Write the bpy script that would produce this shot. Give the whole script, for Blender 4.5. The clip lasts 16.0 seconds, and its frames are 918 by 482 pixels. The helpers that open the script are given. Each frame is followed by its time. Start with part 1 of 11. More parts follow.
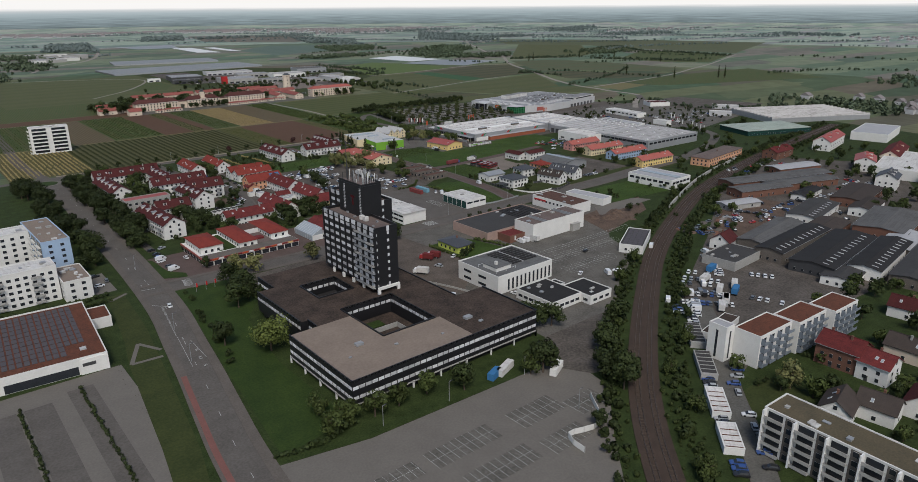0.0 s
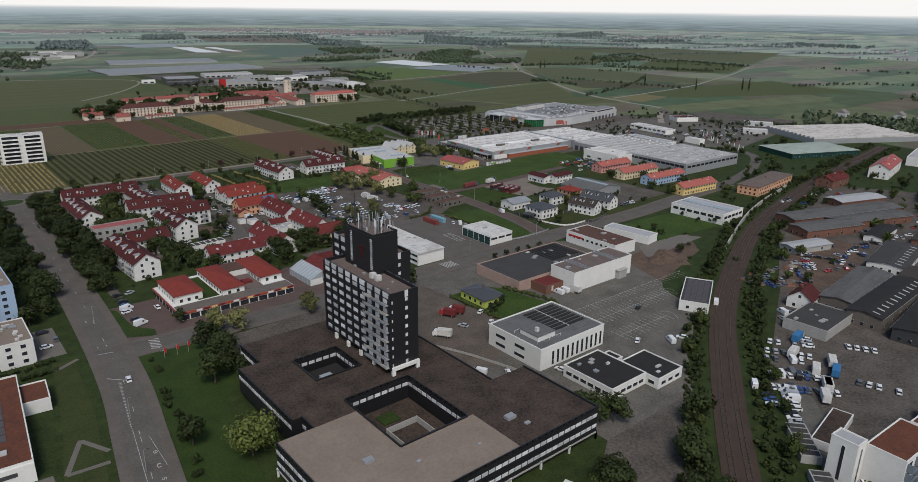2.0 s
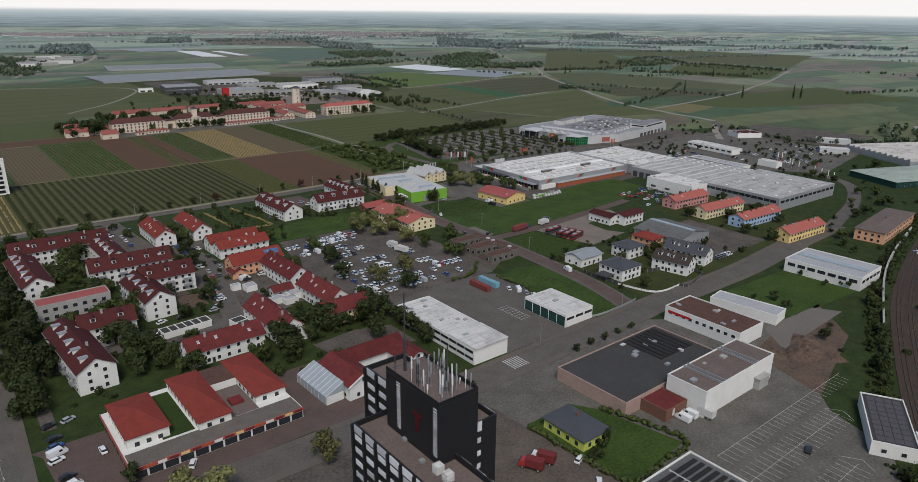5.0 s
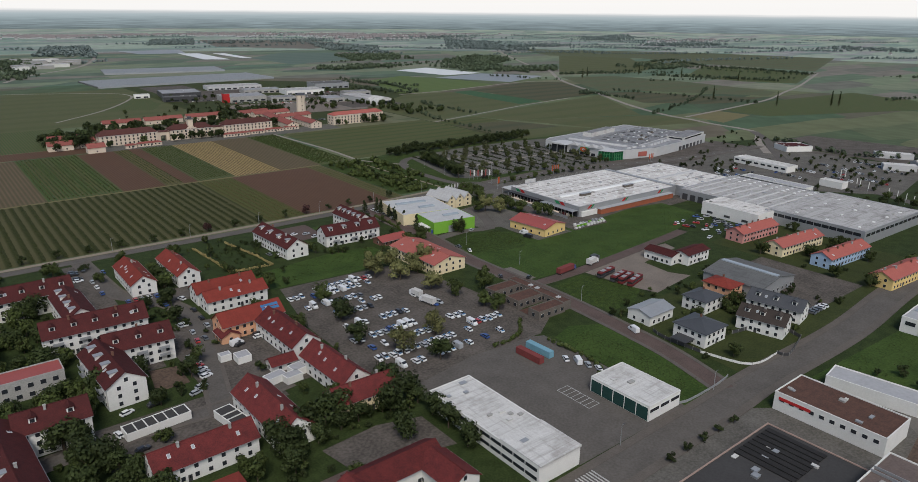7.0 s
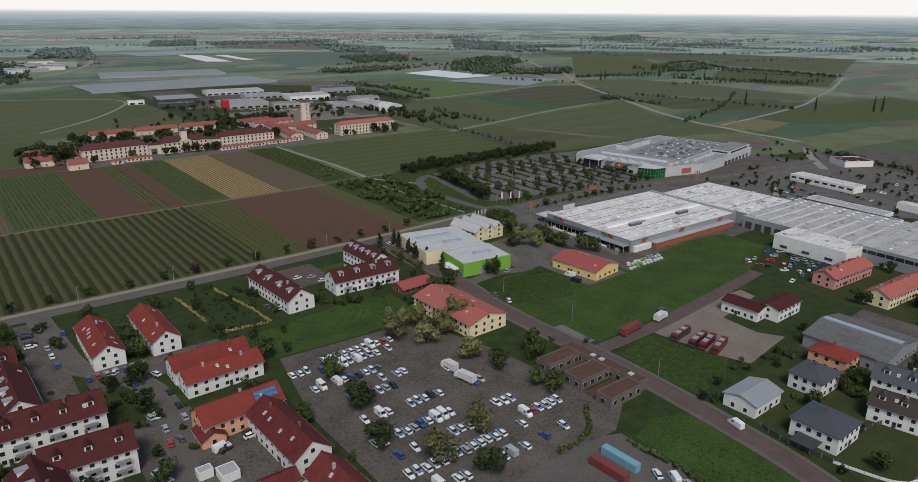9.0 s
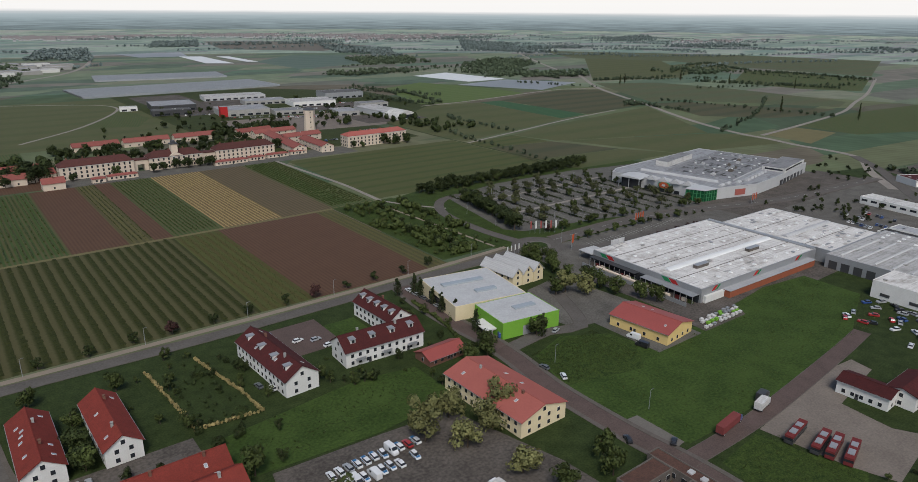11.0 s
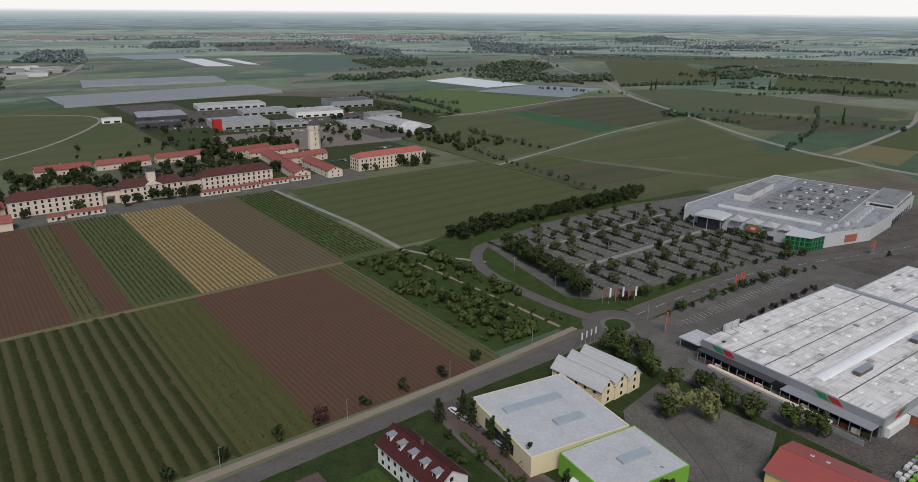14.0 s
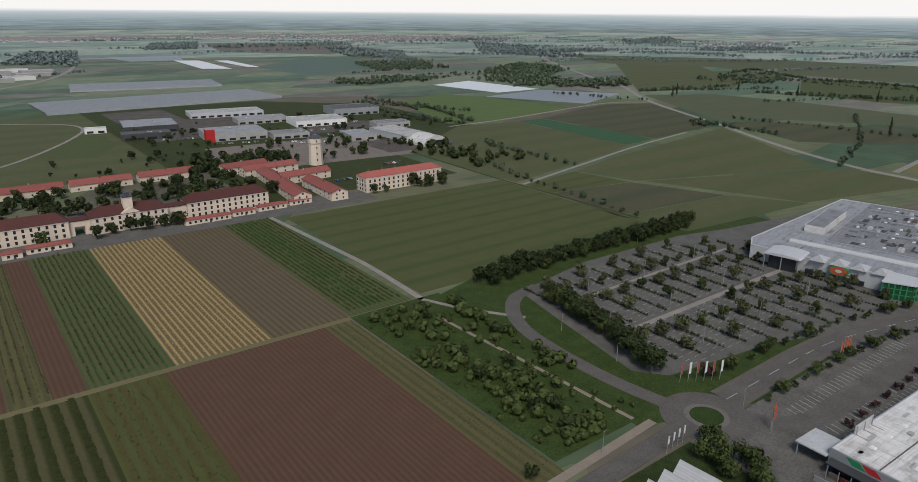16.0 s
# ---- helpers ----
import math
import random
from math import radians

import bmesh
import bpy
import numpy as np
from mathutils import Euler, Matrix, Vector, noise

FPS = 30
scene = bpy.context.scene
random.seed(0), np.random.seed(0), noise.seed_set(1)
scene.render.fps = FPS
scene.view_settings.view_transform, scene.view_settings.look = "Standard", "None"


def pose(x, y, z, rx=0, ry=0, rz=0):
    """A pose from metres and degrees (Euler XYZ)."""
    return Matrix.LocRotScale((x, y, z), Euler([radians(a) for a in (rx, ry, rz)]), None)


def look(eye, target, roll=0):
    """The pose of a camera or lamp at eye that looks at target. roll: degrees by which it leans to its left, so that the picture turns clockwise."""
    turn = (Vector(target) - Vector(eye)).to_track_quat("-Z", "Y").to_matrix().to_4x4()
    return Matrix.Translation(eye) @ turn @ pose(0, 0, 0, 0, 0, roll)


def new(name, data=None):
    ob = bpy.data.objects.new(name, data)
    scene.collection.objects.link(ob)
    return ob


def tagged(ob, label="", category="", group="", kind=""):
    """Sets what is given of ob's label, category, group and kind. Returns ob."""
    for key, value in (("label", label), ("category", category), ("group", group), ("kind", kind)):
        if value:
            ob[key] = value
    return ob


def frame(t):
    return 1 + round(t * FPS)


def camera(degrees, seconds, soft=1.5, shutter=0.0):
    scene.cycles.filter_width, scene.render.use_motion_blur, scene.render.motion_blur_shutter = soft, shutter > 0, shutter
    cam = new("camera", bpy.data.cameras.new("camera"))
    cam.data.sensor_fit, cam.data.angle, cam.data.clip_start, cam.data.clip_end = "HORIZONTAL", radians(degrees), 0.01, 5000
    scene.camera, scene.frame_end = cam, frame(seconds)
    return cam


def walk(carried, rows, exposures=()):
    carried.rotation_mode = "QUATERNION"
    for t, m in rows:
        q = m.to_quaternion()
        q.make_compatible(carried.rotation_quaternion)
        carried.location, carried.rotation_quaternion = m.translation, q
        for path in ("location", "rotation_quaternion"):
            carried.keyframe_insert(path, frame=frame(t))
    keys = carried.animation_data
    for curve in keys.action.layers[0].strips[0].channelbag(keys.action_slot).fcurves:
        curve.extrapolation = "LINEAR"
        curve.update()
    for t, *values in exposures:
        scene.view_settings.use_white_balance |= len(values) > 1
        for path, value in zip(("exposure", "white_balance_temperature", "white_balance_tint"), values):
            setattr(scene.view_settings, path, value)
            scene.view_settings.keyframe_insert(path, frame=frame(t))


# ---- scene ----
cam = camera(67.5, 16.0, soft=0.7)
METRES, EYE, TILT, LEAN, TURN = 533.3, 120.0, 0.0, 0.0, -39.7
ROWS = [
    (0.0, 0.0, 0.0, 0.0, -0.13, -18.91, 0.39),
    (0.5, -0.003, 0.0261, 0.0001, -0.1, -18.86, 0.0),
    (1.0, -0.0086, 0.0561, 0.0002, 0.0, -18.78, -0.37),
    (1.5, -0.0156, 0.0868, 0.0002, 0.08, -18.71, -0.59),
    (2.0, -0.0228, 0.1175, 0.0004, 0.21, -18.64, -0.69),
    (2.5, -0.0301, 0.1483, 0.0006, 0.31, -18.6, -0.74),
    (3.0, -0.0371, 0.1792, 0.0005, 0.45, -18.59, -0.7),
    (3.5, -0.0439, 0.2095, 0.0006, 0.57, -18.58, -0.65),
    (4.0, -0.0511, 0.2401, 0.0007, 0.68, -18.57, -0.6),
    (6.5, -0.0876, 0.3935, 0.0005, 1.17, -18.5, -0.49),
    (7.0, -0.0951, 0.4242, 0.0003, 1.26, -18.47, -0.5),
    (7.5, -0.1027, 0.4548, 0.0005, 1.35, -18.48, -0.49),
    (8.0, -0.1101, 0.4853, 0.0005, 1.42, -18.49, -0.45),
    (8.5, -0.1175, 0.5157, 0.0006, 1.51, -18.48, -0.44),
    (9.0, -0.1247, 0.546, 0.0008, 1.59, -18.48, -0.41),
    (9.5, -0.132, 0.5764, 0.0008, 1.66, -18.47, -0.42),
    (10.0, -0.1387, 0.6068, 0.0009, 1.76, -18.48, -0.41),
    (12.5, -0.1749, 0.7603, 0.0011, 2.18, -18.48, -0.42),
    (13.0, -0.1821, 0.7907, 0.0011, 2.24, -18.47, -0.44),
    (13.5, -0.1893, 0.8212, 0.0012, 2.3, -18.49, -0.46),
    (14.0, -0.1965, 0.8519, 0.0013, 2.36, -18.5, -0.46),
    (14.5, -0.2042, 0.8824, 0.0011, 2.38, -18.48, -0.52),
    (15.0, -0.2115, 0.9129, 0.0014, 2.42, -18.49, -0.52),
    (15.5, -0.2194, 0.9432, 0.0017, 2.44, -18.49, -0.52),
    (16.0, -0.2272, 0.9736, 0.0018, 2.44, -18.48, -0.5),
]
walk(cam, [(t, pose(0, 0, EYE, TILT, LEAN, TURN) @ pose(METRES * x, METRES * y, METRES * z, 90 + pitch, roll, yaw)) for t, x, y, z, yaw, pitch, roll in ROWS])

# ---- light ----
world = bpy.data.worlds.new("world")
scene.world = world
world.use_nodes = True
wn = world.node_tree
sky = wn.nodes.new("ShaderNodeTexSky")
sky.sky_type, sky.sun_disc = "NISHITA", False
sky.sun_elevation, sky.sun_rotation = radians(38), radians(200)
sky.air_density, sky.dust_density, sky.ozone_density = 1.0, 1.5, 1.5
wn.links.new(sky.outputs[0], wn.nodes["Background"].inputs[0])
wn.nodes["Background"].inputs[1].default_value = 0.115
sun = new("sun", bpy.data.lights.new("sun", "SUN"))
sun.data.energy, sun.data.angle, sun.data.color = 2.55, radians(20), (1.0, 0.97, 0.92)
sun.matrix_world = look((0, 0, 0), (0.45, 0.62, -1.0))
scene.view_settings.exposure = 0.0


# ---- materials ----
def material(name, col, col2=None, rough=0.85, metal=0.0, size=3.0, fine=0.25, amount=0.5, bump=0.15, world_space=False, per_object=0.0, coat=0.0):
    """Two scales of noise between col and col2, fine relief, and a slight change from thing to thing."""
    m = bpy.data.materials.new(name)
    m.use_nodes = True
    nt = m.node_tree
    b = nt.nodes["Principled BSDF"]
    col2 = col2 or tuple(c * 0.72 for c in col)
    if world_space:
        vec = nt.nodes.new("ShaderNodeNewGeometry").outputs["Position"]
    else:
        vec = nt.nodes.new("ShaderNodeTexCoord").outputs["Object"]
    n1 = nt.nodes.new("ShaderNodeTexNoise")
    n1.inputs["Scale"].default_value, n1.inputs["Detail"].default_value = 1.0 / size, 8
    n1.inputs["Roughness"].default_value = 0.62
    n2 = nt.nodes.new("ShaderNodeTexNoise")
    n2.inputs["Scale"].default_value, n2.inputs["Detail"].default_value = 1.0 / fine, 4
    nt.links.new(vec, n1.inputs["Vector"])
    nt.links.new(vec, n2.inputs["Vector"])
    mixf = nt.nodes.new("ShaderNodeMix")
    mixf.data_type = "FLOAT"
    mixf.inputs[0].default_value = 0.5
    nt.links.new(n1.outputs[0], mixf.inputs[2])
    nt.links.new(n2.outputs[0], mixf.inputs[3])
    ramp = nt.nodes.new("ShaderNodeMapRange")
    ramp.inputs[1].default_value, ramp.inputs[2].default_value = 0.5 - 0.25 / max(amount, 0.05) * 0.5, 0.5 + 0.25 / max(amount, 0.05) * 0.5
    nt.links.new(mixf.outputs[0], ramp.inputs[0])
    mix = nt.nodes.new("ShaderNodeMix")
    mix.data_type = "RGBA"
    mix.inputs[6].default_value, mix.inputs[7].default_value = (*col2, 1), (*col, 1)
    nt.links.new(ramp.outputs[0], mix.inputs[0])
    out = mix.outputs[2]
    if per_object:
        info = nt.nodes.new("ShaderNodeObjectInfo")
        r = nt.nodes.new("ShaderNodeMapRange")
        r.inputs[3].default_value, r.inputs[4].default_value = 1 - per_object, 1 + per_object
        nt.links.new(info.outputs["Random"], r.inputs[0])
        hsv = nt.nodes.new("ShaderNodeHueSaturation")
        nt.links.new(r.outputs[0], hsv.inputs["Value"])
        nt.links.new(out, hsv.inputs["Color"])
        out = hsv.outputs[0]
    nt.links.new(out, b.inputs["Base Color"])
    b.inputs["Roughness"].default_value, b.inputs["Metallic"].default_value = rough, metal
    b.inputs["Coat Weight"].default_value = coat
    b.inputs["Specular IOR Level"].default_value = 0.12 if rough > 0.6 else 0.45
    if bump:
        bp = nt.nodes.new("ShaderNodeBump")
        bp.inputs["Strength"].default_value, bp.inputs["Distance"].default_value = bump, 0.1
        nt.links.new(n2.outputs[0], bp.inputs["Height"])
        nt.links.new(bp.outputs[0], b.inputs["Normal"])
    return m


def striped(name, col, col2, period, width=0.5, along_x=True, fine=1.2, patch=14.0):
    """Ground under row crops: tilled and green lanes by turns, broken up by noise at two scales."""
    m = material(name, col, size=patch, fine=fine, world_space=True, bump=0.4)
    nt = m.node_tree
    b = nt.nodes["Principled BSDF"]
    geo = nt.nodes.new("ShaderNodeNewGeometry")
    sep = nt.nodes.new("ShaderNodeSeparateXYZ")
    nt.links.new(geo.outputs["Position"], sep.inputs[0])
    wob = nt.nodes.new("ShaderNodeTexNoise")
    wob.inputs["Scale"].default_value = 0.6
    nt.links.new(geo.outputs["Position"], wob.inputs["Vector"])
    add = nt.nodes.new("ShaderNodeMath")
    add.operation = "MULTIPLY_ADD"
    add.inputs[1].default_value = 0.45 * period * 0.5
    nt.links.new(wob.outputs[0], add.inputs[0])
    nt.links.new(sep.outputs[0 if along_x else 1], add.inputs[2])
    div = nt.nodes.new("ShaderNodeMath")
    div.operation = "DIVIDE"
    div.inputs[1].default_value = period
    nt.links.new(add.outputs[0], div.inputs[0])
    fr = nt.nodes.new("ShaderNodeMath")
    fr.operation = "PINGPONG"
    fr.inputs[1].default_value = 0.5
    nt.links.new(div.outputs[0], fr.inputs[0])
    rng = nt.nodes.new("ShaderNodeMapRange")
    rng.inputs[1].default_value, rng.inputs[2].default_value = width * 0.5 - 0.1, width * 0.5 + 0.1
    nt.links.new(fr.outputs[0], rng.inputs[0])
    old = b.inputs["Base Color"].links[0].from_socket
    second = nt.nodes.new("ShaderNodeMix")
    second.data_type = "RGBA"
    second.inputs[6].default_value, second.inputs[7].default_value = (*[c * 0.75 for c in col2], 1), (*col2, 1)
    big = nt.nodes.new("ShaderNodeTexNoise")
    big.inputs["Scale"].default_value = 0.11
    big.inputs["Detail"].default_value = 6
    nt.links.new(geo.outputs["Position"], big.inputs["Vector"])
    nt.links.new(big.outputs[0], second.inputs[0])
    mix = nt.nodes.new("ShaderNodeMix")
    mix.data_type = "RGBA"
    nt.links.new(rng.outputs[0], mix.inputs[0])
    nt.links.new(old, mix.inputs[6])
    nt.links.new(second.outputs[2], mix.inputs[7])
    nt.links.new(mix.outputs[2], b.inputs["Base Color"])
    return m


def roof_skin(name, col, dirt, streak=0.5, cell=2.2):
    """Weathered roof sheet: welded lanes, long dirt streaks, stains at two scales."""
    m = material(name, col, tuple(0.6 * c + 0.4 * d for c, d in zip(col, dirt)), size=5, fine=0.5, amount=0.7, rough=0.85)
    nt = m.node_tree
    b = nt.nodes["Principled BSDF"]
    tex = nt.nodes.new("ShaderNodeTexCoord")
    old = b.inputs["Base Color"].links[0].from_socket
    for scale, lo, hi in (((0.06, 0.9, 1.0), 0.50, 0.72), ((1.1, 0.09, 1.0), 0.54, 0.72), ((0.10, 0.14, 0.1), 0.52, 0.70)):
        mp = nt.nodes.new("ShaderNodeMapping")
        mp.inputs["Scale"].default_value = scale
        n = nt.nodes.new("ShaderNodeTexNoise")
        n.inputs["Scale"].default_value, n.inputs["Detail"].default_value = 1.0, 6
        n.inputs["Roughness"].default_value = 0.65
        nt.links.new(tex.outputs["Object"], mp.inputs["Vector"])
        nt.links.new(mp.outputs[0], n.inputs["Vector"])
        r = nt.nodes.new("ShaderNodeMapRange")
        r.inputs[1].default_value, r.inputs[2].default_value, r.inputs[4].default_value = lo, hi, streak
        nt.links.new(n.outputs[0], r.inputs[0])
        mix = nt.nodes.new("ShaderNodeMix")
        mix.data_type = "RGBA"
        mix.inputs[7].default_value = (*dirt, 1)
        nt.links.new(r.outputs[0], mix.inputs[0])
        nt.links.new(old, mix.inputs[6])
        old = mix.outputs[2]
    br = nt.nodes.new("ShaderNodeTexBrick")
    br.inputs["Scale"].default_value = 1.0
    br.inputs["Brick Width"].default_value, br.inputs["Row Height"].default_value, br.inputs["Mortar Size"].default_value = 11.0, cell, 0.05
    br.inputs["Color1"].default_value, br.inputs["Color2"].default_value, br.inputs["Mortar"].default_value = (1, 1, 1, 1), (0.95, 0.95, 0.95, 1), (0.84, 0.83, 0.82, 1)
    nt.links.new(tex.outputs["Object"], br.inputs["Vector"])
    mul = nt.nodes.new("ShaderNodeMix")
    mul.data_type, mul.blend_type = "RGBA", "MULTIPLY"
    mul.inputs[0].default_value = 1.0
    nt.links.new(old, mul.inputs[6])
    nt.links.new(br.outputs[0], mul.inputs[7])
    nt.links.new(mul.outputs[2], b.inputs["Base Color"])
    return m


def farmland(name, gain=1.0, sat=1.0, tint=(1, 1, 1)):
    """The open plain: parcels of many crops, each of its own colour, with rows and patches in them; gain, sat and tint
    also carry painted distance haze.
    """
    m = bpy.data.materials.new(name)
    m.use_nodes = True
    nt = m.node_tree
    b = nt.nodes["Principled BSDF"]
    geo = nt.nodes.new("ShaderNodeNewGeometry")
    mp = nt.nodes.new("ShaderNodeMapping")
    mp.inputs["Rotation"].default_value = (0, 0, radians(14))
    mp.inputs["Scale"].default_value = (1 / 190.0, 1 / 62.0, 0.0)
    warp = nt.nodes.new("ShaderNodeTexNoise")
    warp.inputs["Scale"].default_value = 0.0007
    sc = nt.nodes.new("ShaderNodeVectorMath")
    sc.operation = "SCALE"
    sc.inputs["Scale"].default_value = 240.0
    addv = nt.nodes.new("ShaderNodeVectorMath")
    nt.links.new(geo.outputs["Position"], warp.inputs["Vector"])
    nt.links.new(warp.outputs["Color"], sc.inputs[0])
    nt.links.new(geo.outputs["Position"], addv.inputs[0])
    nt.links.new(sc.outputs[0], addv.inputs[1])
    nt.links.new(addv.outputs[0], mp.inputs["Vector"])
    vor = nt.nodes.new("ShaderNodeTexVoronoi")
    vor.voronoi_dimensions, vor.distance = "2D", "CHEBYCHEV"
    vor.inputs["Scale"].default_value, vor.inputs["Randomness"].default_value = 1.0, 0.55
    nt.links.new(mp.outputs[0], vor.inputs["Vector"])
    sepc = nt.nodes.new("ShaderNodeSeparateColor")
    nt.links.new(vor.outputs["Color"], sepc.inputs[0])
    ramp = nt.nodes.new("ShaderNodeValToRGB")
    ramp.color_ramp.interpolation = "CONSTANT"
    cols = [(0.098, 0.122, 0.064), (0.074, 0.106, 0.056), (0.122, 0.138, 0.072), (0.128, 0.112, 0.080), (0.066, 0.108, 0.060),
            (0.114, 0.140, 0.070), (0.104, 0.100, 0.070), (0.064, 0.092, 0.054), (0.136, 0.140, 0.080)]
    for i, c in enumerate(cols):
        e = ramp.color_ramp.elements[0] if i == 0 else ramp.color_ramp.elements.new(i / len(cols))
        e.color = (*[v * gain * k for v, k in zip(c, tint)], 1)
    nt.links.new(sepc.outputs[0], ramp.inputs[0])
    n = nt.nodes.new("ShaderNodeTexNoise")
    n.inputs["Scale"].default_value, n.inputs["Detail"].default_value = 0.03, 8
    nt.links.new(geo.outputs["Position"], n.inputs["Vector"])
    r = nt.nodes.new("ShaderNodeMapRange")
    r.inputs[3].default_value, r.inputs[4].default_value = 0.6, 1.4
    nt.links.new(n.outputs[0], r.inputs[0])
    wave = nt.nodes.new("ShaderNodeTexWave")
    wave.inputs["Scale"].default_value, wave.inputs["Distortion"].default_value = 0.045, 1.5
    rot = nt.nodes.new("ShaderNodeMapping")
    rot.inputs["Rotation"].default_value = (0, 0, radians(104))
    nt.links.new(geo.outputs["Position"], rot.inputs["Vector"])
    nt.links.new(rot.outputs[0], wave.inputs["Vector"])
    wr = nt.nodes.new("ShaderNodeMapRange")
    wr.inputs[3].default_value, wr.inputs[4].default_value = 0.95, 1.05
    nt.links.new(wave.outputs["Fac"], wr.inputs[0])
    mul = nt.nodes.new("ShaderNodeMath")
    mul.operation = "MULTIPLY"
    nt.links.new(r.outputs[0], mul.inputs[0])
    nt.links.new(wr.outputs[0], mul.inputs[1])
    hsv = nt.nodes.new("ShaderNodeHueSaturation")
    hsv.inputs["Saturation"].default_value = sat
    nt.links.new(ramp.outputs[0], hsv.inputs["Color"])
    nt.links.new(mul.outputs[0], hsv.inputs["Value"])
    nt.links.new(hsv.outputs[0], b.inputs["Base Color"])
    b.inputs["Roughness"].default_value = 0.95
    b.inputs["Specular IOR Level"].default_value = 0.1
    return m


def leafy(name, col, col2):
    m = material(name, col, col2, rough=0.7, size=2.5, fine=0.6, amount=0.8, bump=0, per_object=0.28)
    m.node_tree.nodes["Principled BSDF"].inputs["Specular IOR Level"].default_value = 0.15
    return m


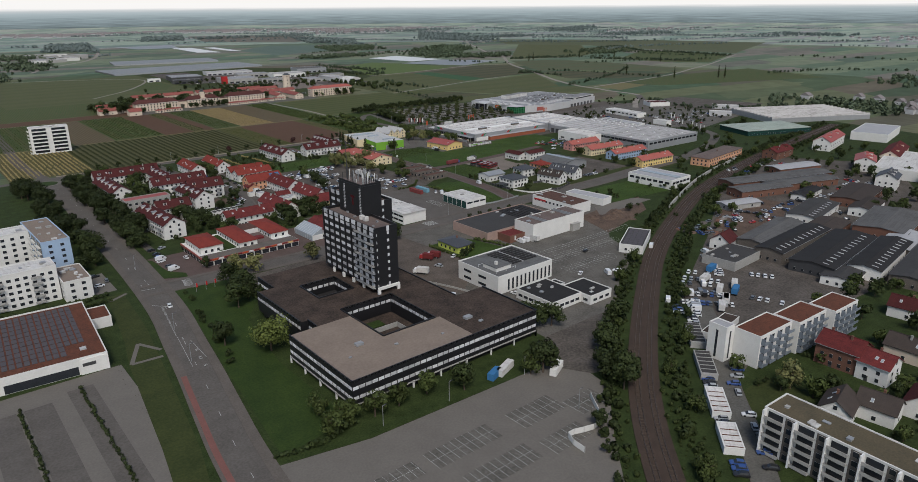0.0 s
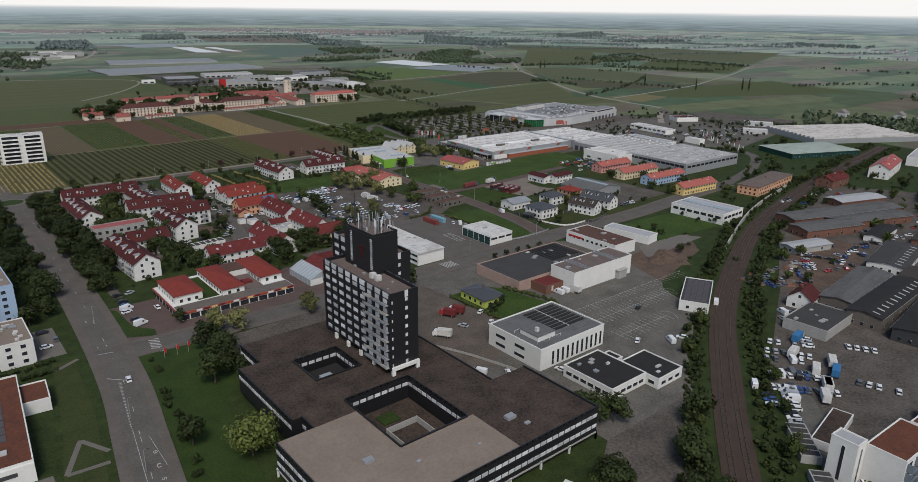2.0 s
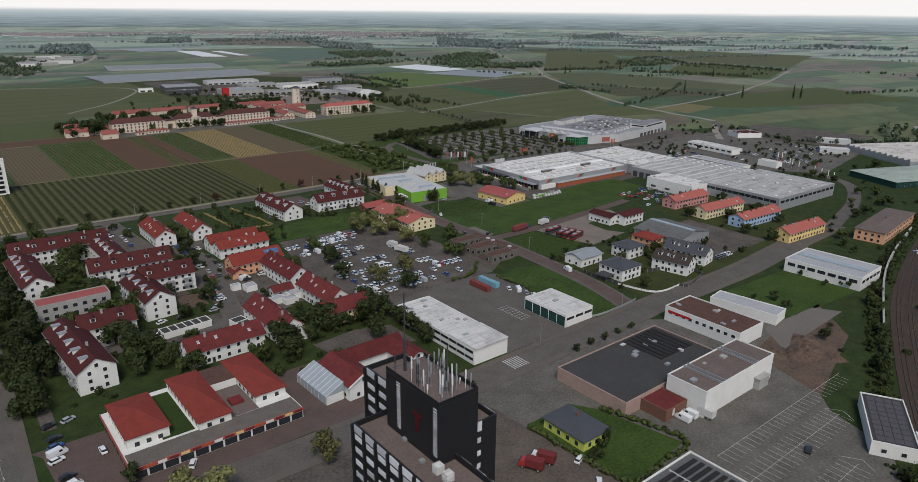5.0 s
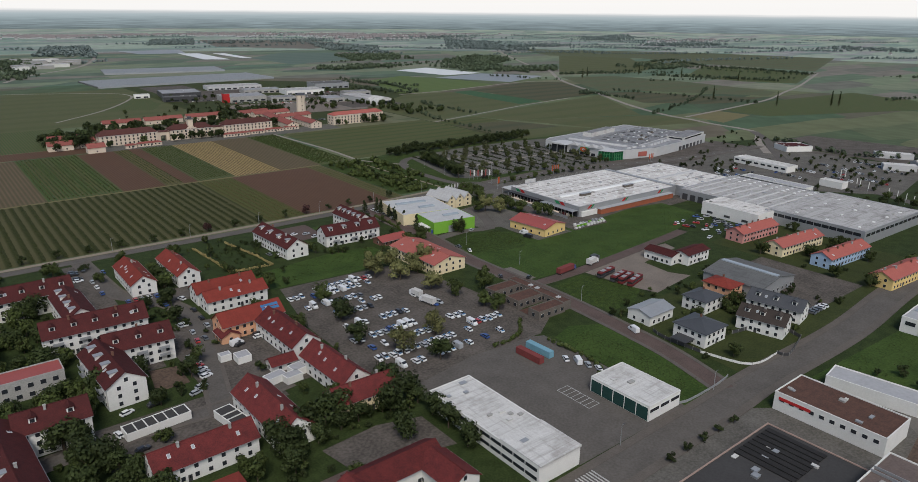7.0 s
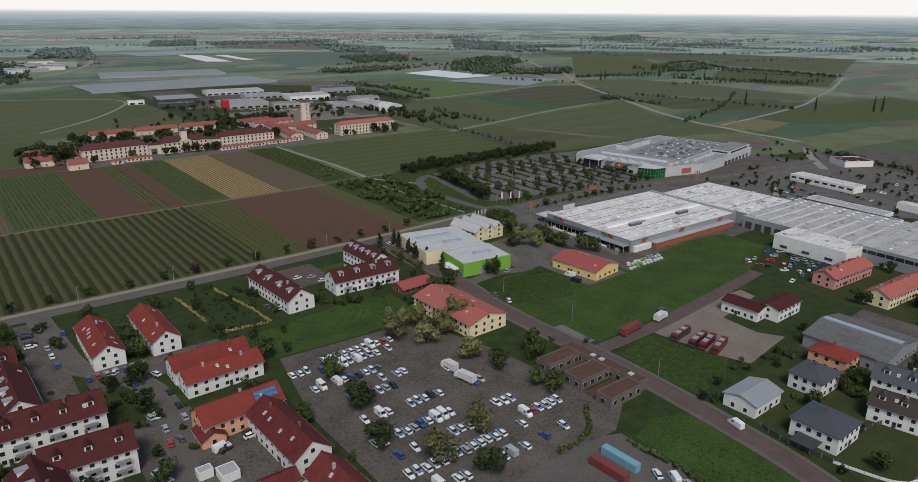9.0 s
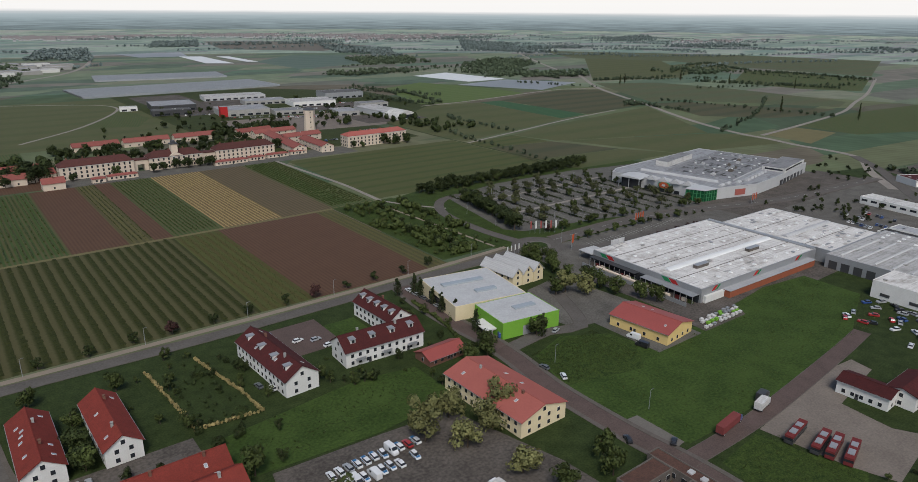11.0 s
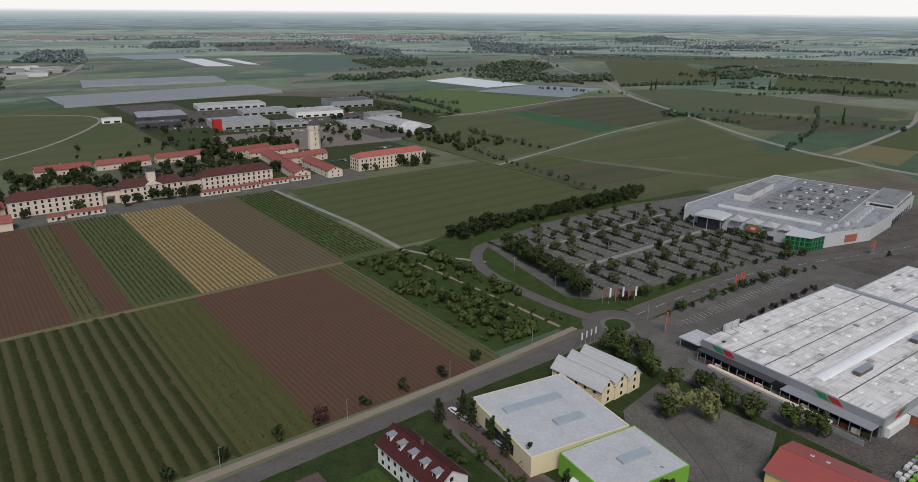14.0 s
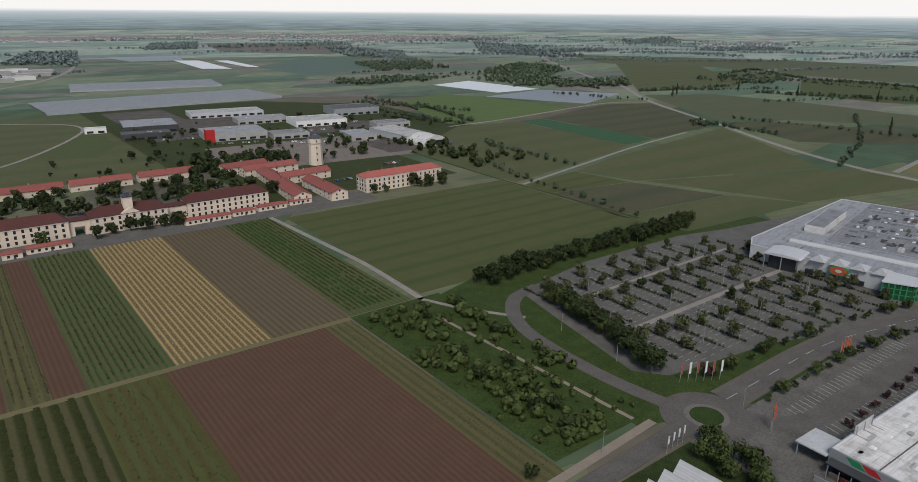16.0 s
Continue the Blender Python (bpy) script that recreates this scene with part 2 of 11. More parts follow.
MAT = {
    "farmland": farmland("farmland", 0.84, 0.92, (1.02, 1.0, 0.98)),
    # same plain, paled and blued: distance haze in the base colour
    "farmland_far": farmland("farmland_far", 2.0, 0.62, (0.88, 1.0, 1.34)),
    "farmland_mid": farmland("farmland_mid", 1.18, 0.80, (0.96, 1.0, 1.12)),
    "asphalt": material("asphalt", (0.116, 0.105, 0.094), (0.074, 0.066, 0.059), size=9, fine=0.8, world_space=True, rough=0.9, amount=0.8),
    "asphalt_old": material("asphalt_old", (0.114, 0.099, 0.086), (0.051, 0.044, 0.038), size=10, fine=1.0, world_space=True, rough=0.92, amount=1.0),
    "paving_light": material("paving_light", (0.155, 0.140, 0.123), (0.105, 0.095, 0.084), size=10, fine=0.7, world_space=True, rough=0.9),
    "lot_grey": material("lot_grey", (0.134, 0.124, 0.109), (0.070, 0.065, 0.057), size=9, fine=0.8, world_space=True, rough=0.9, amount=1.0),
    "roof_slab": roof_skin("roof_slab", (0.130, 0.132, 0.132), (0.075, 0.074, 0.072), 0.7, 1.6),
    "paving_walk": material("paving_walk", (0.122, 0.106, 0.092), (0.082, 0.072, 0.063), size=7, fine=0.5, world_space=True, rough=0.9, amount=0.8),
    "paving_red": material("paving_red", (0.112, 0.080, 0.071), (0.070, 0.051, 0.045), size=7, fine=0.5, world_space=True, amount=0.8),
    "gravel": material("gravel", (0.27, 0.24, 0.21), (0.17, 0.15, 0.13), size=8, fine=0.6, world_space=True, amount=0.8, bump=0.4),
    "soil": material("soil", (0.125, 0.086, 0.064), (0.062, 0.044, 0.034), size=7, fine=1.0, world_space=True, amount=1.0, bump=0.5),
    "lawn": material("lawn", (0.034, 0.054, 0.012), (0.017, 0.031, 0.008), size=11, fine=0.7, world_space=True, amount=0.9, bump=0.5),
    "meadow": material("meadow", (0.050, 0.080, 0.018), (0.022, 0.040, 0.008), size=13, fine=0.9, world_space=True, amount=1.0, bump=0.6),
    "scrub_grass": material("scrub_grass", (0.045, 0.066, 0.016), (0.021, 0.034, 0.008), size=6, fine=0.8, world_space=True, amount=1.0, bump=0.6),
    "rough_grass": material("rough_grass", (0.046, 0.054, 0.017), (0.024, 0.032, 0.010), size=7, fine=0.8, world_space=True, amount=0.9, bump=0.6),
    "verge": material("verge", (0.037, 0.053, 0.016), (0.015, 0.023, 0.006), size=5, fine=0.6, world_space=True, amount=1.0, bump=0.5),
    "weedy": material("weedy", (0.050, 0.074, 0.016), (0.014, 0.027, 0.006), size=2.2, fine=0.6, world_space=True, amount=1.0, bump=0.7),
    "gravel_brown": material("gravel_brown", (0.195, 0.165, 0.140), (0.125, 0.104, 0.088), size=9, fine=0.7, world_space=True, amount=0.8, bump=0.4),
    "paint_white": material("paint_white", (0.46, 0.46, 0.44), (0.24, 0.24, 0.23), size=1.5, fine=0.2, world_space=True, bump=0, amount=0.9),
    "ballast": material("ballast", (0.07, 0.049, 0.038), (0.036, 0.026, 0.021), size=5, fine=0.4, world_space=True, bump=0.6, amount=0.8),
    "rail_steel": material("rail_steel", (0.20, 0.16, 0.14), rough=0.45, metal=0.8, bump=0),
    "render_white": material("render_white", (0.660, 0.650, 0.620), (0.520, 0.510, 0.485), size=4, fine=0.4, per_object=0.04),
    "render_cream": material("render_cream", (0.68, 0.58, 0.38), (0.56, 0.47, 0.31), size=4, fine=0.4),
    "render_yellow": material("render_yellow", (0.66, 0.49, 0.20), (0.55, 0.40, 0.17), size=4, fine=0.4),
    "render_orange": material("render_orange", (0.6, 0.33, 0.2), (0.5, 0.27, 0.165), size=4, fine=0.4),
    "render_pink": material("render_pink", (0.52, 0.25, 0.22), (0.42, 0.20, 0.18), size=4, fine=0.4),
    "render_blue": material("render_blue", (0.33, 0.43, 0.56), (0.27, 0.36, 0.48), size=4, fine=0.4),
    "render_green": material("render_green", (0.170, 0.360, 0.045), (0.130, 0.290, 0.036), size=4, fine=0.4),
    "render_lime": material("render_lime", (0.50, 0.55, 0.12), (0.40, 0.44, 0.10), size=4, fine=0.4),
    "sandstone": material("sandstone", (0.60, 0.505, 0.405), (0.49, 0.41, 0.33), size=5, fine=0.5),
    "concrete": material("concrete", (0.36, 0.35, 0.33), (0.24, 0.235, 0.22), size=4, fine=0.5, amount=0.7),
    "concrete_dark": material("concrete_dark", (0.145, 0.125, 0.108), (0.085, 0.075, 0.066), size=4, fine=0.5, amount=0.7),
    "tile_red": material("tile_red", (0.132, 0.027, 0.025), (0.066, 0.017, 0.017), size=2.5, fine=0.35, per_object=0.2, bump=0.4, amount=0.9),
    "tile_dark": material("tile_dark", (0.080, 0.020, 0.019), (0.040, 0.013, 0.013), size=2.5, fine=0.35, per_object=0.15, bump=0.4, amount=0.7),
    "tile_orange": material("tile_orange", (0.200, 0.038, 0.028), (0.125, 0.026, 0.020), size=2.5, fine=0.35, per_object=0.08, bump=0.4, amount=0.7),
    "sheet_red": material("sheet_red", (0.300, 0.068, 0.054), (0.230, 0.052, 0.044), size=6, fine=0.6, rough=0.55),
    "slate": material("slate", (0.060, 0.063, 0.070), (0.038, 0.040, 0.045), size=3, fine=0.4, rough=0.6),
    "tile_brown": material("tile_brown", (0.066, 0.052, 0.045), (0.036, 0.030, 0.027), size=3, fine=0.35, per_object=0.15),
    "roof_white": roof_skin("roof_white", (0.58, 0.57, 0.55), (0.27, 0.25, 0.23), 0.65),
    "roof_dirty": roof_skin("roof_dirty", (0.66, 0.64, 0.615), (0.25, 0.225, 0.2), 0.75),
    "roof_zinc": roof_skin("roof_zinc", (0.30, 0.305, 0.315), (0.15, 0.15, 0.155), 0.7),
    "roof_stained": roof_skin("roof_stained", (0.235, 0.235, 0.24), (0.095, 0.095, 0.098), 0.8, 3.0),
    "sheet_zinc": roof_skin("sheet_zinc", (0.42, 0.42, 0.42), (0.30, 0.295, 0.29), 0.5, 0.6),
    "metal_pale": material("metal_pale", (0.46, 0.46, 0.46), (0.36, 0.36, 0.36), size=6, fine=0.5, rough=0.6),
    "mullion_green": material("mullion_green", (0.05, 0.20, 0.09), size=2, bump=0),
    "roof_grey": material("roof_grey", (0.360, 0.360, 0.370), (0.260, 0.260, 0.265), size=10, fine=1.2, rough=0.7),
    "roof_felt": material("roof_felt", (0.06, 0.058, 0.057), (0.038, 0.036, 0.035), size=7, fine=0.8, rough=0.8),
    "roof_black": material("roof_black", (0.032, 0.03, 0.029), (0.018, 0.017, 0.017), size=7, fine=0.8, rough=0.75),
    "roof_gravel": material("roof_gravel", (0.225, 0.180, 0.147), (0.160, 0.126, 0.102), size=11, fine=0.8, amount=0.7),
    "roof_moss": material("roof_moss", (0.074, 0.053, 0.042), (0.024, 0.019, 0.016), size=6, fine=0.7, amount=1.0, bump=0.4),
    "roof_rust": material("roof_rust", (0.135, 0.050, 0.030), (0.070, 0.032, 0.022), size=5, fine=0.6, amount=0.9),
    "roof_turf": material("roof_turf", (0.110, 0.088, 0.055), (0.065, 0.056, 0.038), size=5, fine=0.6, amount=0.9),
    "metal_grey": material("metal_grey", (0.33, 0.34, 0.35), (0.25, 0.255, 0.26), size=5, fine=0.5, rough=0.45, metal=0.3),
    "sheet_dark": roof_skin("sheet_dark", (0.115, 0.113, 0.112), (0.06, 0.057, 0.054), 0.7, 1.2),
    "fin_white": material("fin_white", (0.66, 0.66, 0.65), (0.56, 0.56, 0.55), size=5, fine=0.4),
    "balcony_blue": material("balcony_blue", (0.17, 0.20, 0.23), (0.12, 0.14, 0.165), size=3, fine=0.3, rough=0.5),
    "stubble_pale": material("stubble_pale", (0.150, 0.128, 0.062), (0.105, 0.094, 0.046), size=14, fine=1.5, world_space=True),
    "path_tan": material("path_tan", (0.250, 0.205, 0.160), (0.170, 0.140, 0.110), size=6, fine=0.6, world_space=True),
    "paving_cycle": material("paving_cycle", (0.190, 0.085, 0.072), (0.135, 0.064, 0.055), size=5, fine=0.5, world_space=True),
    "metal_dark": material("metal_dark", (0.075, 0.075, 0.078), rough=0.5, metal=0.4, size=2),
    "facade_black": material("facade_black", (0.012, 0.012, 0.014), (0.007, 0.007, 0.008), size=3, fine=0.5, rough=0.5),
    "frame_white": material("frame_white", (0.70, 0.70, 0.69), size=1, fine=0.1, bump=0),
    "blind": material("blind", (0.560, 0.560, 0.570), (0.380, 0.380, 0.390), size=1.5, fine=0.3, bump=0, per_object=0.3),
    "glass": material("glass", (0.030, 0.034, 0.040), (0.016, 0.018, 0.022), rough=0.12, size=2, bump=0),
    "glass_green": material("glass_green", (0.012, 0.085, 0.035), (0.008, 0.05, 0.022), rough=0.15, size=2, bump=0),
    "glass_teal": material("glass_teal", (0.020, 0.060, 0.052), (0.012, 0.038, 0.034), rough=0.15, size=2, bump=0),
    # far village roofs: distance haze put into the tile colour as pale grey
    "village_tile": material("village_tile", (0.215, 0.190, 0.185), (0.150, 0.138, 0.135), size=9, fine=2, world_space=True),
    "glass_roof": material("glass_roof", (0.34, 0.37, 0.39), (0.24, 0.27, 0.29), rough=0.2, size=3, bump=0),
    "solar": material("solar", (0.088, 0.082, 0.088), (0.060, 0.055, 0.060), rough=0.7, size=2, bump=0),
    "foil": material("foil", (0.62, 0.62, 0.61), (0.48, 0.48, 0.47), size=9, fine=1.0, world_space=True, rough=0.5),
    "foil_grey": material("foil_grey", (0.22, 0.23, 0.235), (0.14, 0.147, 0.15), size=12, fine=1.5, world_space=True, rough=0.5),
    "brick": material("brick", (0.175, 0.088, 0.062), (0.115, 0.062, 0.046), size=3, fine=0.3),
    "bark": material("bark", (0.085, 0.065, 0.048), size=0.6, fine=0.1),
    "leaf_dark": leafy("leaf_dark", (0.038, 0.051, 0.015), (0.014, 0.021, 0.007)),
    "leaf_mid": leafy("leaf_mid", (0.062, 0.08, 0.022), (0.028, 0.039, 0.011)),
    "leaf_bright": leafy("leaf_bright", (0.110, 0.130, 0.034), (0.055, 0.072, 0.018)),
    "leaf_light": leafy("leaf_light", (0.160, 0.155, 0.062), (0.090, 0.095, 0.036)),
    "leaf_red": leafy("leaf_red", (0.060, 0.026, 0.022), (0.030, 0.014, 0.013)),
    "vine_leaf": leafy("vine_leaf", (0.068, 0.086, 0.024), (0.034, 0.046, 0.013)),
    # far foliage: haze painted in as a pale blue-green
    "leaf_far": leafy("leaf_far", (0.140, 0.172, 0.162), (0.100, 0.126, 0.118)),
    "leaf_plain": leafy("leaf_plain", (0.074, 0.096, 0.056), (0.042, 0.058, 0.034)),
    "leaf_olive": leafy("leaf_olive", (0.082, 0.088, 0.036), (0.042, 0.048, 0.020)),
    "tile_salmon": material("tile_salmon", (0.260, 0.085, 0.070), (0.165, 0.056, 0.048), size=4, fine=0.5, per_object=0.1),
    "roof_worn": roof_skin("roof_worn", (0.43, 0.42, 0.41), (0.17, 0.16, 0.15), 0.75),
    "roof_umber": material("roof_umber", (0.110, 0.058, 0.044), (0.060, 0.036, 0.029), size=3, fine=0.5, amount=0.8),
    "lot_pale": material("lot_pale", (0.122, 0.116, 0.103), (0.074, 0.070, 0.062), size=8, fine=0.7, world_space=True, rough=0.9, amount=1.0),
    "dirt_yard": material("dirt_yard", (0.122, 0.100, 0.083), (0.066, 0.054, 0.045), size=8, fine=0.8, world_space=True, amount=1.0, bump=0.3),
    "brick_pale": material("brick_pale", (0.36, 0.255, 0.215), (0.26, 0.185, 0.155), size=4, fine=0.4, amount=0.7),
    "roof_taupe": material("roof_taupe", (0.150, 0.116, 0.104), (0.098, 0.075, 0.067), size=6, fine=0.7, amount=0.8),
    "roof_mint": roof_skin("roof_mint", (0.33, 0.38, 0.33), (0.17, 0.19, 0.17), 0.6, 4.0),
    "vine_strip": material("vine_strip", (0.034, 0.038, 0.010), (0.018, 0.022, 0.005), size=4, fine=0.5, world_space=True, amount=0.9, bump=0.5),
    "brick_orange": material("brick_orange", (0.30, 0.095, 0.050), (0.21, 0.070, 0.040), size=3, fine=0.3, amount=0.7),
    "container_teal": material("container_teal", (0.17, 0.33, 0.40), (0.12, 0.24, 0.30), size=2, fine=0.3),
    "container_red": material("container_red", (0.20, 0.050, 0.048), (0.13, 0.036, 0.034), size=2, fine=0.3),
    "tile_umber": material("tile_umber", (0.098, 0.038, 0.033), (0.056, 0.025, 0.022), size=3, fine=0.4, per_object=0.1),
    "emblem": material("emblem", (0.075, 0.010, 0.012), size=2, bump=0),
    "roof_pale": material("roof_pale", (0.44, 0.44, 0.44), (0.33, 0.33, 0.33), size=6, fine=0.8, amount=0.7),
    "sheet_pink": material("sheet_pink", (0.34, 0.105, 0.085), (0.27, 0.082, 0.068), size=6, fine=0.6),
    "straw": leafy("straw", (0.300, 0.235, 0.100), (0.170, 0.140, 0.060)),
    "rubber": material("rubber", (0.02, 0.02, 0.02), size=0.5, bump=0),
    "tarp_blue": material("tarp_blue", (0.045, 0.16, 0.33), size=2, fine=0.3),
    "tarp_red": material("tarp_red", (0.165, 0.030, 0.030), (0.105, 0.022, 0.022), size=2, fine=0.3),
    "sign_orange": material("sign_orange", (0.400, 0.085, 0.035), (0.300, 0.065, 0.028), size=2, fine=0.3, bump=0),
    "sign_red": material("sign_red", (0.420, 0.030, 0.030), (0.300, 0.022, 0.022), size=2, fine=0.3, bump=0),
    "sign_green": material("sign_green", (0.03, 0.22, 0.09), size=2, fine=0.3, bump=0),
}
for n, c in (("white", (0.66, 0.66, 0.66)), ("silver", (0.33, 0.34, 0.35)), ("black", (0.018, 0.018, 0.02)), ("red", (0.34, 0.03, 0.03)), ("blue", (0.03, 0.07, 0.22)), ("grey", (0.10, 0.105, 0.11))):
    MAT["car_" + n] = material("car_" + n, c, tuple(v * 0.9 for v in c), rough=0.3, size=2, bump=0, coat=0.5)


# ---- building blocks ----
def part(name, bm, mat, parent, label="", kind=""):
    """Links a bmesh, or a finished mesh, as one part under a thing."""
    if isinstance(bm, bmesh.types.BMesh):
        me = bpy.data.meshes.new(name)
        bm.to_mesh(me)
        bm.free()
        for m in (mat if isinstance(mat, (list, tuple)) else (mat,)):
            me.materials.append(MAT[m])
    else:
        me = bm
    ob = new(name, me)
    ob.parent = parent
    return tagged(ob, label, kind=kind)


def thing(name, x, y, z=0.0, turn=0.0, label="", category="", group="", kind=""):
    ob = new(name)
    ob.matrix_basis = pose(x, y, z, 0, 0, turn)
    return tagged(ob, label, category, group, kind)


def box(bm, x0, x1, y0, y1, z0, z1, slot=0):
    v = [bm.verts.new((x, y, z)) for z in (z0, z1) for y in (y0, y1) for x in (x0, x1)]
    for q in ((0, 2, 3, 1), (4, 5, 7, 6), (0, 1, 5, 4), (2, 6, 7, 3), (0, 4, 6, 2), (1, 3, 7, 5)):
        bm.faces.new([v[i] for i in q]).material_index = slot
    return v


def boxes(*rows):
    bm = bmesh.new()
    for r in rows:
        box(bm, *r)
    return bm


def prism(bm, pts, z0, z1, slot=0):
    """An upright solid over a ground outline, given counter-clockwise."""
    lo = [bm.verts.new((x, y, z0)) for x, y in pts]
    hi = [bm.verts.new((x, y, z1)) for x, y in pts]
    n = len(pts)
    bm.faces.new(hi).material_index = slot
    bm.faces.new(lo[::-1]).material_index = slot
    for i in range(n):
        j = (i + 1) % n
        bm.faces.new((lo[i], lo[j], hi[j], hi[i])).material_index = slot


SHARED = {}


def window_mesh(w, h, frame_mat="frame_white", glass="glass", bars=1):
    """One casement: frame, sill lip and mullions round panes that are set back; the outside looks along -y."""
    key = ("window", round(w, 2), round(h, 2), frame_mat, glass, bars)
    if key not in SHARED:
        bm = bmesh.new()
        n = bars + 1
        xs = [-w / 2 + w * i / n for i in range(n + 1)]
        lo = [bm.verts.new((x, -0.06, 0)) for x in xs]
        hi = [bm.verts.new((x, -0.06, h)) for x in xs]
        lb = [bm.verts.new((x, 0.02, -0.04)) for x in xs]
        hb = [bm.verts.new((x, 0.02, h)) for x in xs]
        panes = [bm.faces.new((lo[i], lo[i + 1], hi[i + 1], hi[i])) for i in range(n)]
        for i in range(n):
            bm.faces.new((lb[i], lb[i + 1], lo[i + 1], lo[i]))
            bm.faces.new((hi[i], hi[i + 1], hb[i + 1], hb[i]))
        bm.faces.new((lb[0], lo[0], hi[0], hb[0]))
        bm.faces.new((lo[-1], lb[-1], hb[-1], hi[-1]))
        bmesh.ops.inset_individual(bm, faces=panes, thickness=min(0.1, w / n * 0.2), depth=-0.04)
        for f in panes:
            f.material_index = 1
        me = bpy.data.meshes.new("window")
        bm.to_mesh(me)
        bm.free()
        me.materials.append(MAT[frame_mat])
        me.materials.append(MAT[glass])
        SHARED[key] = me
    return SHARED[key]


def put(name, me, parent, x, y, z, turn=0.0):
    ob = new(name, me)
    ob.parent = parent
    ob.matrix_basis = pose(x, y, z, 0, 0, turn)
    return ob


def away(parent, nx, ny):
    """True for walls that look north or east, which stay plain."""
    n = parent.matrix_basis.to_3x3() @ Vector((nx, ny, 0))
    return n.x > 0.35 or n.y > 0.35


def window_row(parent, me, x0, y0, x1, y1, z, count, name="window", skip=()):
    """Windows evenly along a wall from one corner to the other; the wall's outside lies to the right of that way."""
    dx, dy = x1 - x0, y1 - y0
    ln = math.hypot(dx, dy)
    turn = math.degrees(math.atan2(dy, dx))
    nx, ny = dy / ln, -dx / ln
    if away(parent, nx, ny):
        return
    for i in range(count):
        if i in skip:
            continue
        f = (i + 0.5) / count
        put(name, me, parent, x0 + dx * f + nx * 0.03, y0 + dy * f + ny * 0.03, z, turn)


def ring_windows(parent, w, d, zs, me, pitch, sides="snew", margin=1.0):
    """Rows of windows on the named sides of a w by d block round its own middle."""
    for z in zs:
        if "s" in sides:
            window_row(parent, me, -w / 2 + margin, -d / 2, w / 2 - margin, -d / 2, z, max(1, int((w - 2 * margin) / pitch)))
        if "n" in sides:
            window_row(parent, me, w / 2 - margin, d / 2, -w / 2 + margin, d / 2, z, max(1, int((w - 2 * margin) / pitch)))
        if "w" in sides:
            window_row(parent, me, -w / 2, d / 2 - margin, -w / 2, -d / 2 + margin, z, max(1, int((d - 2 * margin) / pitch)))
        if "e" in sides:
            window_row(parent, me, w / 2, -d / 2 + margin, w / 2, d / 2 - margin, z, max(1, int((d - 2 * margin) / pitch)))


def slab_roof(bm, w, d, z, rim=0.35, rise=0.5, slot_rim=0):
    """A parapet round a flat roof."""
    box(bm, -w / 2, w / 2, -d / 2, -d / 2 + rim, z, z + rise, slot_rim)
    box(bm, -w / 2, w / 2, d / 2 - rim, d / 2, z, z + rise, slot_rim)
    box(bm, -w / 2, -w / 2 + rim, -d / 2 + rim, d / 2 - rim, z, z + rise, slot_rim)
    box(bm, w / 2 - rim, w / 2, -d / 2 + rim, d / 2 - rim, z, z + rise, slot_rim)


def flat_block(name, x, y, w, d, h, turn=0.0, wall="render_white", roof="roof_grey", label="", category="building", rim=None, rise=0.5, clutter=0, seed=0, windows=None, sides="snew", group=""):
    """A flat-roofed building: wall, parapet, roof deck, roof boxes and rows of windows."""
    t = thing(name, x, y, 0, turn, label, category, group)
    part("wall", boxes((-w / 2, w / 2, -d / 2, d / 2, 0, h)), wall, t)
    bm = bmesh.new()
    slab_roof(bm, w + 0.1, d + 0.1, h + 0.004, rise=rise)
    part("parapet", bm, rim or wall, t)
    part("roof", boxes((-w / 2 + 0.31, w / 2 - 0.31, -d / 2 + 0.31, d / 2 - 0.31, h + 0.01, h + 0.16)), roof, t)
    rnd = random.Random(seed)
    for i in range(clutter):
        cx, cy = rnd.uniform(-w / 2 + 2, w / 2 - 2), rnd.uniform(-d / 2 + 2, d / 2 - 2)
        a, b, c = rnd.uniform(0.4, 1.2), rnd.uniform(0.4, 1.0), rnd.uniform(0.3, 0.9)
        part("roof_box", boxes((cx - a, cx + a, cy - b, cy + b, h + 0.165, h + 0.16 + c * 0.7), (cx - a - 0.08, cx + a + 0.08, cy - b - 0.08, cy + b + 0.08, h + 0.163 + c * 0.7, h + 0.26 + c * 0.7)), rnd.choice(("metal_grey", "roof_white", "concrete")), t)
    if windows:
        ww, wh, pitch, zs = windows
        ring_windows(t, w, d, zs, window_mesh(ww, wh), pitch, sides)
    return t


def dome_row(t, spots, z, dome="roof_pale"):
    """Small roof domes at the given places of a roof."""
    if "dome" not in SHARED:
        q = bmesh.new()
        v = [q.verts.new(p) for p in ((-0.8, -0.8, 0), (0.8, -0.8, 0), (0.8, 0.8, 0), (-0.8, 0.8, 0), (-0.6, -0.6, 0.45), (0.6, -0.6, 0.45), (0.6, 0.6, 0.45), (-0.6, 0.6, 0.45))]
        for f in ((4, 5, 6, 7), (0, 1, 5, 4), (1, 2, 6, 5), (2, 3, 7, 6), (3, 0, 4, 7)):
            q.faces.new([v[n] for n in f])
        me = bpy.data.meshes.new("roof_dome")
        q.to_mesh(me)
        q.free()
        me.materials.append(MAT["fin_white"])
        SHARED["dome"] = me
    for x, y in spots:
        put("roof_dome", SHARED["dome"], t, x, y, z)


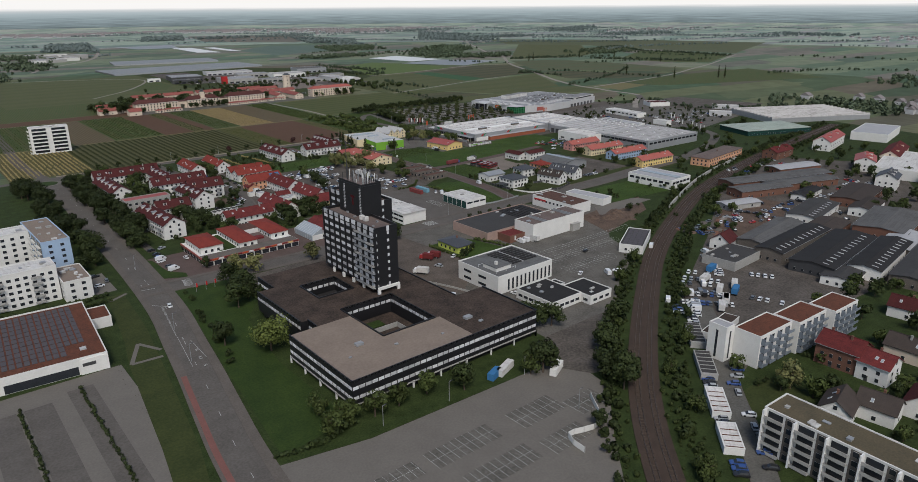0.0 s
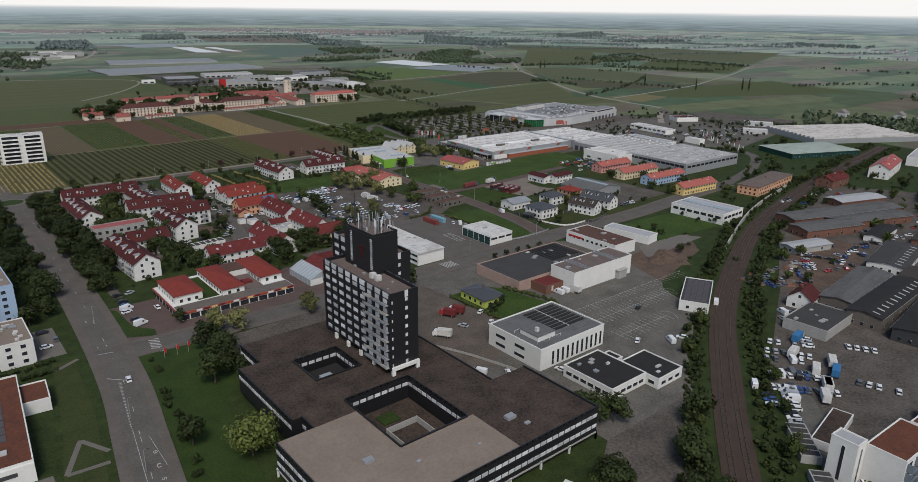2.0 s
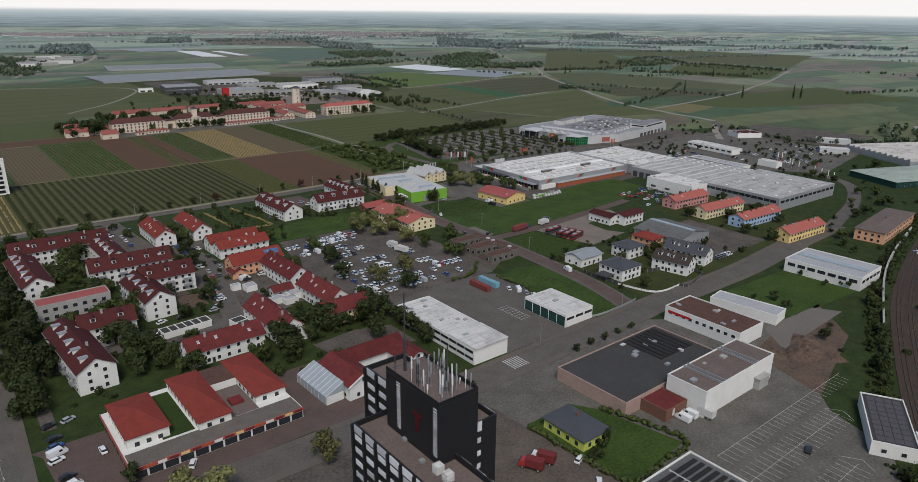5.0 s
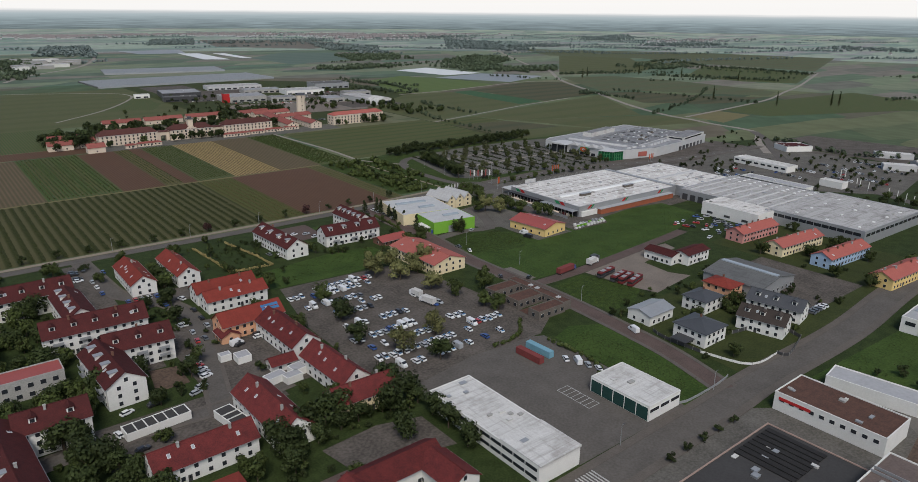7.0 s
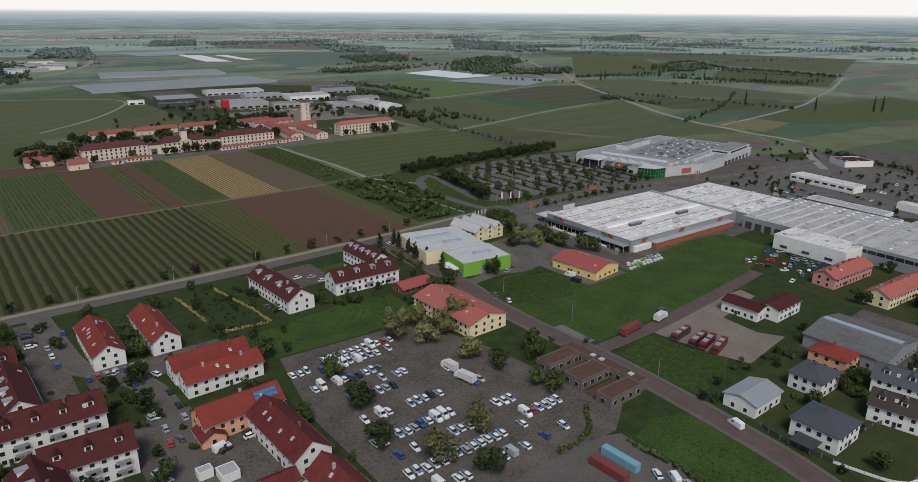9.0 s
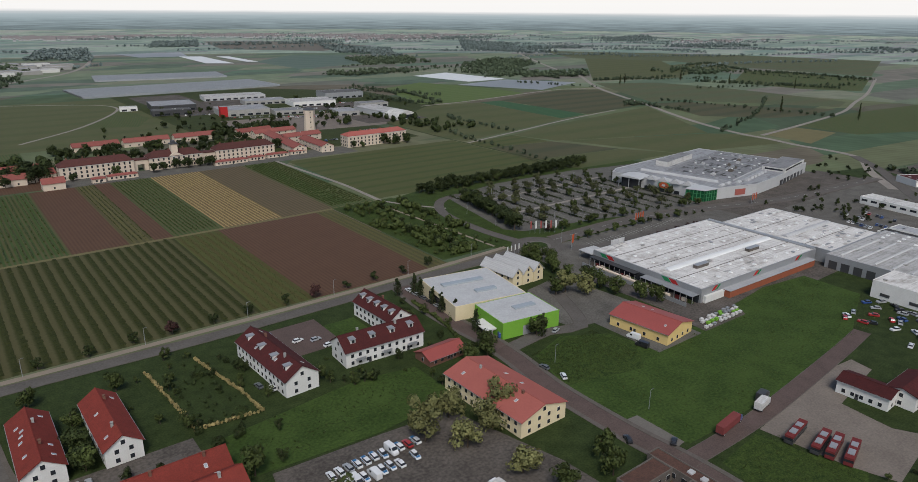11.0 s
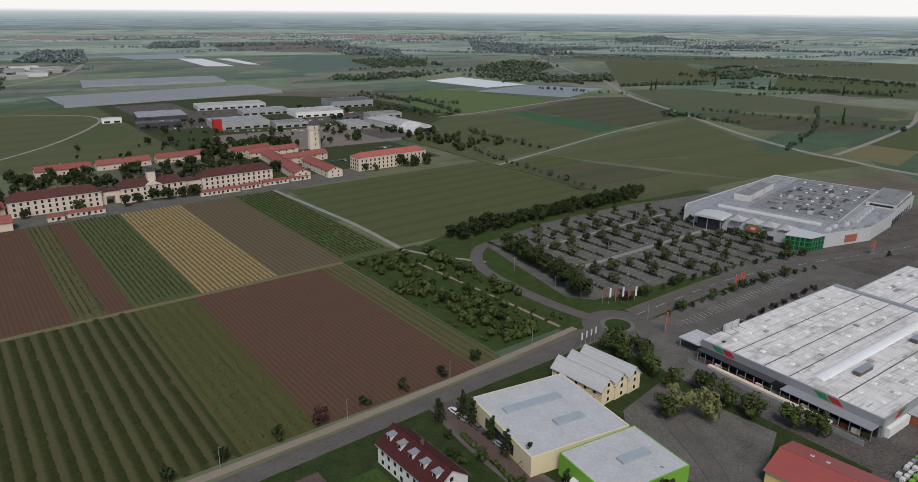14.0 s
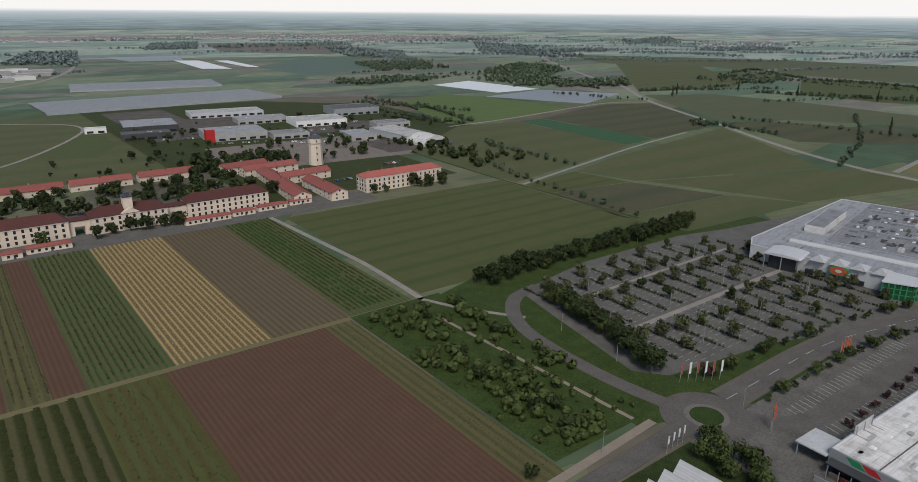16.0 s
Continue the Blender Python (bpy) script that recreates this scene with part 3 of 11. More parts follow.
def balcony_bands(t, w, d, h, floors, side="s", bays=3):
    """Flat dark panels for the shade of storey-high recesses, with solid white balcony fronts on one long side."""
    fh = h / floors
    L = w if side == "s" else d
    for k in range(bays):
        c = -L / 2 + L * (k + 0.5) / bays
        hw = L / bays * 0.36
        for f in range(floors):
            z = f * fh
            if side == "s":
                part("recess", boxes((c - hw, c + hw, -d / 2 - 0.09, -d / 2 - 0.07, z + 0.3, z + fh - 0.2)), "glass", t)
                part("balcony", boxes((c - hw, c + hw, -d / 2 - 1.3, -d / 2 - 0.1, z + 0.1, z + 0.25), (c - hw, c + hw, -d / 2 - 1.3, -d / 2 - 1.2, z + 0.253, z + 1.15)), "render_white", t)
            else:
                part("recess", boxes((-w / 2 - 0.09, -w / 2 - 0.07, c - hw, c + hw, z + 0.3, z + fh - 0.2)), "glass", t)
                part("balcony", boxes((-w / 2 - 1.3, -w / 2 - 0.1, c - hw, c + hw, z + 0.1, z + 0.25), (-w / 2 - 1.3, -w / 2 - 1.2, c - hw, c + hw, z + 0.253, z + 1.15)), "render_white", t)


def gable_roof(w, d, eave, ridge, over=0.5, thick=0.22):
    """Two thick slopes that meet in a ridge along x, with the verge and eaves out past the walls."""
    bm = bmesh.new()
    L = w / 2 + over
    s = (ridge - eave) / (d / 2)
    ye = d / 2 + over
    ze = eave - s * over
    for sgn in (1, -1):
        lo = [(-L, 0, ridge + 0.02), (L, 0, ridge + 0.02), (L, sgn * ye, ze + 0.02), (-L, sgn * ye, ze + 0.02)]
        v = [bm.verts.new(p) for p in lo] + [bm.verts.new((a, b, c + thick)) for a, b, c in lo]
        for q in ((0, 1, 2, 3), (7, 6, 5, 4), (0, 4, 5, 1), (1, 5, 6, 2), (2, 6, 7, 3), (3, 7, 4, 0)):
            bm.faces.new([v[i] for i in q])
    bmesh.ops.recalc_face_normals(bm, faces=bm.faces)
    return bm


def gable_wall(w, d, eave, ridge):
    bm = bmesh.new()
    a = [bm.verts.new((-w / 2, y, z)) for y, z in ((-d / 2, 0), (d / 2, 0), (d / 2, eave), (0, ridge), (-d / 2, eave))]
    b = [bm.verts.new((w / 2, v.co.y, v.co.z)) for v in a]
    bm.faces.new(a[::-1])
    bm.faces.new(b)
    for i in range(5):
        j = (i + 1) % 5
        bm.faces.new((a[i], a[j], b[j], b[i]))
    bmesh.ops.recalc_face_normals(bm, faces=bm.faces)
    return bm


def dormer(parent, x, side, d, eave, ridge, wall, roof, width=1.9, flat=False):
    """A dormer out of one slope: cheeks and front, window, and a small gable or lean-to roof."""
    s = (ridge - eave) / (d / 2)
    yo = d / 2 * 0.62
    zo = ridge - s * yo
    h = 1.75
    yi = max(0.2, yo - h / s)
    bm = boxes((-width / 2, width / 2, -yo, -yi, zo - 0.3, zo + h))
    ob = part("dormer", bm, wall, parent)
    bm = bmesh.new()
    if flat:
        box(bm, -width / 2 - 0.2, width / 2 + 0.2, -yo - 0.35, -yi + 0.3, zo + h + 0.003, zo + h + 0.18)
    else:
        v = [bm.verts.new(p) for p in ((-width / 2 - 0.2, -yo - 0.3, zo + h), (width / 2 + 0.2, -yo - 0.3, zo + h), (0, -yo - 0.3, zo + h + 0.8), (-width / 2 - 0.2, -yi + 0.6, zo + h), (width / 2 + 0.2, -yi + 0.6, zo + h), (0, -yi + 1.2, zo + h + 0.8))]
        for q in ((0, 1, 2), (5, 4, 3), (0, 2, 5, 3), (2, 1, 4, 5), (1, 0, 3, 4)):
            bm.faces.new([v[i] for i in q])
    part("dormer_roof", bm, "metal_grey" if flat else roof, ob)
    put("window", window_mesh(width * 0.62, 1.15), ob, 0, -yo - 0.03, zo + 0.35)
    ob.matrix_basis = pose(x, 0, 0, 0, 0, 180 if side > 0 else 0)
    return ob


def house(name, x, y, length, width, eave, ridge, turn, wall="render_white", roof="tile_red", dormers=0, skylights=0, chimneys=1, pitch=2.8, label="", group="", seed=0, flat_dormers=False, balconies=0, category="house", floors=None, plain=False):
    """A gabled house whose ridge runs along its own x: wall, roof, gutters, windows, doors, dormers, skylights, chimneys."""
    t = thing(name, x, y, 0, turn, label, category, group)
    rnd = random.Random(seed + int(x * 7 + y * 13))
    part("wall", gable_wall(length, width, eave, ridge), wall, t)
    part("roof", gable_roof(length, width, eave, ridge), roof, t)
    part("ridge_cap", boxes((-length / 2 - 0.5, length / 2 + 0.5, -0.16, 0.16, ridge + 0.2, ridge + 0.34)), roof, t)
    s = (ridge - eave) / (width / 2)
    for sg in () if plain else (-1, 1):
        yg, zg = sg * (width / 2 + 0.56), eave - s * 0.5
        part("gutter", boxes((-length / 2 - 0.5, length / 2 + 0.5, yg - 0.07, yg + 0.07, zg + 0.02, zg + 0.14)), "metal_grey", t)
    floors = floors or max(1, int(eave / 2.7))
    bs = 1 if away(t, 0, -1) else -1
    me = window_mesh(1.15, 1.35)
    pitch = pitch * 2.4 if plain else pitch
    for f in range(floors):
        z = 0.9 + f * 2.75
        ring_windows(t, length, width, (z,), me, pitch, "sn")
        ring_windows(t, length, width, (z,), me, 3.4, "ew", 1.2)
    if ridge - eave > 2.6:
        for sx in (-1, 1):
            window_row(t, me, sx * length / 2, -sx * 1.4, sx * length / 2, sx * 1.4, eave + 0.5, 1)
    n = max(1, int(length / 14))
    for i in range(0 if plain else n):
        put("door", door_mesh(), t, -length / 2 + length * (i + 0.5) / n + 1.4, bs * (width / 2 + 0.03), 0.02, 0 if bs < 0 else 180)
    for i in range(dormers):
        dx = -length / 2 + length * (i + 0.5) / dormers
        for sd in (-1, 1):
            if away(t, 0, sd):
                continue
            dormer(t, dx, sd, width, eave, ridge, wall, roof, flat=flat_dormers)
    ang = math.degrees(math.atan(s))
    for i in range(skylights):
        dx = -length / 2 + 1.5 + (length - 3) * (i + rnd.uniform(0.2, 0.8)) / skylights
        sd = rnd.choice((-1, 1))
        yy = width / 2 * rnd.uniform(0.4, 0.7)
        zz = ridge - s * yy + 0.26
        ob = new("skylight", skylight_mesh())
        ob.parent = t
        ob.matrix_basis = pose(dx, sd * yy, zz, -sd * ang, 0, 0)
    for i in range(chimneys):
        dx = -length / 2 + length * (i + 0.5) / chimneys + rnd.uniform(-1.5, 1.5)
        yy = rnd.choice((-1, 1)) * 0.9
        part("chimney", boxes((dx - 0.35, dx + 0.35, yy - 0.35, yy + 0.35, ridge - 1.2, ridge + 0.9), (dx - 0.42, dx + 0.42, yy - 0.42, yy + 0.42, ridge + 0.903, ridge + 1.0)), "brick" if rnd.random() < 0.5 else "concrete", t)
    for i in range(balconies):
        bx = -length / 2 + length * (i + 0.5) / balconies
        for f in range(1, floors):
            part("balcony", boxes((bx - 1.8, bx + 1.8, *sorted((bs * (width / 2 + 1.5), bs * (width / 2 - 0.003))), f * 2.75 - 0.1, f * 2.75 + 0.06), (bx - 1.8, bx + 1.8, *sorted((bs * (width / 2 + 1.5), bs * (width / 2 + 1.44))), f * 2.75 + 0.063, f * 2.75 + 1.0)), "metal_grey", t)
    return t


def door_mesh():
    if "door" not in SHARED:
        bm = bmesh.new()
        box(bm, -0.55, 0.55, -0.03, 0.03, 0, 2.1, 0)
        box(bm, -0.25, 0.25, -0.05, -0.031, 1.1, 1.9, 1)
        box(bm, 0.38, 0.42, -0.10, -0.031, 0.95, 1.1, 1)
        me = bpy.data.meshes.new("door")
        bm.to_mesh(me)
        bm.free()
        me.materials.append(MAT["metal_dark"])
        me.materials.append(MAT["glass"])
        SHARED["door"] = me
    return SHARED["door"]


def skylight_mesh():
    if "skylight" not in SHARED:
        bm = bmesh.new()
        box(bm, -0.45, 0.45, -0.65, 0.65, -0.05, 0.08, 0)
        box(bm, -0.37, 0.37, -0.57, 0.57, 0.083, 0.1, 1)
        me = bpy.data.meshes.new("skylight")
        bm.to_mesh(me)
        bm.free()
        me.materials.append(MAT["frame_white"])
        me.materials.append(MAT["glass_roof"])
        SHARED["skylight"] = me
    return SHARED["skylight"]


def hip_house(name, x, y, w, d, eave, ridge, turn=0.0, wall="render_white", roof="slate", label="", floors=2, group="", chimneys=1, over=0.6, category="house", pitch=3.0):
    """A house under a hipped roof."""
    t = thing(name, x, y, 0, turn, label, category, group)
    part("wall", boxes((-w / 2, w / 2, -d / 2, d / 2, 0, eave)), wall, t)
    bm = bmesh.new()
    a, b = w / 2 + over, d / 2 + over
    k = max(0.05, a - b)
    lo = [bm.verts.new(p) for p in ((-a, -b, eave + 0.01), (a, -b, eave + 0.01), (a, b, eave + 0.01), (-a, b, eave + 0.01))]
    mid = [bm.verts.new((v.co.x, v.co.y, eave + 0.2)) for v in lo]
    top = [bm.verts.new((-k, 0, ridge)), bm.verts.new((k, 0, ridge))]
    bm.faces.new(lo[::-1])
    for i in range(4):
        j = (i + 1) % 4
        bm.faces.new((lo[i], lo[j], mid[j], mid[i]))
    bm.faces.new((mid[0], mid[1], top[1], top[0]))
    bm.faces.new((mid[1], mid[2], top[1]))
    bm.faces.new((mid[2], mid[3], top[0], top[1]))
    bm.faces.new((mid[3], mid[0], top[0]))
    part("roof", bm, roof, t)
    me = window_mesh(1.3, 1.4)
    for f in range(floors):
        ring_windows(t, w, d, (0.9 + 2.8 * f,), me, pitch)
    put("door", door_mesh(), t, 1.0, -d / 2 - 0.03, 0.02)
    for i in range(chimneys):
        part("chimney", boxes((0.8 + i * 4, 1.5 + i * 4, 0.4, 1.1, eave + 0.4, ridge + 0.8)), "brick", t)
    return t


# ---- ground ----


def ground_sheet():
    """One sheet to the horizon: a wide plain that climbs a little at its far rim."""
    me = bpy.data.meshes.new("ground")
    radii = [0, 120, 300, 600, 1000, 1400, 1950, 2700, 3500, 4000, 4300]
    seg = 96
    verts, faces = [(300, 500, 0)], []
    for r in radii[1:]:
        for i in range(seg):
            a = 2 * math.pi * i / seg
            z = 0 if r < 3600 else (r - 3500) * 0.012
            verts.append((300 + r * math.cos(a), 500 + r * math.sin(a), z))
    for i in range(seg):
        faces.append((0, 1 + i, 1 + (i + 1) % seg))
    for k in range(len(radii) - 2):
        for i in range(seg):
            j = (i + 1) % seg
            faces.append((1 + k * seg + i, 1 + (k + 1) * seg + i, 1 + (k + 1) * seg + j, 1 + k * seg + j))
    me.from_pydata(verts, [], faces)
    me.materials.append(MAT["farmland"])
    # outer rings use the farmland copies with haze painted in
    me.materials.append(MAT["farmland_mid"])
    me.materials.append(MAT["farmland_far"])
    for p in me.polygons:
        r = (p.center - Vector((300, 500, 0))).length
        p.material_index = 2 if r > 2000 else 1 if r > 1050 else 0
    return tagged(new("ground", me), "wide green farmland plain with fields of many crops", "ground", kind="structure")


def far_rim():
    """Plain backdrop beyond the sheet: hazy distant land, its skyline and the pale overcast sky low above it."""
    m = bpy.data.materials.new("distance")
    m.use_nodes = True
    nt = m.node_tree
    nt.nodes.remove(nt.nodes["Principled BSDF"])
    em = nt.nodes.new("ShaderNodeEmission")
    geo = nt.nodes.new("ShaderNodeNewGeometry")
    sep = nt.nodes.new("ShaderNodeSeparateXYZ")
    nt.links.new(geo.outputs["Position"], sep.inputs[0])
    mp = nt.nodes.new("ShaderNodeMapping")
    mp.inputs["Scale"].default_value = (0.0035, 0.0035, 0.16)
    nz = nt.nodes.new("ShaderNodeTexNoise")
    nz.inputs["Scale"].default_value, nz.inputs["Detail"].default_value = 1.0, 6
    nt.links.new(geo.outputs["Position"], mp.inputs["Vector"])
    nt.links.new(mp.outputs[0], nz.inputs["Vector"])
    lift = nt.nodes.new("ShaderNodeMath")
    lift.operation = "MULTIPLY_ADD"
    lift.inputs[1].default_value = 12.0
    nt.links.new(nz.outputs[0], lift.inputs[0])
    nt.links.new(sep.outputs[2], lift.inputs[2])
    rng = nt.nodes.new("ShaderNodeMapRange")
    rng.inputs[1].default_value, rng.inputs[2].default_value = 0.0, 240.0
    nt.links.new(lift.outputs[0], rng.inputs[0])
    # haze and sky brightness painted as an emission ramp, paler upward
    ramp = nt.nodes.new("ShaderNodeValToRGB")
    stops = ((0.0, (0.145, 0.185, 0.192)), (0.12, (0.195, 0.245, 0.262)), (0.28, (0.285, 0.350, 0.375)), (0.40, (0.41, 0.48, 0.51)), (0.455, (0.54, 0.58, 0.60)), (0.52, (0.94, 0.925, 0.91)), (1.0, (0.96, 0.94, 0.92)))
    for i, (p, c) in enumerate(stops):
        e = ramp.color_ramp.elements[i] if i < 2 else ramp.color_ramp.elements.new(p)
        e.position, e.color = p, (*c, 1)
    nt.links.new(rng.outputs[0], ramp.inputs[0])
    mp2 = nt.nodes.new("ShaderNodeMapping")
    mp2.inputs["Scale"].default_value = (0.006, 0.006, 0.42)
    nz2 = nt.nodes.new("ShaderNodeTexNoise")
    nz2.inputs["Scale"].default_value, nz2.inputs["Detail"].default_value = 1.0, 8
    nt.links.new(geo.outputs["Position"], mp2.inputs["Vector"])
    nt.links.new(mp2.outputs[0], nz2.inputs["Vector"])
    # streak contrast fades with height, as painted haze
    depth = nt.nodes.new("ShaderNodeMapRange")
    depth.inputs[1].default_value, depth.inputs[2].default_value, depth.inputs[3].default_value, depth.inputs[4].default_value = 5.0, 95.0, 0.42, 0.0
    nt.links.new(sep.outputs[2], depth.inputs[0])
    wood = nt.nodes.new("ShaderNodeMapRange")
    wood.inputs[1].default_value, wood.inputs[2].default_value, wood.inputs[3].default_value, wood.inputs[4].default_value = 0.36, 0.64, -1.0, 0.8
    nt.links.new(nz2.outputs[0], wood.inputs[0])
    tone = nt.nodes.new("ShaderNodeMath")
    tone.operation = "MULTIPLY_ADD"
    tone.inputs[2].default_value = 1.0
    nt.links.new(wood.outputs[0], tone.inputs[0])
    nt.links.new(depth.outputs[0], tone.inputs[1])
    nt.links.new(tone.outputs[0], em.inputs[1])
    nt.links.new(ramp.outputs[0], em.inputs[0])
    nt.links.new(em.outputs[0], nt.nodes["Material Output"].inputs[0])
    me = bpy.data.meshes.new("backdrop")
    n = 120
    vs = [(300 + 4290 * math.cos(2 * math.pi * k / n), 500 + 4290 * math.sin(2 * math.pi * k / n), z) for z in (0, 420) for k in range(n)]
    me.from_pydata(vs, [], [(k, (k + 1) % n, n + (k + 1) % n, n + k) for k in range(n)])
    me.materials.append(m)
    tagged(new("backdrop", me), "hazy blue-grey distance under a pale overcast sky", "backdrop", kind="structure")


LEVEL = [0.02]


def patch(name, pts, mat, label, z=None, category="ground", kind="structure", kerb=0.0):
    """A surface on the ground, a few centimetres thick; later ones lie on earlier ones."""
    if z is None:
        LEVEL[0] += 0.006
        z = LEVEL[0]
    bm = bmesh.new()
    prism(bm, pts, -0.3, z + kerb)
    bmesh.ops.recalc_face_normals(bm, faces=bm.faces)
    me = bpy.data.meshes.new(name)
    bm.to_mesh(me)
    bm.free()
    me.materials.append(MAT[mat])
    return tagged(new(name, me), label, category, kind=kind)


def rect_patch(name, x0, x1, y0, y1, mat, label, **k):
    return patch(name, ((x0, y0), (x1, y0), (x1, y1), (x0, y1)), mat, label, **k)


def smooth(pts, step=6.0):
    """A Catmull-Rom line through the points."""
    p = [Vector((*q, 0)) for q in pts]
    p = [p[0] * 2 - p[1]] + p + [p[-1] * 2 - p[-2]]
    out = []
    for i in range(1, len(p) - 2):
        n = max(2, int((p[i + 1] - p[i]).length / step))
        for k in range(n):
            t = k / n
            a, b, c, d = p[i - 1], p[i], p[i + 1], p[i + 2]
            out.append(0.5 * ((2 * b) + (c - a) * t + (2 * a - 5 * b + 4 * c - d) * t * t + (3 * b - a - 3 * c + d) * t ** 3))
    out.append(p[-2])
    return out


def side_points(line, off):
    res = []
    for i, q in enumerate(line):
        d = (line[min(i + 1, len(line) - 1)] - line[max(i - 1, 0)]).normalized()
        res.append((q.x - d.y * off, q.y + d.x * off))
    return res


def band(bm, line, o0, o1, z0, z1, slot=0):
    """A strip of the given height between two offsets from a line."""
    a, b = side_points(line, o0), side_points(line, o1)
    lo = [(bm.verts.new((*p, z0)), bm.verts.new((*q, z0)), bm.verts.new((*p, z1)), bm.verts.new((*q, z1))) for p, q in zip(a, b)]
    for u, v in zip(lo, lo[1:]):
        for f in ((u[2], v[2], v[3], u[3]), (u[0], v[0], v[2], u[2]), (u[1], u[3], v[3], v[1])):
            bm.faces.new(f).material_index = slot
    bm.faces.new((lo[0][0], lo[0][2], lo[0][3], lo[0][1]))
    bm.faces.new((lo[-1][0], lo[-1][1], lo[-1][3], lo[-1][2]))


def road(name, pts, width, mat="asphalt", label="grey asphalt street", kerb=True, dashes=False, footway=0.0, z=None):
    line = smooth(pts)
    if z is None:
        LEVEL[0] += 0.006
        z = LEVEL[0]
    bm = bmesh.new()
    band(bm, line, -width / 2, width / 2, -0.3, z)
    bmesh.ops.recalc_face_normals(bm, faces=bm.faces)
    me = bpy.data.meshes.new(name)
    bm.to_mesh(me)
    bm.free()
    me.materials.append(MAT[mat])
    ob = tagged(new(name, me), label, "road", kind="structure")
    if kerb:
        for s in (-1, 1):
            bm = bmesh.new()
            band(bm, line, s * width / 2, s * (width / 2 + 0.2), -0.3, z + 0.1)
            bmesh.ops.recalc_face_normals(bm, faces=bm.faces)
            part("kerb", bm, "paving_walk", ob)
    if footway:
        for s in (-1, 1):
            bm = bmesh.new()
            band(bm, line, s * (width / 2 + 0.2), s * (width / 2 + 0.2 + footway), -0.3, z + 0.09)
            bmesh.ops.recalc_face_normals(bm, faces=bm.faces)
            part("pavement", bm, "paving_walk", ob)
    if dashes:
        bm = bmesh.new()
        for i in range(0, len(line) - 1, 2):
            band(bm, line[i:i + 2], -0.1, 0.1, z - 0.01, z + 0.012)
        part("centre_line", bm, "paint_white", ob, kind="stuff")
    return ob


def lines_mesh(name, rows, label, z):
    """Painted lines, each a thin raised strip between two ground points."""
    bm = bmesh.new()
    for x0, y0, x1, y1, w in rows:
        d = Vector((x1 - x0, y1 - y0)).normalized()
        n = Vector((-d.y, d.x)) * w / 2
        prism(bm, ((x0 - n.x, y0 - n.y), (x1 - n.x, y1 - n.y), (x1 + n.x, y1 + n.y), (x0 + n.x, y0 + n.y)), z - 0.02, z)
    me = bpy.data.meshes.new(name)
    bm.to_mesh(me)
    bm.free()
    me.materials.append(MAT["paint_white"])
    return tagged(new(name, me), label, "markings", kind="stuff")


# ---- plants ----
def crown_mesh(key, mat, height, radius, leaves, seed, lobes=9, leaf=0.8, cone=False):
    """A crown of many bent leaf clumps on uneven lobes, with gaps between them."""
    if key in SHARED:
        return SHARED[key]
    rnd = np.random.RandomState(seed)
    verts, faces = [], []
    if cone:
        cs = [(rnd.normal(0, radius * 0.12), rnd.normal(0, radius * 0.12), height * f, radius * (1.08 - f) * 0.95 + 0.15) for f in np.linspace(0.08, 0.97, lobes)]
    else:
        cs = []
        for i in range(lobes):
            a, rr = rnd.uniform(0, 6.283), radius * math.sqrt(rnd.uniform(0.0, 0.55))
            zz = height * rnd.uniform(0.32, 0.82)
            cs.append((rr * math.cos(a), rr * math.sin(a), zz, radius * rnd.uniform(0.38, 0.62)))
    per = leaves // len(cs)
    for cx, cy, cz, cr in cs:
        d = rnd.normal(size=(per, 3))
        d /= np.linalg.norm(d, axis=1)[:, None]
        rad = cr * rnd.uniform(0.55, 1.1, per)
        p = d * rad[:, None] * (1, 1, 0.85) + (cx, cy, cz)
        u = np.cross(d, rnd.normal(size=(per, 3)))
        u /= np.linalg.norm(u, axis=1)[:, None]
        v = np.cross(d, u)
        tilt = rnd.normal(0, 0.35, (per, 1))
        size = leaf * rnd.uniform(0.55, 1.25, (per, 1))
        v = (v + d * tilt) * size * 0.6
        u = u * size * 0.6
        for k in range(per):
            if p[k, 2] < height * 0.12:
                continue
            b = len(verts)
            verts += [tuple(p[k] - u[k] - v[k] * 0.5), tuple(p[k] + v[k] * -0.9), tuple(p[k] + u[k] - v[k] * 0.3), tuple(p[k] + v[k] + d[k] * 0.12)]
            faces.append((b, b + 1, b + 2, b + 3))
    me = bpy.data.meshes.new("crown")
    me.from_pydata(verts, [], faces)
    me.materials.append(MAT[mat])
    SHARED[key] = me
    return me


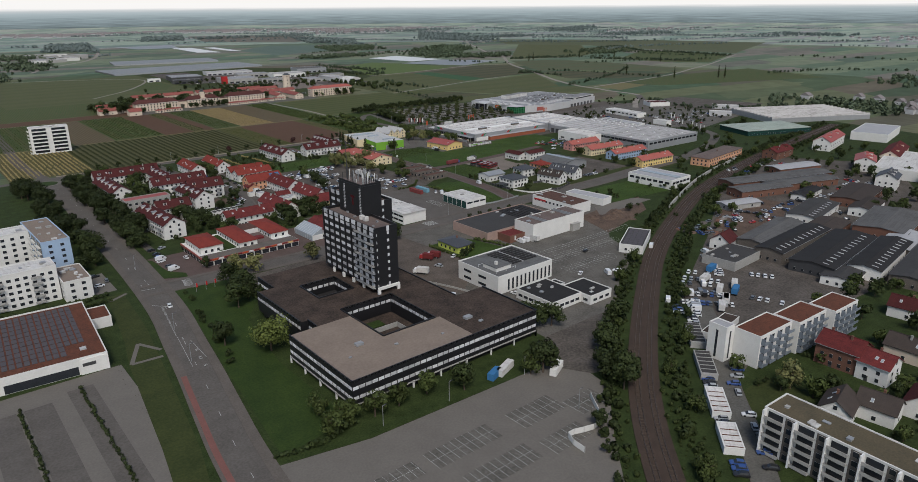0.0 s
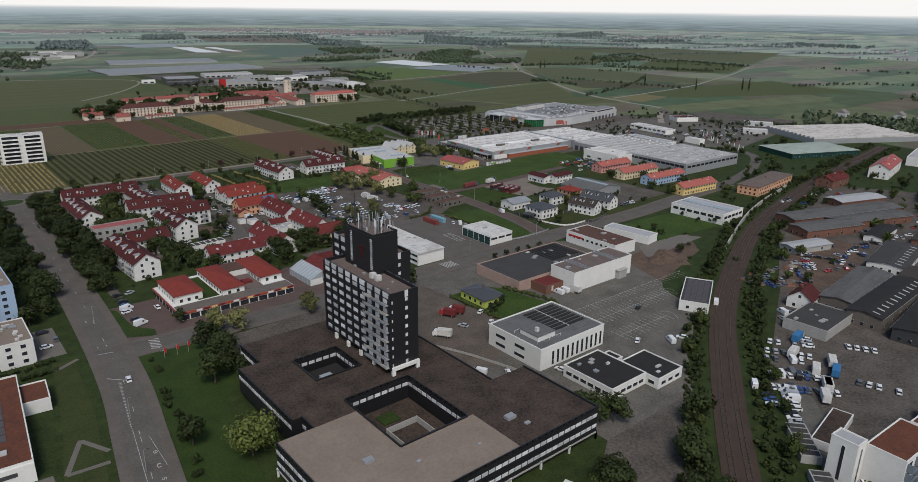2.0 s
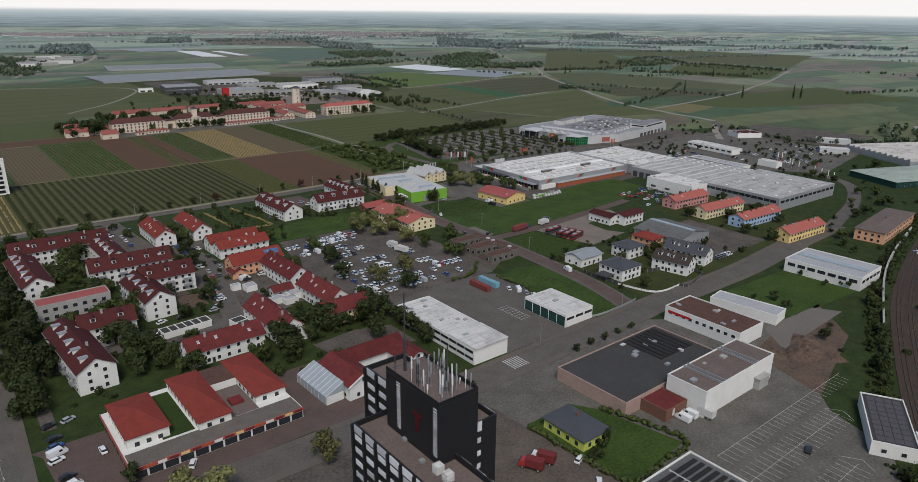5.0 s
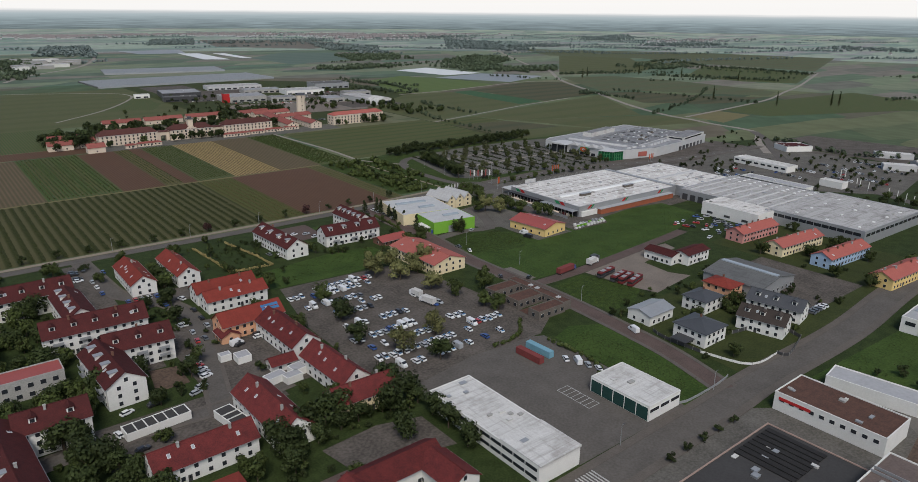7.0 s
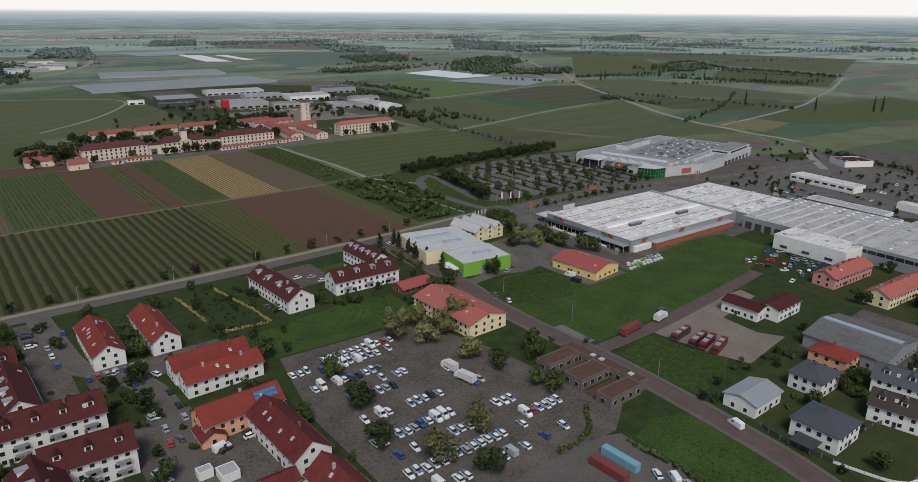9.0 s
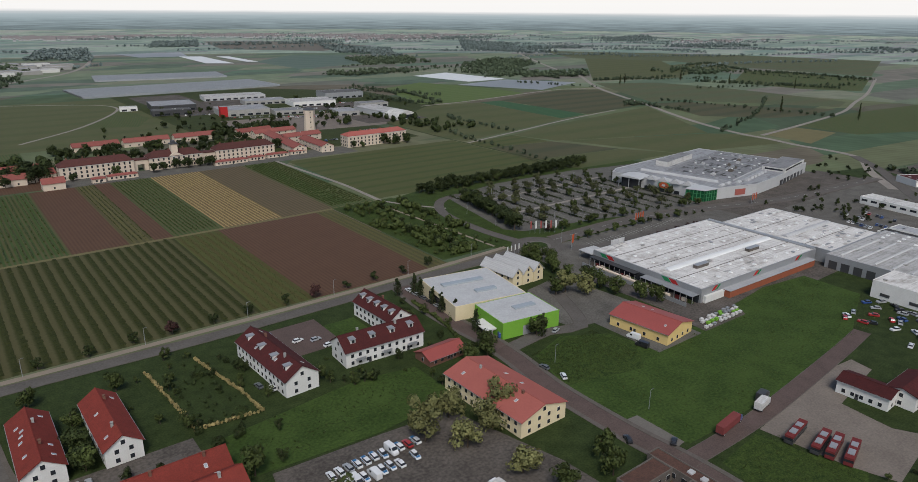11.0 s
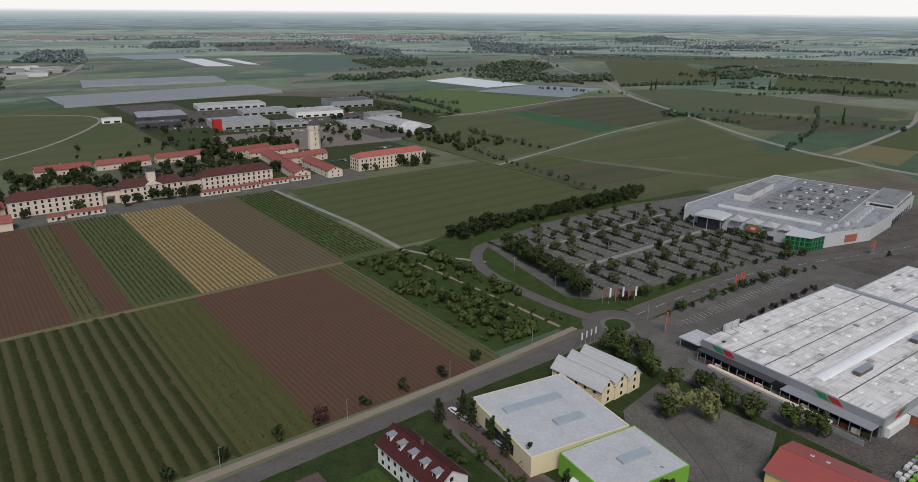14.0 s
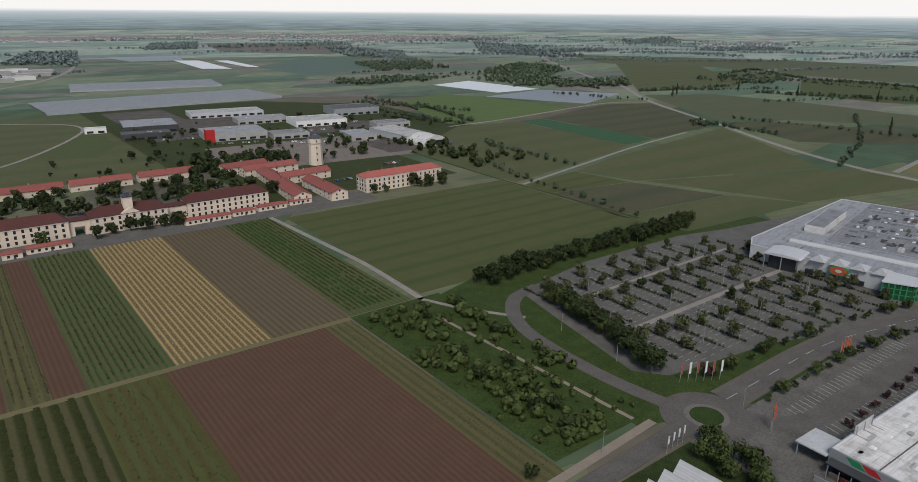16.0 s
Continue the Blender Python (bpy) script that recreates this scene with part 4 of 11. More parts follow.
def trunk_mesh(height, radius):
    key = ("trunk", height, radius)
    if key in SHARED:
        return SHARED[key]
    bm = bmesh.new()

    def limb(p, q, r0, r1):
        d = (q - p).normalized()
        a = d.orthogonal().normalized()
        b = d.cross(a)
        rings = []
        for c, r in ((p, r0), ((p + q) / 2, (r0 + r1) / 2), (q, r1)):
            rings.append([bm.verts.new(c + (a * math.cos(k * 1.0472) + b * math.sin(k * 1.0472)) * r) for k in range(6)])
        for u, v in zip(rings, rings[1:]):
            for k in range(6):
                bm.faces.new((u[k], u[(k + 1) % 6], v[(k + 1) % 6], v[k]))

    top = Vector((0.1, 0.05, height * 0.75))
    limb(Vector((0, 0, -0.2)), top, radius, radius * 0.35)
    for i in range(4):
        a = i * 1.7
        limb(Vector((0.03, 0.02, height * (0.3 + 0.08 * i))), Vector((math.cos(a) * height * 0.25, math.sin(a) * height * 0.25, height * (0.58 + 0.06 * i))), radius * 0.45, radius * 0.12)
    me = bpy.data.meshes.new("trunk")
    bm.to_mesh(me)
    bm.free()
    me.materials.append(MAT["bark"])
    SHARED[key] = me
    return me


KINDS = {
    "oak": ("leaf_dark", 9.5, 4.2, 980, 13, 0.72, False), "lime": ("leaf_mid", 8.5, 3.6, 820, 11, 0.68, False), "willow": ("leaf_light", 8.0, 4.0, 980, 13, 0.6, False),
    "broad": ("leaf_bright", 12.5, 6.6, 3200, 24, 0.66, False), "small": ("leaf_dark", 4.6, 1.9, 360, 8, 0.5, False), "plum": ("leaf_red", 5.0, 2.1, 340, 8, 0.52, False), "lot_tree": ("leaf_olive", 5.2, 2.3, 420, 9, 0.5, False), "young": ("leaf_mid", 4.8, 1.7, 320, 8, 0.48, False),
    "fir": ("leaf_dark", 9.0, 2.5, 520, 11, 0.55, True), "poplar": ("leaf_dark", 19.0, 1.9, 420, 12, 0.95, False), "bush": ("leaf_dark", 2.6, 1.7, 220, 7, 0.48, False), "shrub": ("leaf_mid", 2.2, 1.5, 200, 7, 0.44, False),
}
WORDS = {"broad": "broad bright green tree on the lawn", "oak": "dense dark green broad-leaved tree", "lime": "mid green street tree with round crown", "willow": "pale yellow-green spring tree", "small": "small dark green round tree", "plum": "small red-leaved ornamental tree",
         "young": "young slender green tree", "lot_tree": "olive-leaved round tree between hedges", "fir": "dark pointed conifer beside a hall", "poplar": "tall narrow poplar in the fields", "bush": "dark green rounded bush", "shrub": "low bright green shrub"}


def tree(kind, x, y, scale=1.0, turn=None, where=""):
    mat, h, r, leaves, lobes, leaf, cone = KINDS[kind]
    rnd = random.Random(int(x * 31 + y * 17))
    v = rnd.randrange(3)
    if kind == "poplar":
        key = ("crown", kind, v)
        if key not in SHARED:
            crown_mesh(key, mat, h, r, leaves, 5 + v, 12, leaf, True)
    low = kind in ("bush", "shrub")
    me = crown_mesh(("crown", kind, v), mat, h, r, leaves, 11 + v * 7 + len(kind), lobes, leaf, cone)
    t = thing("bush" if low else "tree", x, y, 0, rnd.uniform(0, 360) if turn is None else turn, WORDS[kind] + (" " + where if where else ""), "bush" if low else "tree")
    t.scale = (scale * rnd.uniform(0.9, 1.12), scale * rnd.uniform(0.9, 1.12), scale * rnd.uniform(0.88, 1.12))
    tr = new("trunk", trunk_mesh(h, 0.028 * h + 0.02))
    tr.parent = t
    cr = new("crown", me)
    cr.parent = t
    return t


def thicket(name, spots, mat, label, size=(2.2, 4.5), leaves=70, seed=1, category="trees", leaf=0.16):
    """Woods and hedges too dense to count: clumps of leaf sprays over many stems, one mesh."""
    rnd = np.random.RandomState(seed)
    P, U, V = [], [], []
    for x, y in spots:
        h = rnd.uniform(*size)
        n = leaves
        d = rnd.normal(size=(n, 3))
        d /= np.linalg.norm(d, axis=1)[:, None]
        r = h * 0.5 * rnd.uniform(0.5, 1.08, (n, 1))
        p = d * r * (1, 1, 1.0) + (x, y, h * 0.52)
        p[:, 2] = np.maximum(p[:, 2], 0.1)
        u = np.cross(d, rnd.normal(size=(n, 3)))
        u /= np.linalg.norm(u, axis=1)[:, None]
        v = np.cross(d, u) + d * rnd.normal(0, 0.3, (n, 1))
        s = h * leaf * rnd.uniform(0.6, 1.3, (n, 1))
        P.append(p), U.append(u * s), V.append(v * s)
    P, U, V = np.vstack(P), np.vstack(U), np.vstack(V)
    vs = np.stack([P - U - V * 0.6, P + U * 0.9 - V * 0.8, P + U + V * 0.7, P - U * 0.7 + V], 1).reshape(-1, 3)
    me = bpy.data.meshes.new(name)
    me.from_pydata(vs.tolist(), [], np.arange(len(vs)).reshape(-1, 4).tolist())
    me.materials.append(MAT[mat])
    return tagged(new(name, me), label, category, kind="stuff")


def grove(name, spots, kinds, label, scale=(0.6, 1.0), seed=1, thin=1):
    """Trees too many to count one by one: the same crowns and trunks, joined; thin: fewer, larger sprays for far ones."""
    r = random.Random(seed)
    vs, fs = [], {}
    for x, y in spots:
        kind = r.choice(kinds)
        mat, h, rad, leaves, lobes, leaf, cone = KINDS[kind]
        s, a, v = r.uniform(*scale), r.uniform(0, 6.283), r.randrange(3)
        for me, m in ((crown_mesh(("crown", kind, v) if thin == 1 else ("crown", kind, v, thin), mat, h, rad, leaves // thin, 11 + v * 7 + len(kind), lobes, leaf * thin ** 0.5, cone), mat), (trunk_mesh(h, 0.028 * h + 0.02), "bark")):
            co = np.empty(len(me.vertices) * 3)
            me.vertices.foreach_get("co", co)
            co = co.reshape(-1, 3)
            c, d = math.cos(a) * s, math.sin(a) * s
            q = np.stack([co[:, 0] * c - co[:, 1] * d + x, co[:, 0] * d + co[:, 1] * c + y, co[:, 2] * s * r.uniform(0.9, 1.15)], 1)
            base = sum(len(k) for k in vs)
            vs.append(q)
            idx = np.empty(len(me.loops), dtype=np.int32)
            me.loops.foreach_get("vertex_index", idx)
            fs.setdefault(m, []).append(idx.reshape(-1, 4) + base)
    keys = list(fs)
    me = bpy.data.meshes.new(name)
    groups = [np.vstack(fs[k]) for k in keys]
    me.from_pydata(np.vstack(vs).tolist(), [], np.vstack(groups).tolist())
    for k in keys:
        me.materials.append(MAT[k])
    me.polygons.foreach_set("material_index", np.repeat(np.arange(len(keys)), [len(g) for g in groups]).astype(np.int32))
    return tagged(new(name, me), label, "trees", kind="stuff")


def scatter(x0, x1, y0, y1, n, seed):
    r = random.Random(seed)
    return [(r.uniform(x0, x1), r.uniform(y0, y1)) for _ in range(n)]


def along(pts, off, gap, jitter, seed):
    r = random.Random(seed)
    line = smooth(pts, gap)
    return [(x + r.uniform(-jitter, jitter), y + r.uniform(-jitter, jitter)) for x, y in side_points(line, off)]


def crop_rows(name, x0, x1, y0, y1, gap, height, width, mat, label, seed=0, fill=0.92, step=2.4, ragged=1.0):
    """Rows of vines along y: ragged low hedges with gaps, one mesh."""
    r = np.random.RandomState(seed)
    vs, fs = [], []
    x = x0 + gap / 2
    while x < x1:
        y = y0 + 1.0
        while y < y1 - 1.0:
            ln = step * r.uniform(0.7, 1.25)
            if r.rand() < fill:
                w, h, b = width * (1 + ragged * r.uniform(-0.4, 0.3)), height * (1 + ragged * r.uniform(-0.3, 0.2)), len(vs)
                xo = x + r.normal(0, 0.08)
                vs += [(xo - w / 2, y, 0), (xo + w / 2, y, 0), (xo - w * 0.6, y + 0.1, h * 0.6), (xo + w * 0.6, y + 0.1, h * 0.6), (xo, y + 0.2, h),
                       (xo - w / 2, y + ln, 0), (xo + w / 2, y + ln, 0), (xo - w * 0.6, y + ln - 0.1, h * 0.6), (xo + w * 0.6, y + ln - 0.1, h * 0.6), (xo + r.normal(0, 0.1), y + ln - 0.2, h * r.uniform(0.8, 1.1))]
                for q in ((0, 2, 7, 5), (2, 4, 9, 7), (4, 3, 8, 9), (3, 1, 6, 8), (0, 1, 3, 4, 2), (5, 7, 9, 8, 6)):
                    fs.append(tuple(b + i for i in q))
            y += ln
        x += gap
    me = bpy.data.meshes.new(name)
    me.from_pydata(vs, [], fs)
    me.materials.append(MAT[mat])
    return tagged(new(name, me), label, "vineyard", kind="stuff")
# ---- the land ----
ground_sheet()
far_rim()

MAT["vine_lane"] = striped("vine_lane", (0.078, 0.071, 0.031), (0.036, 0.042, 0.012), 4.9, 0.52)
MAT["vine_fine"] = striped("vine_fine", (0.088, 0.084, 0.038), (0.050, 0.082, 0.025), 2.3, 0.5)
MAT["vine_yellow"] = striped("vine_yellow", (0.078, 0.070, 0.032), (0.098, 0.090, 0.036), 3.4, 0.45)
MAT["tilled"] = striped("tilled", (0.088, 0.049, 0.031), (0.103, 0.058, 0.037), 1.9, 0.5)
MAT["tilled_grey"] = striped("tilled_grey", (0.125, 0.090, 0.055), (0.084, 0.070, 0.038), 2.6, 0.45)
MAT["stubble"] = striped("stubble", (0.330, 0.240, 0.108), (0.135, 0.098, 0.048), 2.3, 0.36)
MAT["fallow"] = striped("fallow", (0.074, 0.066, 0.022), (0.072, 0.078, 0.024), 4.2, 0.5, patch=5)
MAT["pasture"] = striped("pasture", (0.076, 0.087, 0.036), (0.086, 0.090, 0.040), 44.0, 0.4, along_x=False, patch=34)
MAT["pasture_dark"] = striped("pasture_dark", (0.062, 0.066, 0.036), (0.078, 0.074, 0.040), 37.0, 0.4, along_x=False, patch=24)
MAT["meadow_strip"] = striped("meadow_strip", (0.058, 0.074, 0.024), (0.076, 0.082, 0.031), 17.0, 0.3, along_x=False, patch=16)
MAT["pasture_bright"] = striped("pasture_bright", (0.086, 0.122, 0.038), (0.096, 0.128, 0.044), 19.0, 0.4, along_x=False, patch=30)
MAT["crop_green"] = striped("crop_green", (0.036, 0.086, 0.040), (0.046, 0.094, 0.042), 9.0, 0.4, along_x=False)

# fields: strips of one block run along y, one beside the other along x
for x0, x1, m, lab in ((60, 118, "vine_yellow", "vineyard in spring with yellow-green lanes"), (118, 262, "vine_lane", "vineyard with alternating green and tilled lanes"),
                       (262, 286.5, "fallow", "fallow field with yellow-green weeds"), (286.5, 348, "tilled", "freshly tilled red-brown field with fine furrows"), (348, 360, "vine_yellow", "narrow strip of yellow-green vines")):
    rect_patch("field", x0, x1, 585.5, 708.6, m, lab, z=0.05)
for x0, x1, m, lab in ((60, 130, "vine_fine", "green vineyard with bare lanes"), (130, 165, "tilled_grey", "grey-brown tilled field"), (165, 212, "vine_fine", "green vineyard with bare lanes"), (212, 240, "tilled", "red-brown tilled field"),
                       (240, 252.5, "vine_yellow", "strip of yellow-green vines"), (252.5, 263, "tilled", "narrow brown tilled strip"), (263, 291, "vine_fine", "green vineyard with bare lanes"), (291, 328, "stubble", "straw-yellow field with rows of young plants"),
                       (328, 362, "tilled_grey", "brown field with faint rows"), (362, 392, "vine_fine", "green field of young vines")):
    rect_patch("field", x0, x1, 711.4, 868, m, lab, z=0.05)
rect_patch("field", 399, 572, 715, 862, "meadow_strip", "green field with pale mown strips", z=0.05)
patch("field", ((578, 700), (700, 690), (672, 735), (570, 745)), "pasture", "green field with faint rows", z=0.05)
patch("field", ((570, 746), (672, 736), (648, 800), (575, 810)), "pasture_dark", "dark green worked field", z=0.05)
patch("field", ((575, 811), (648, 801), (640, 850), (577, 840)), "meadow_strip", "green field with pale mown strips", z=0.05)
patch("field", ((655, 800), (820, 740), (875, 815), (940, 910), (700, 868), (642, 850)), "pasture", "wide green field with pale strips", z=0.05)
patch("field", ((700, 692), (830, 660), (836, 720), (815, 738), (660, 796)), "pasture", "green field with faint strips", z=0.051)
patch("field", ((768, 904), (816, 909), (819, 1075), (782, 1075)), "crop_green", "deep green field of young crop", z=0.07)
patch("field", ((577, 850), (675, 874), (766, 900), (780, 1075), (700, 1085), (575, 990)), "pasture", "green field with faint strips", z=0.05)
patch("field", ((820, 908), (950, 930), (1050, 1095), (990, 1125), (822, 1078)), "pasture_dark", "green field beside the country road", z=0.05)
patch("field", ((703, 1105), (774, 1090), (914, 1121), (916, 1217), (873, 1355), (760, 1300)), "pasture_bright", "bright green meadow before white foil", z=0.05)
patch("field", ((860, 697), (933, 707), (934, 659), (847, 643)), "stubble_pale", "straw-coloured field by the country road", z=0.05)
patch("field", ((940, 640), (1250, 520), (1320, 700), (1100, 720), (945, 705)), "vine_fine", "far green vineyard", z=0.05)
MAT["pasture_olive"] = striped("pasture_olive", (0.092, 0.094, 0.050), (0.082, 0.096, 0.050), 51.0, 0.45, along_x=False, patch=60)
# paler, bluer colours than the nearer pasture and tilled fields
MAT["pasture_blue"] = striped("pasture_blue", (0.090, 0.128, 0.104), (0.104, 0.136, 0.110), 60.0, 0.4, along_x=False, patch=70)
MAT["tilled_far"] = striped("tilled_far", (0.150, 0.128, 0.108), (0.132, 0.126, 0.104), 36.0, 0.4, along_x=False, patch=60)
for k, (pts, m, lab) in enumerate(((((1126, 1169), (1230, 1112), (1250, 989), (1239, 868), (1225, 778), (1156, 757), (1104, 835), (1043, 928), (987, 938), (1047, 1044)), "pasture_olive", "wide olive field between hedges"),
                    (((978, 932), (1029, 910), (1072, 819), (1132, 750), (1032, 742), (983, 756), (923, 816)), "pasture_dark", "dark olive field along a country road"),
                    (((1672, 1694), (1863, 1610), (1628, 1374), (1780, 1364), (1617, 1184), (1506, 1222), (1350, 1152), (1159, 1203)), "pasture", "green field with faint strips"),
                    (((1628, 1177), (1669, 1089), (1636, 919), (1395, 830), (1345, 908), (1350, 1035)), "vine_fine", "far vineyard with pale lanes"),
                    (((1797, 1996), (2146, 1533), (2254, 1147), (1712, 947), (1708, 1095), (1704, 1233), (1743, 1453), (1608, 1678)), "pasture_olive", "wide far olive field"),
                    (((1006, 2190), (1140, 2113), (1056, 1823), (827, 1741), (832, 1999)), "pasture_blue", "far blue-green field"),
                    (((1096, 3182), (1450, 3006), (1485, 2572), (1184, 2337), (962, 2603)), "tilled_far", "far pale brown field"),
                    (((271, 1348), (338, 1330), (358, 1289), (284, 1182), (255, 1166)), "pasture", "green meadow beside a farm track"))):
    patch("field", pts, m, lab, z=0.010 + k * 0.005)
patch("verge_ground", ((394, 588), (436, 574), (570, 548), (640, 560), (640, 700), (600, 716), (430, 716), (396, 706)), "scrub_grass", "green verges round the car park", z=0.04)
rect_patch("bushland", 361, 406, 591, 711, "scrub_grass", "rough grass with scrub between field and car park", z=0.06)
road("footpath", ((391, 690), (392, 670), (394, 638), (395, 615), (396, 592)), 1.6, "path_tan", "trodden path through the scrub", kerb=False, z=0.08)
road("footpath", ((437, 667.5), (500, 668.5), (568, 669)), 2.0, "gravel", "pale paved walkway across the car park", kerb=False, z=0.09)
rect_patch("track", 60, 397, 708.4, 711.6, "stubble_pale", "grassy farm track between fields", z=0.055)
road("farm_track", ((392, 868), (396, 800), (398, 760), (396, 709)), 3.0, "gravel", "pale gravel farm track", kerb=False, z=0.06)
road("farm_track", ((420, 668), (405, 690), (396, 709)), 2.4, "gravel", "pale gravel farm track", kerb=False, z=0.062)
road("farm_track", ((576, 735), (574, 870), (577, 990)), 2.4, "rough_grass", "grassy farm track", kerb=False, z=0.06)
road("country_road", ((1781, 2128), (1517, 1759), (1310, 1456), (1222, 1298), (1071, 1113), (959, 928), (886, 810), (846, 724), (838, 680), (829, 651), (817, 589), (759, 551), (712, 516)), 7.0, "gravel", "pale grey country road through fields", kerb=False, z=0.07)
road("farm_track", ((577, 842), (675, 868), (769, 893), (880, 915)), 3.0, "gravel", "pale farm track", kerb=False, z=0.07)
road("farm_track", ((692, 1089), (787, 1097), (992, 1132), (1061, 1105)), 4.0, "gravel", "pale farm track", kerb=False, z=0.072)
road("farm_track", ((853, 697), (976, 711), (1111, 732), (1228, 768), (1371, 811), (1660, 917)), 5.0, "gravel", "pale winding farm track", kerb=False, z=0.074)

# ground of the town
patch("town_ground", ((-60, -30), (330, -30), (520, 90), (760, 200), (800, 420), (780, 560), (720, 575), (560, 575), (400, 574), (60, 574), (-60, 560)), "verge", "dark green verges and gardens between the buildings", z=0.02)
rect_patch("yard", 86, 176, 268, 296, "asphalt_old", "asphalt forecourt with trees", z=0.04)
rect_patch("yard", 84, 165, 311, 322, "paving_red", "red-brown paved shopping street", z=0.045)
rect_patch("yard", 84, 107, 314, 350, "paving_red", "brown paved car park beside shops", z=0.046)
patch("grass_strip", ((85.5, 350), (84.5, 318), (94, 313), (95, 319), (89, 327), (88, 346)), "lawn", "grass strip beside parked cars", z=0.075)
patch("lawn", ((77, 300), (110, 298), (110, 270), (96, 250), (90, 210), (90, 162), (66, 158), (74, 222), (79, 257)), "lawn", "wide green lawn with hedges", z=0.05)
patch("car_park", ((62, 155), (90, 149), (160, 146), (168, 132), (164, 112), (140, 60), (30, 60), (50, 130)), "paving_light", "pale grey cracked asphalt car park", z=0.05)
BAYS = ((128, 146, 123.2, 132.4), (96.5, 120, 125, 133), (80, 92.5, 126, 132.6), (126, 142, 108.6, 116.2), (99, 122, 110.5, 118.5), (147, 160, 117, 126))
for x0, x1, y0, y1 in BAYS:
    rect_patch("parking_bay", x0, x1, y0, y1, "lot_grey", "dark paved row of parking bays", z=0.07)
rect_patch("yard", 0, 46, 120, 244, "paving_light", "pale paved supermarket car park", z=0.045)
rect_patch("parking_bay", 4, 12, 150, 232, "asphalt", "dark paved row of parking bays", z=0.06)
rect_patch("parking_bay", 14, 22, 150, 232, "asphalt", "dark paved row of parking bays", z=0.06)
rect_patch("parking_bay", 27, 35, 150, 236, "asphalt", "dark paved row of parking bays", z=0.06)
patch("grass_strip", ((36, 150), (44, 150), (49.5, 176), (58, 238), (62, 268), (65, 312), (58, 312), (52, 262), (48, 241), (41, 183)), "rough_grass", "dark green grass strip along the road", z=0.055)
for k, pts in enumerate((((48.9, 241.6), (59.6, 240.9)), ((48.9, 241.6), (55.4, 256.9)), ((55.4, 256.5), (60.6, 246.5)), ((58, 306), (66, 311)))):
    road("footpath", pts, 1.5, "paving_light", "pale footpath across grass", kerb=False, z=0.07 + k * 0.004)
rect_patch("yard", 54, 64, 318, 345, "paving_light", "pale parking court beside flats", z=0.05)
patch("yard", ((176, 160), (222, 160), (236, 172), (296, 226), (345, 262), (300, 298), (160, 298), (158, 240), (176, 196)), "lot_grey", "worn asphalt yard round trade buildings", z=0.04)
patch("yard", ((158, 150), (176, 161), (222, 161), (208, 143), (184, 124), (168, 132)), "asphalt_old", "brown-grey asphalt yard behind the office", z=0.043)
patch("car_park", ((232, 196), (252, 180), (282, 200), (296, 240), (246, 240), (228, 230)), "lot_grey", "grey car park with white bays", z=0.05)
patch("yard", ((296, 226), (350, 240), (372, 262), (345, 262), (306, 256)), "soil", "churned brown building site", z=0.06)
patch("yard", ((318, 250), (372, 252), (366, 262), (330, 264)), "paving_light", "pale concrete slab on building site", z=0.065)
patch("grass_patch", ((330, 296), (402, 292), (402, 258), (350, 262), (345, 290)), "meadow", "rough green grass beside hall", z=0.06)
patch("garden", ((207, 274), (226, 274), (231, 266), (237, 239), (210, 236.5)), "meadow", "green garden round small house", z=0.06)
patch("yard", ((160, 298), (204, 298), (206, 270), (208, 238), (180, 214), (166, 226), (160, 250)), "dirt_yard", "brown dirt yard with parked trucks", z=0.052)
patch("meadow", ((298, 376), (310, 369), (312, 340), (312, 314), (306, 311), (284, 311), (284, 338), (286, 372)), "meadow", "bright green meadow beside hall", z=0.055)
patch("yard", ((218, 372), (234, 312), (284, 312), (284, 376), (250, 392), (224, 392)), "asphalt", "dark asphalt depot yard", z=0.05)
patch("car_park", ((214, 374), (250, 380), (284, 378), (297, 386), (292, 412), (290, 438), (280, 478), (256, 480), (222, 482), (214, 440)), "asphalt_old", "stained brown-grey asphalt car park", z=0.052)
patch("garden", ((322, 331), (344, 331.5), (364, 326), (361, 314.5), (344, 309.5), (332, 313), (324, 317)), "rough_grass", "olive garden lawn behind a low wall", z=0.0585)
patch("meadow", ((214, 484), (256, 481), (287, 484), (287, 508), (265, 512), (214, 506)), "meadow", "bright green meadow behind houses", z=0.055)
patch("meadow", ((320.5, 441), (320.5, 468), (327, 488), (346, 494), (363, 484), (365.5, 472), (396, 467), (458, 473), (488, 469), (486, 442), (443, 426.5), (381, 420.5), (335, 420.5), (325.5, 421)), "meadow", "wide bright green meadow before store", z=0.055)
patch("gravel_lot", ((349, 412.5), (379, 415), (404, 417.5), (418, 416), (416, 408), (384, 404), (382, 388), (387, 379), (356, 375.5), (352, 387)), "gravel_brown", "pale brown gravel bus yard", z=0.056)
patch("meadow", ((325, 410), (347, 412), (348, 400), (353.5, 383), (339, 375), (322.5, 375), (321, 394)), "weedy", "weedy green meadow corner", z=0.058)
patch("parking_bay", ((320, 440.5), (319.7, 422), (325, 422.5), (325.2, 440)), "paving_light", "pale paved lay-by beside the street", z=0.07)
patch("meadow", ((321, 466), (327, 487), (346, 493.5), (362.5, 484), (365, 472), (352, 458)), "weedy", "weedy green grass plot", z=0.06)
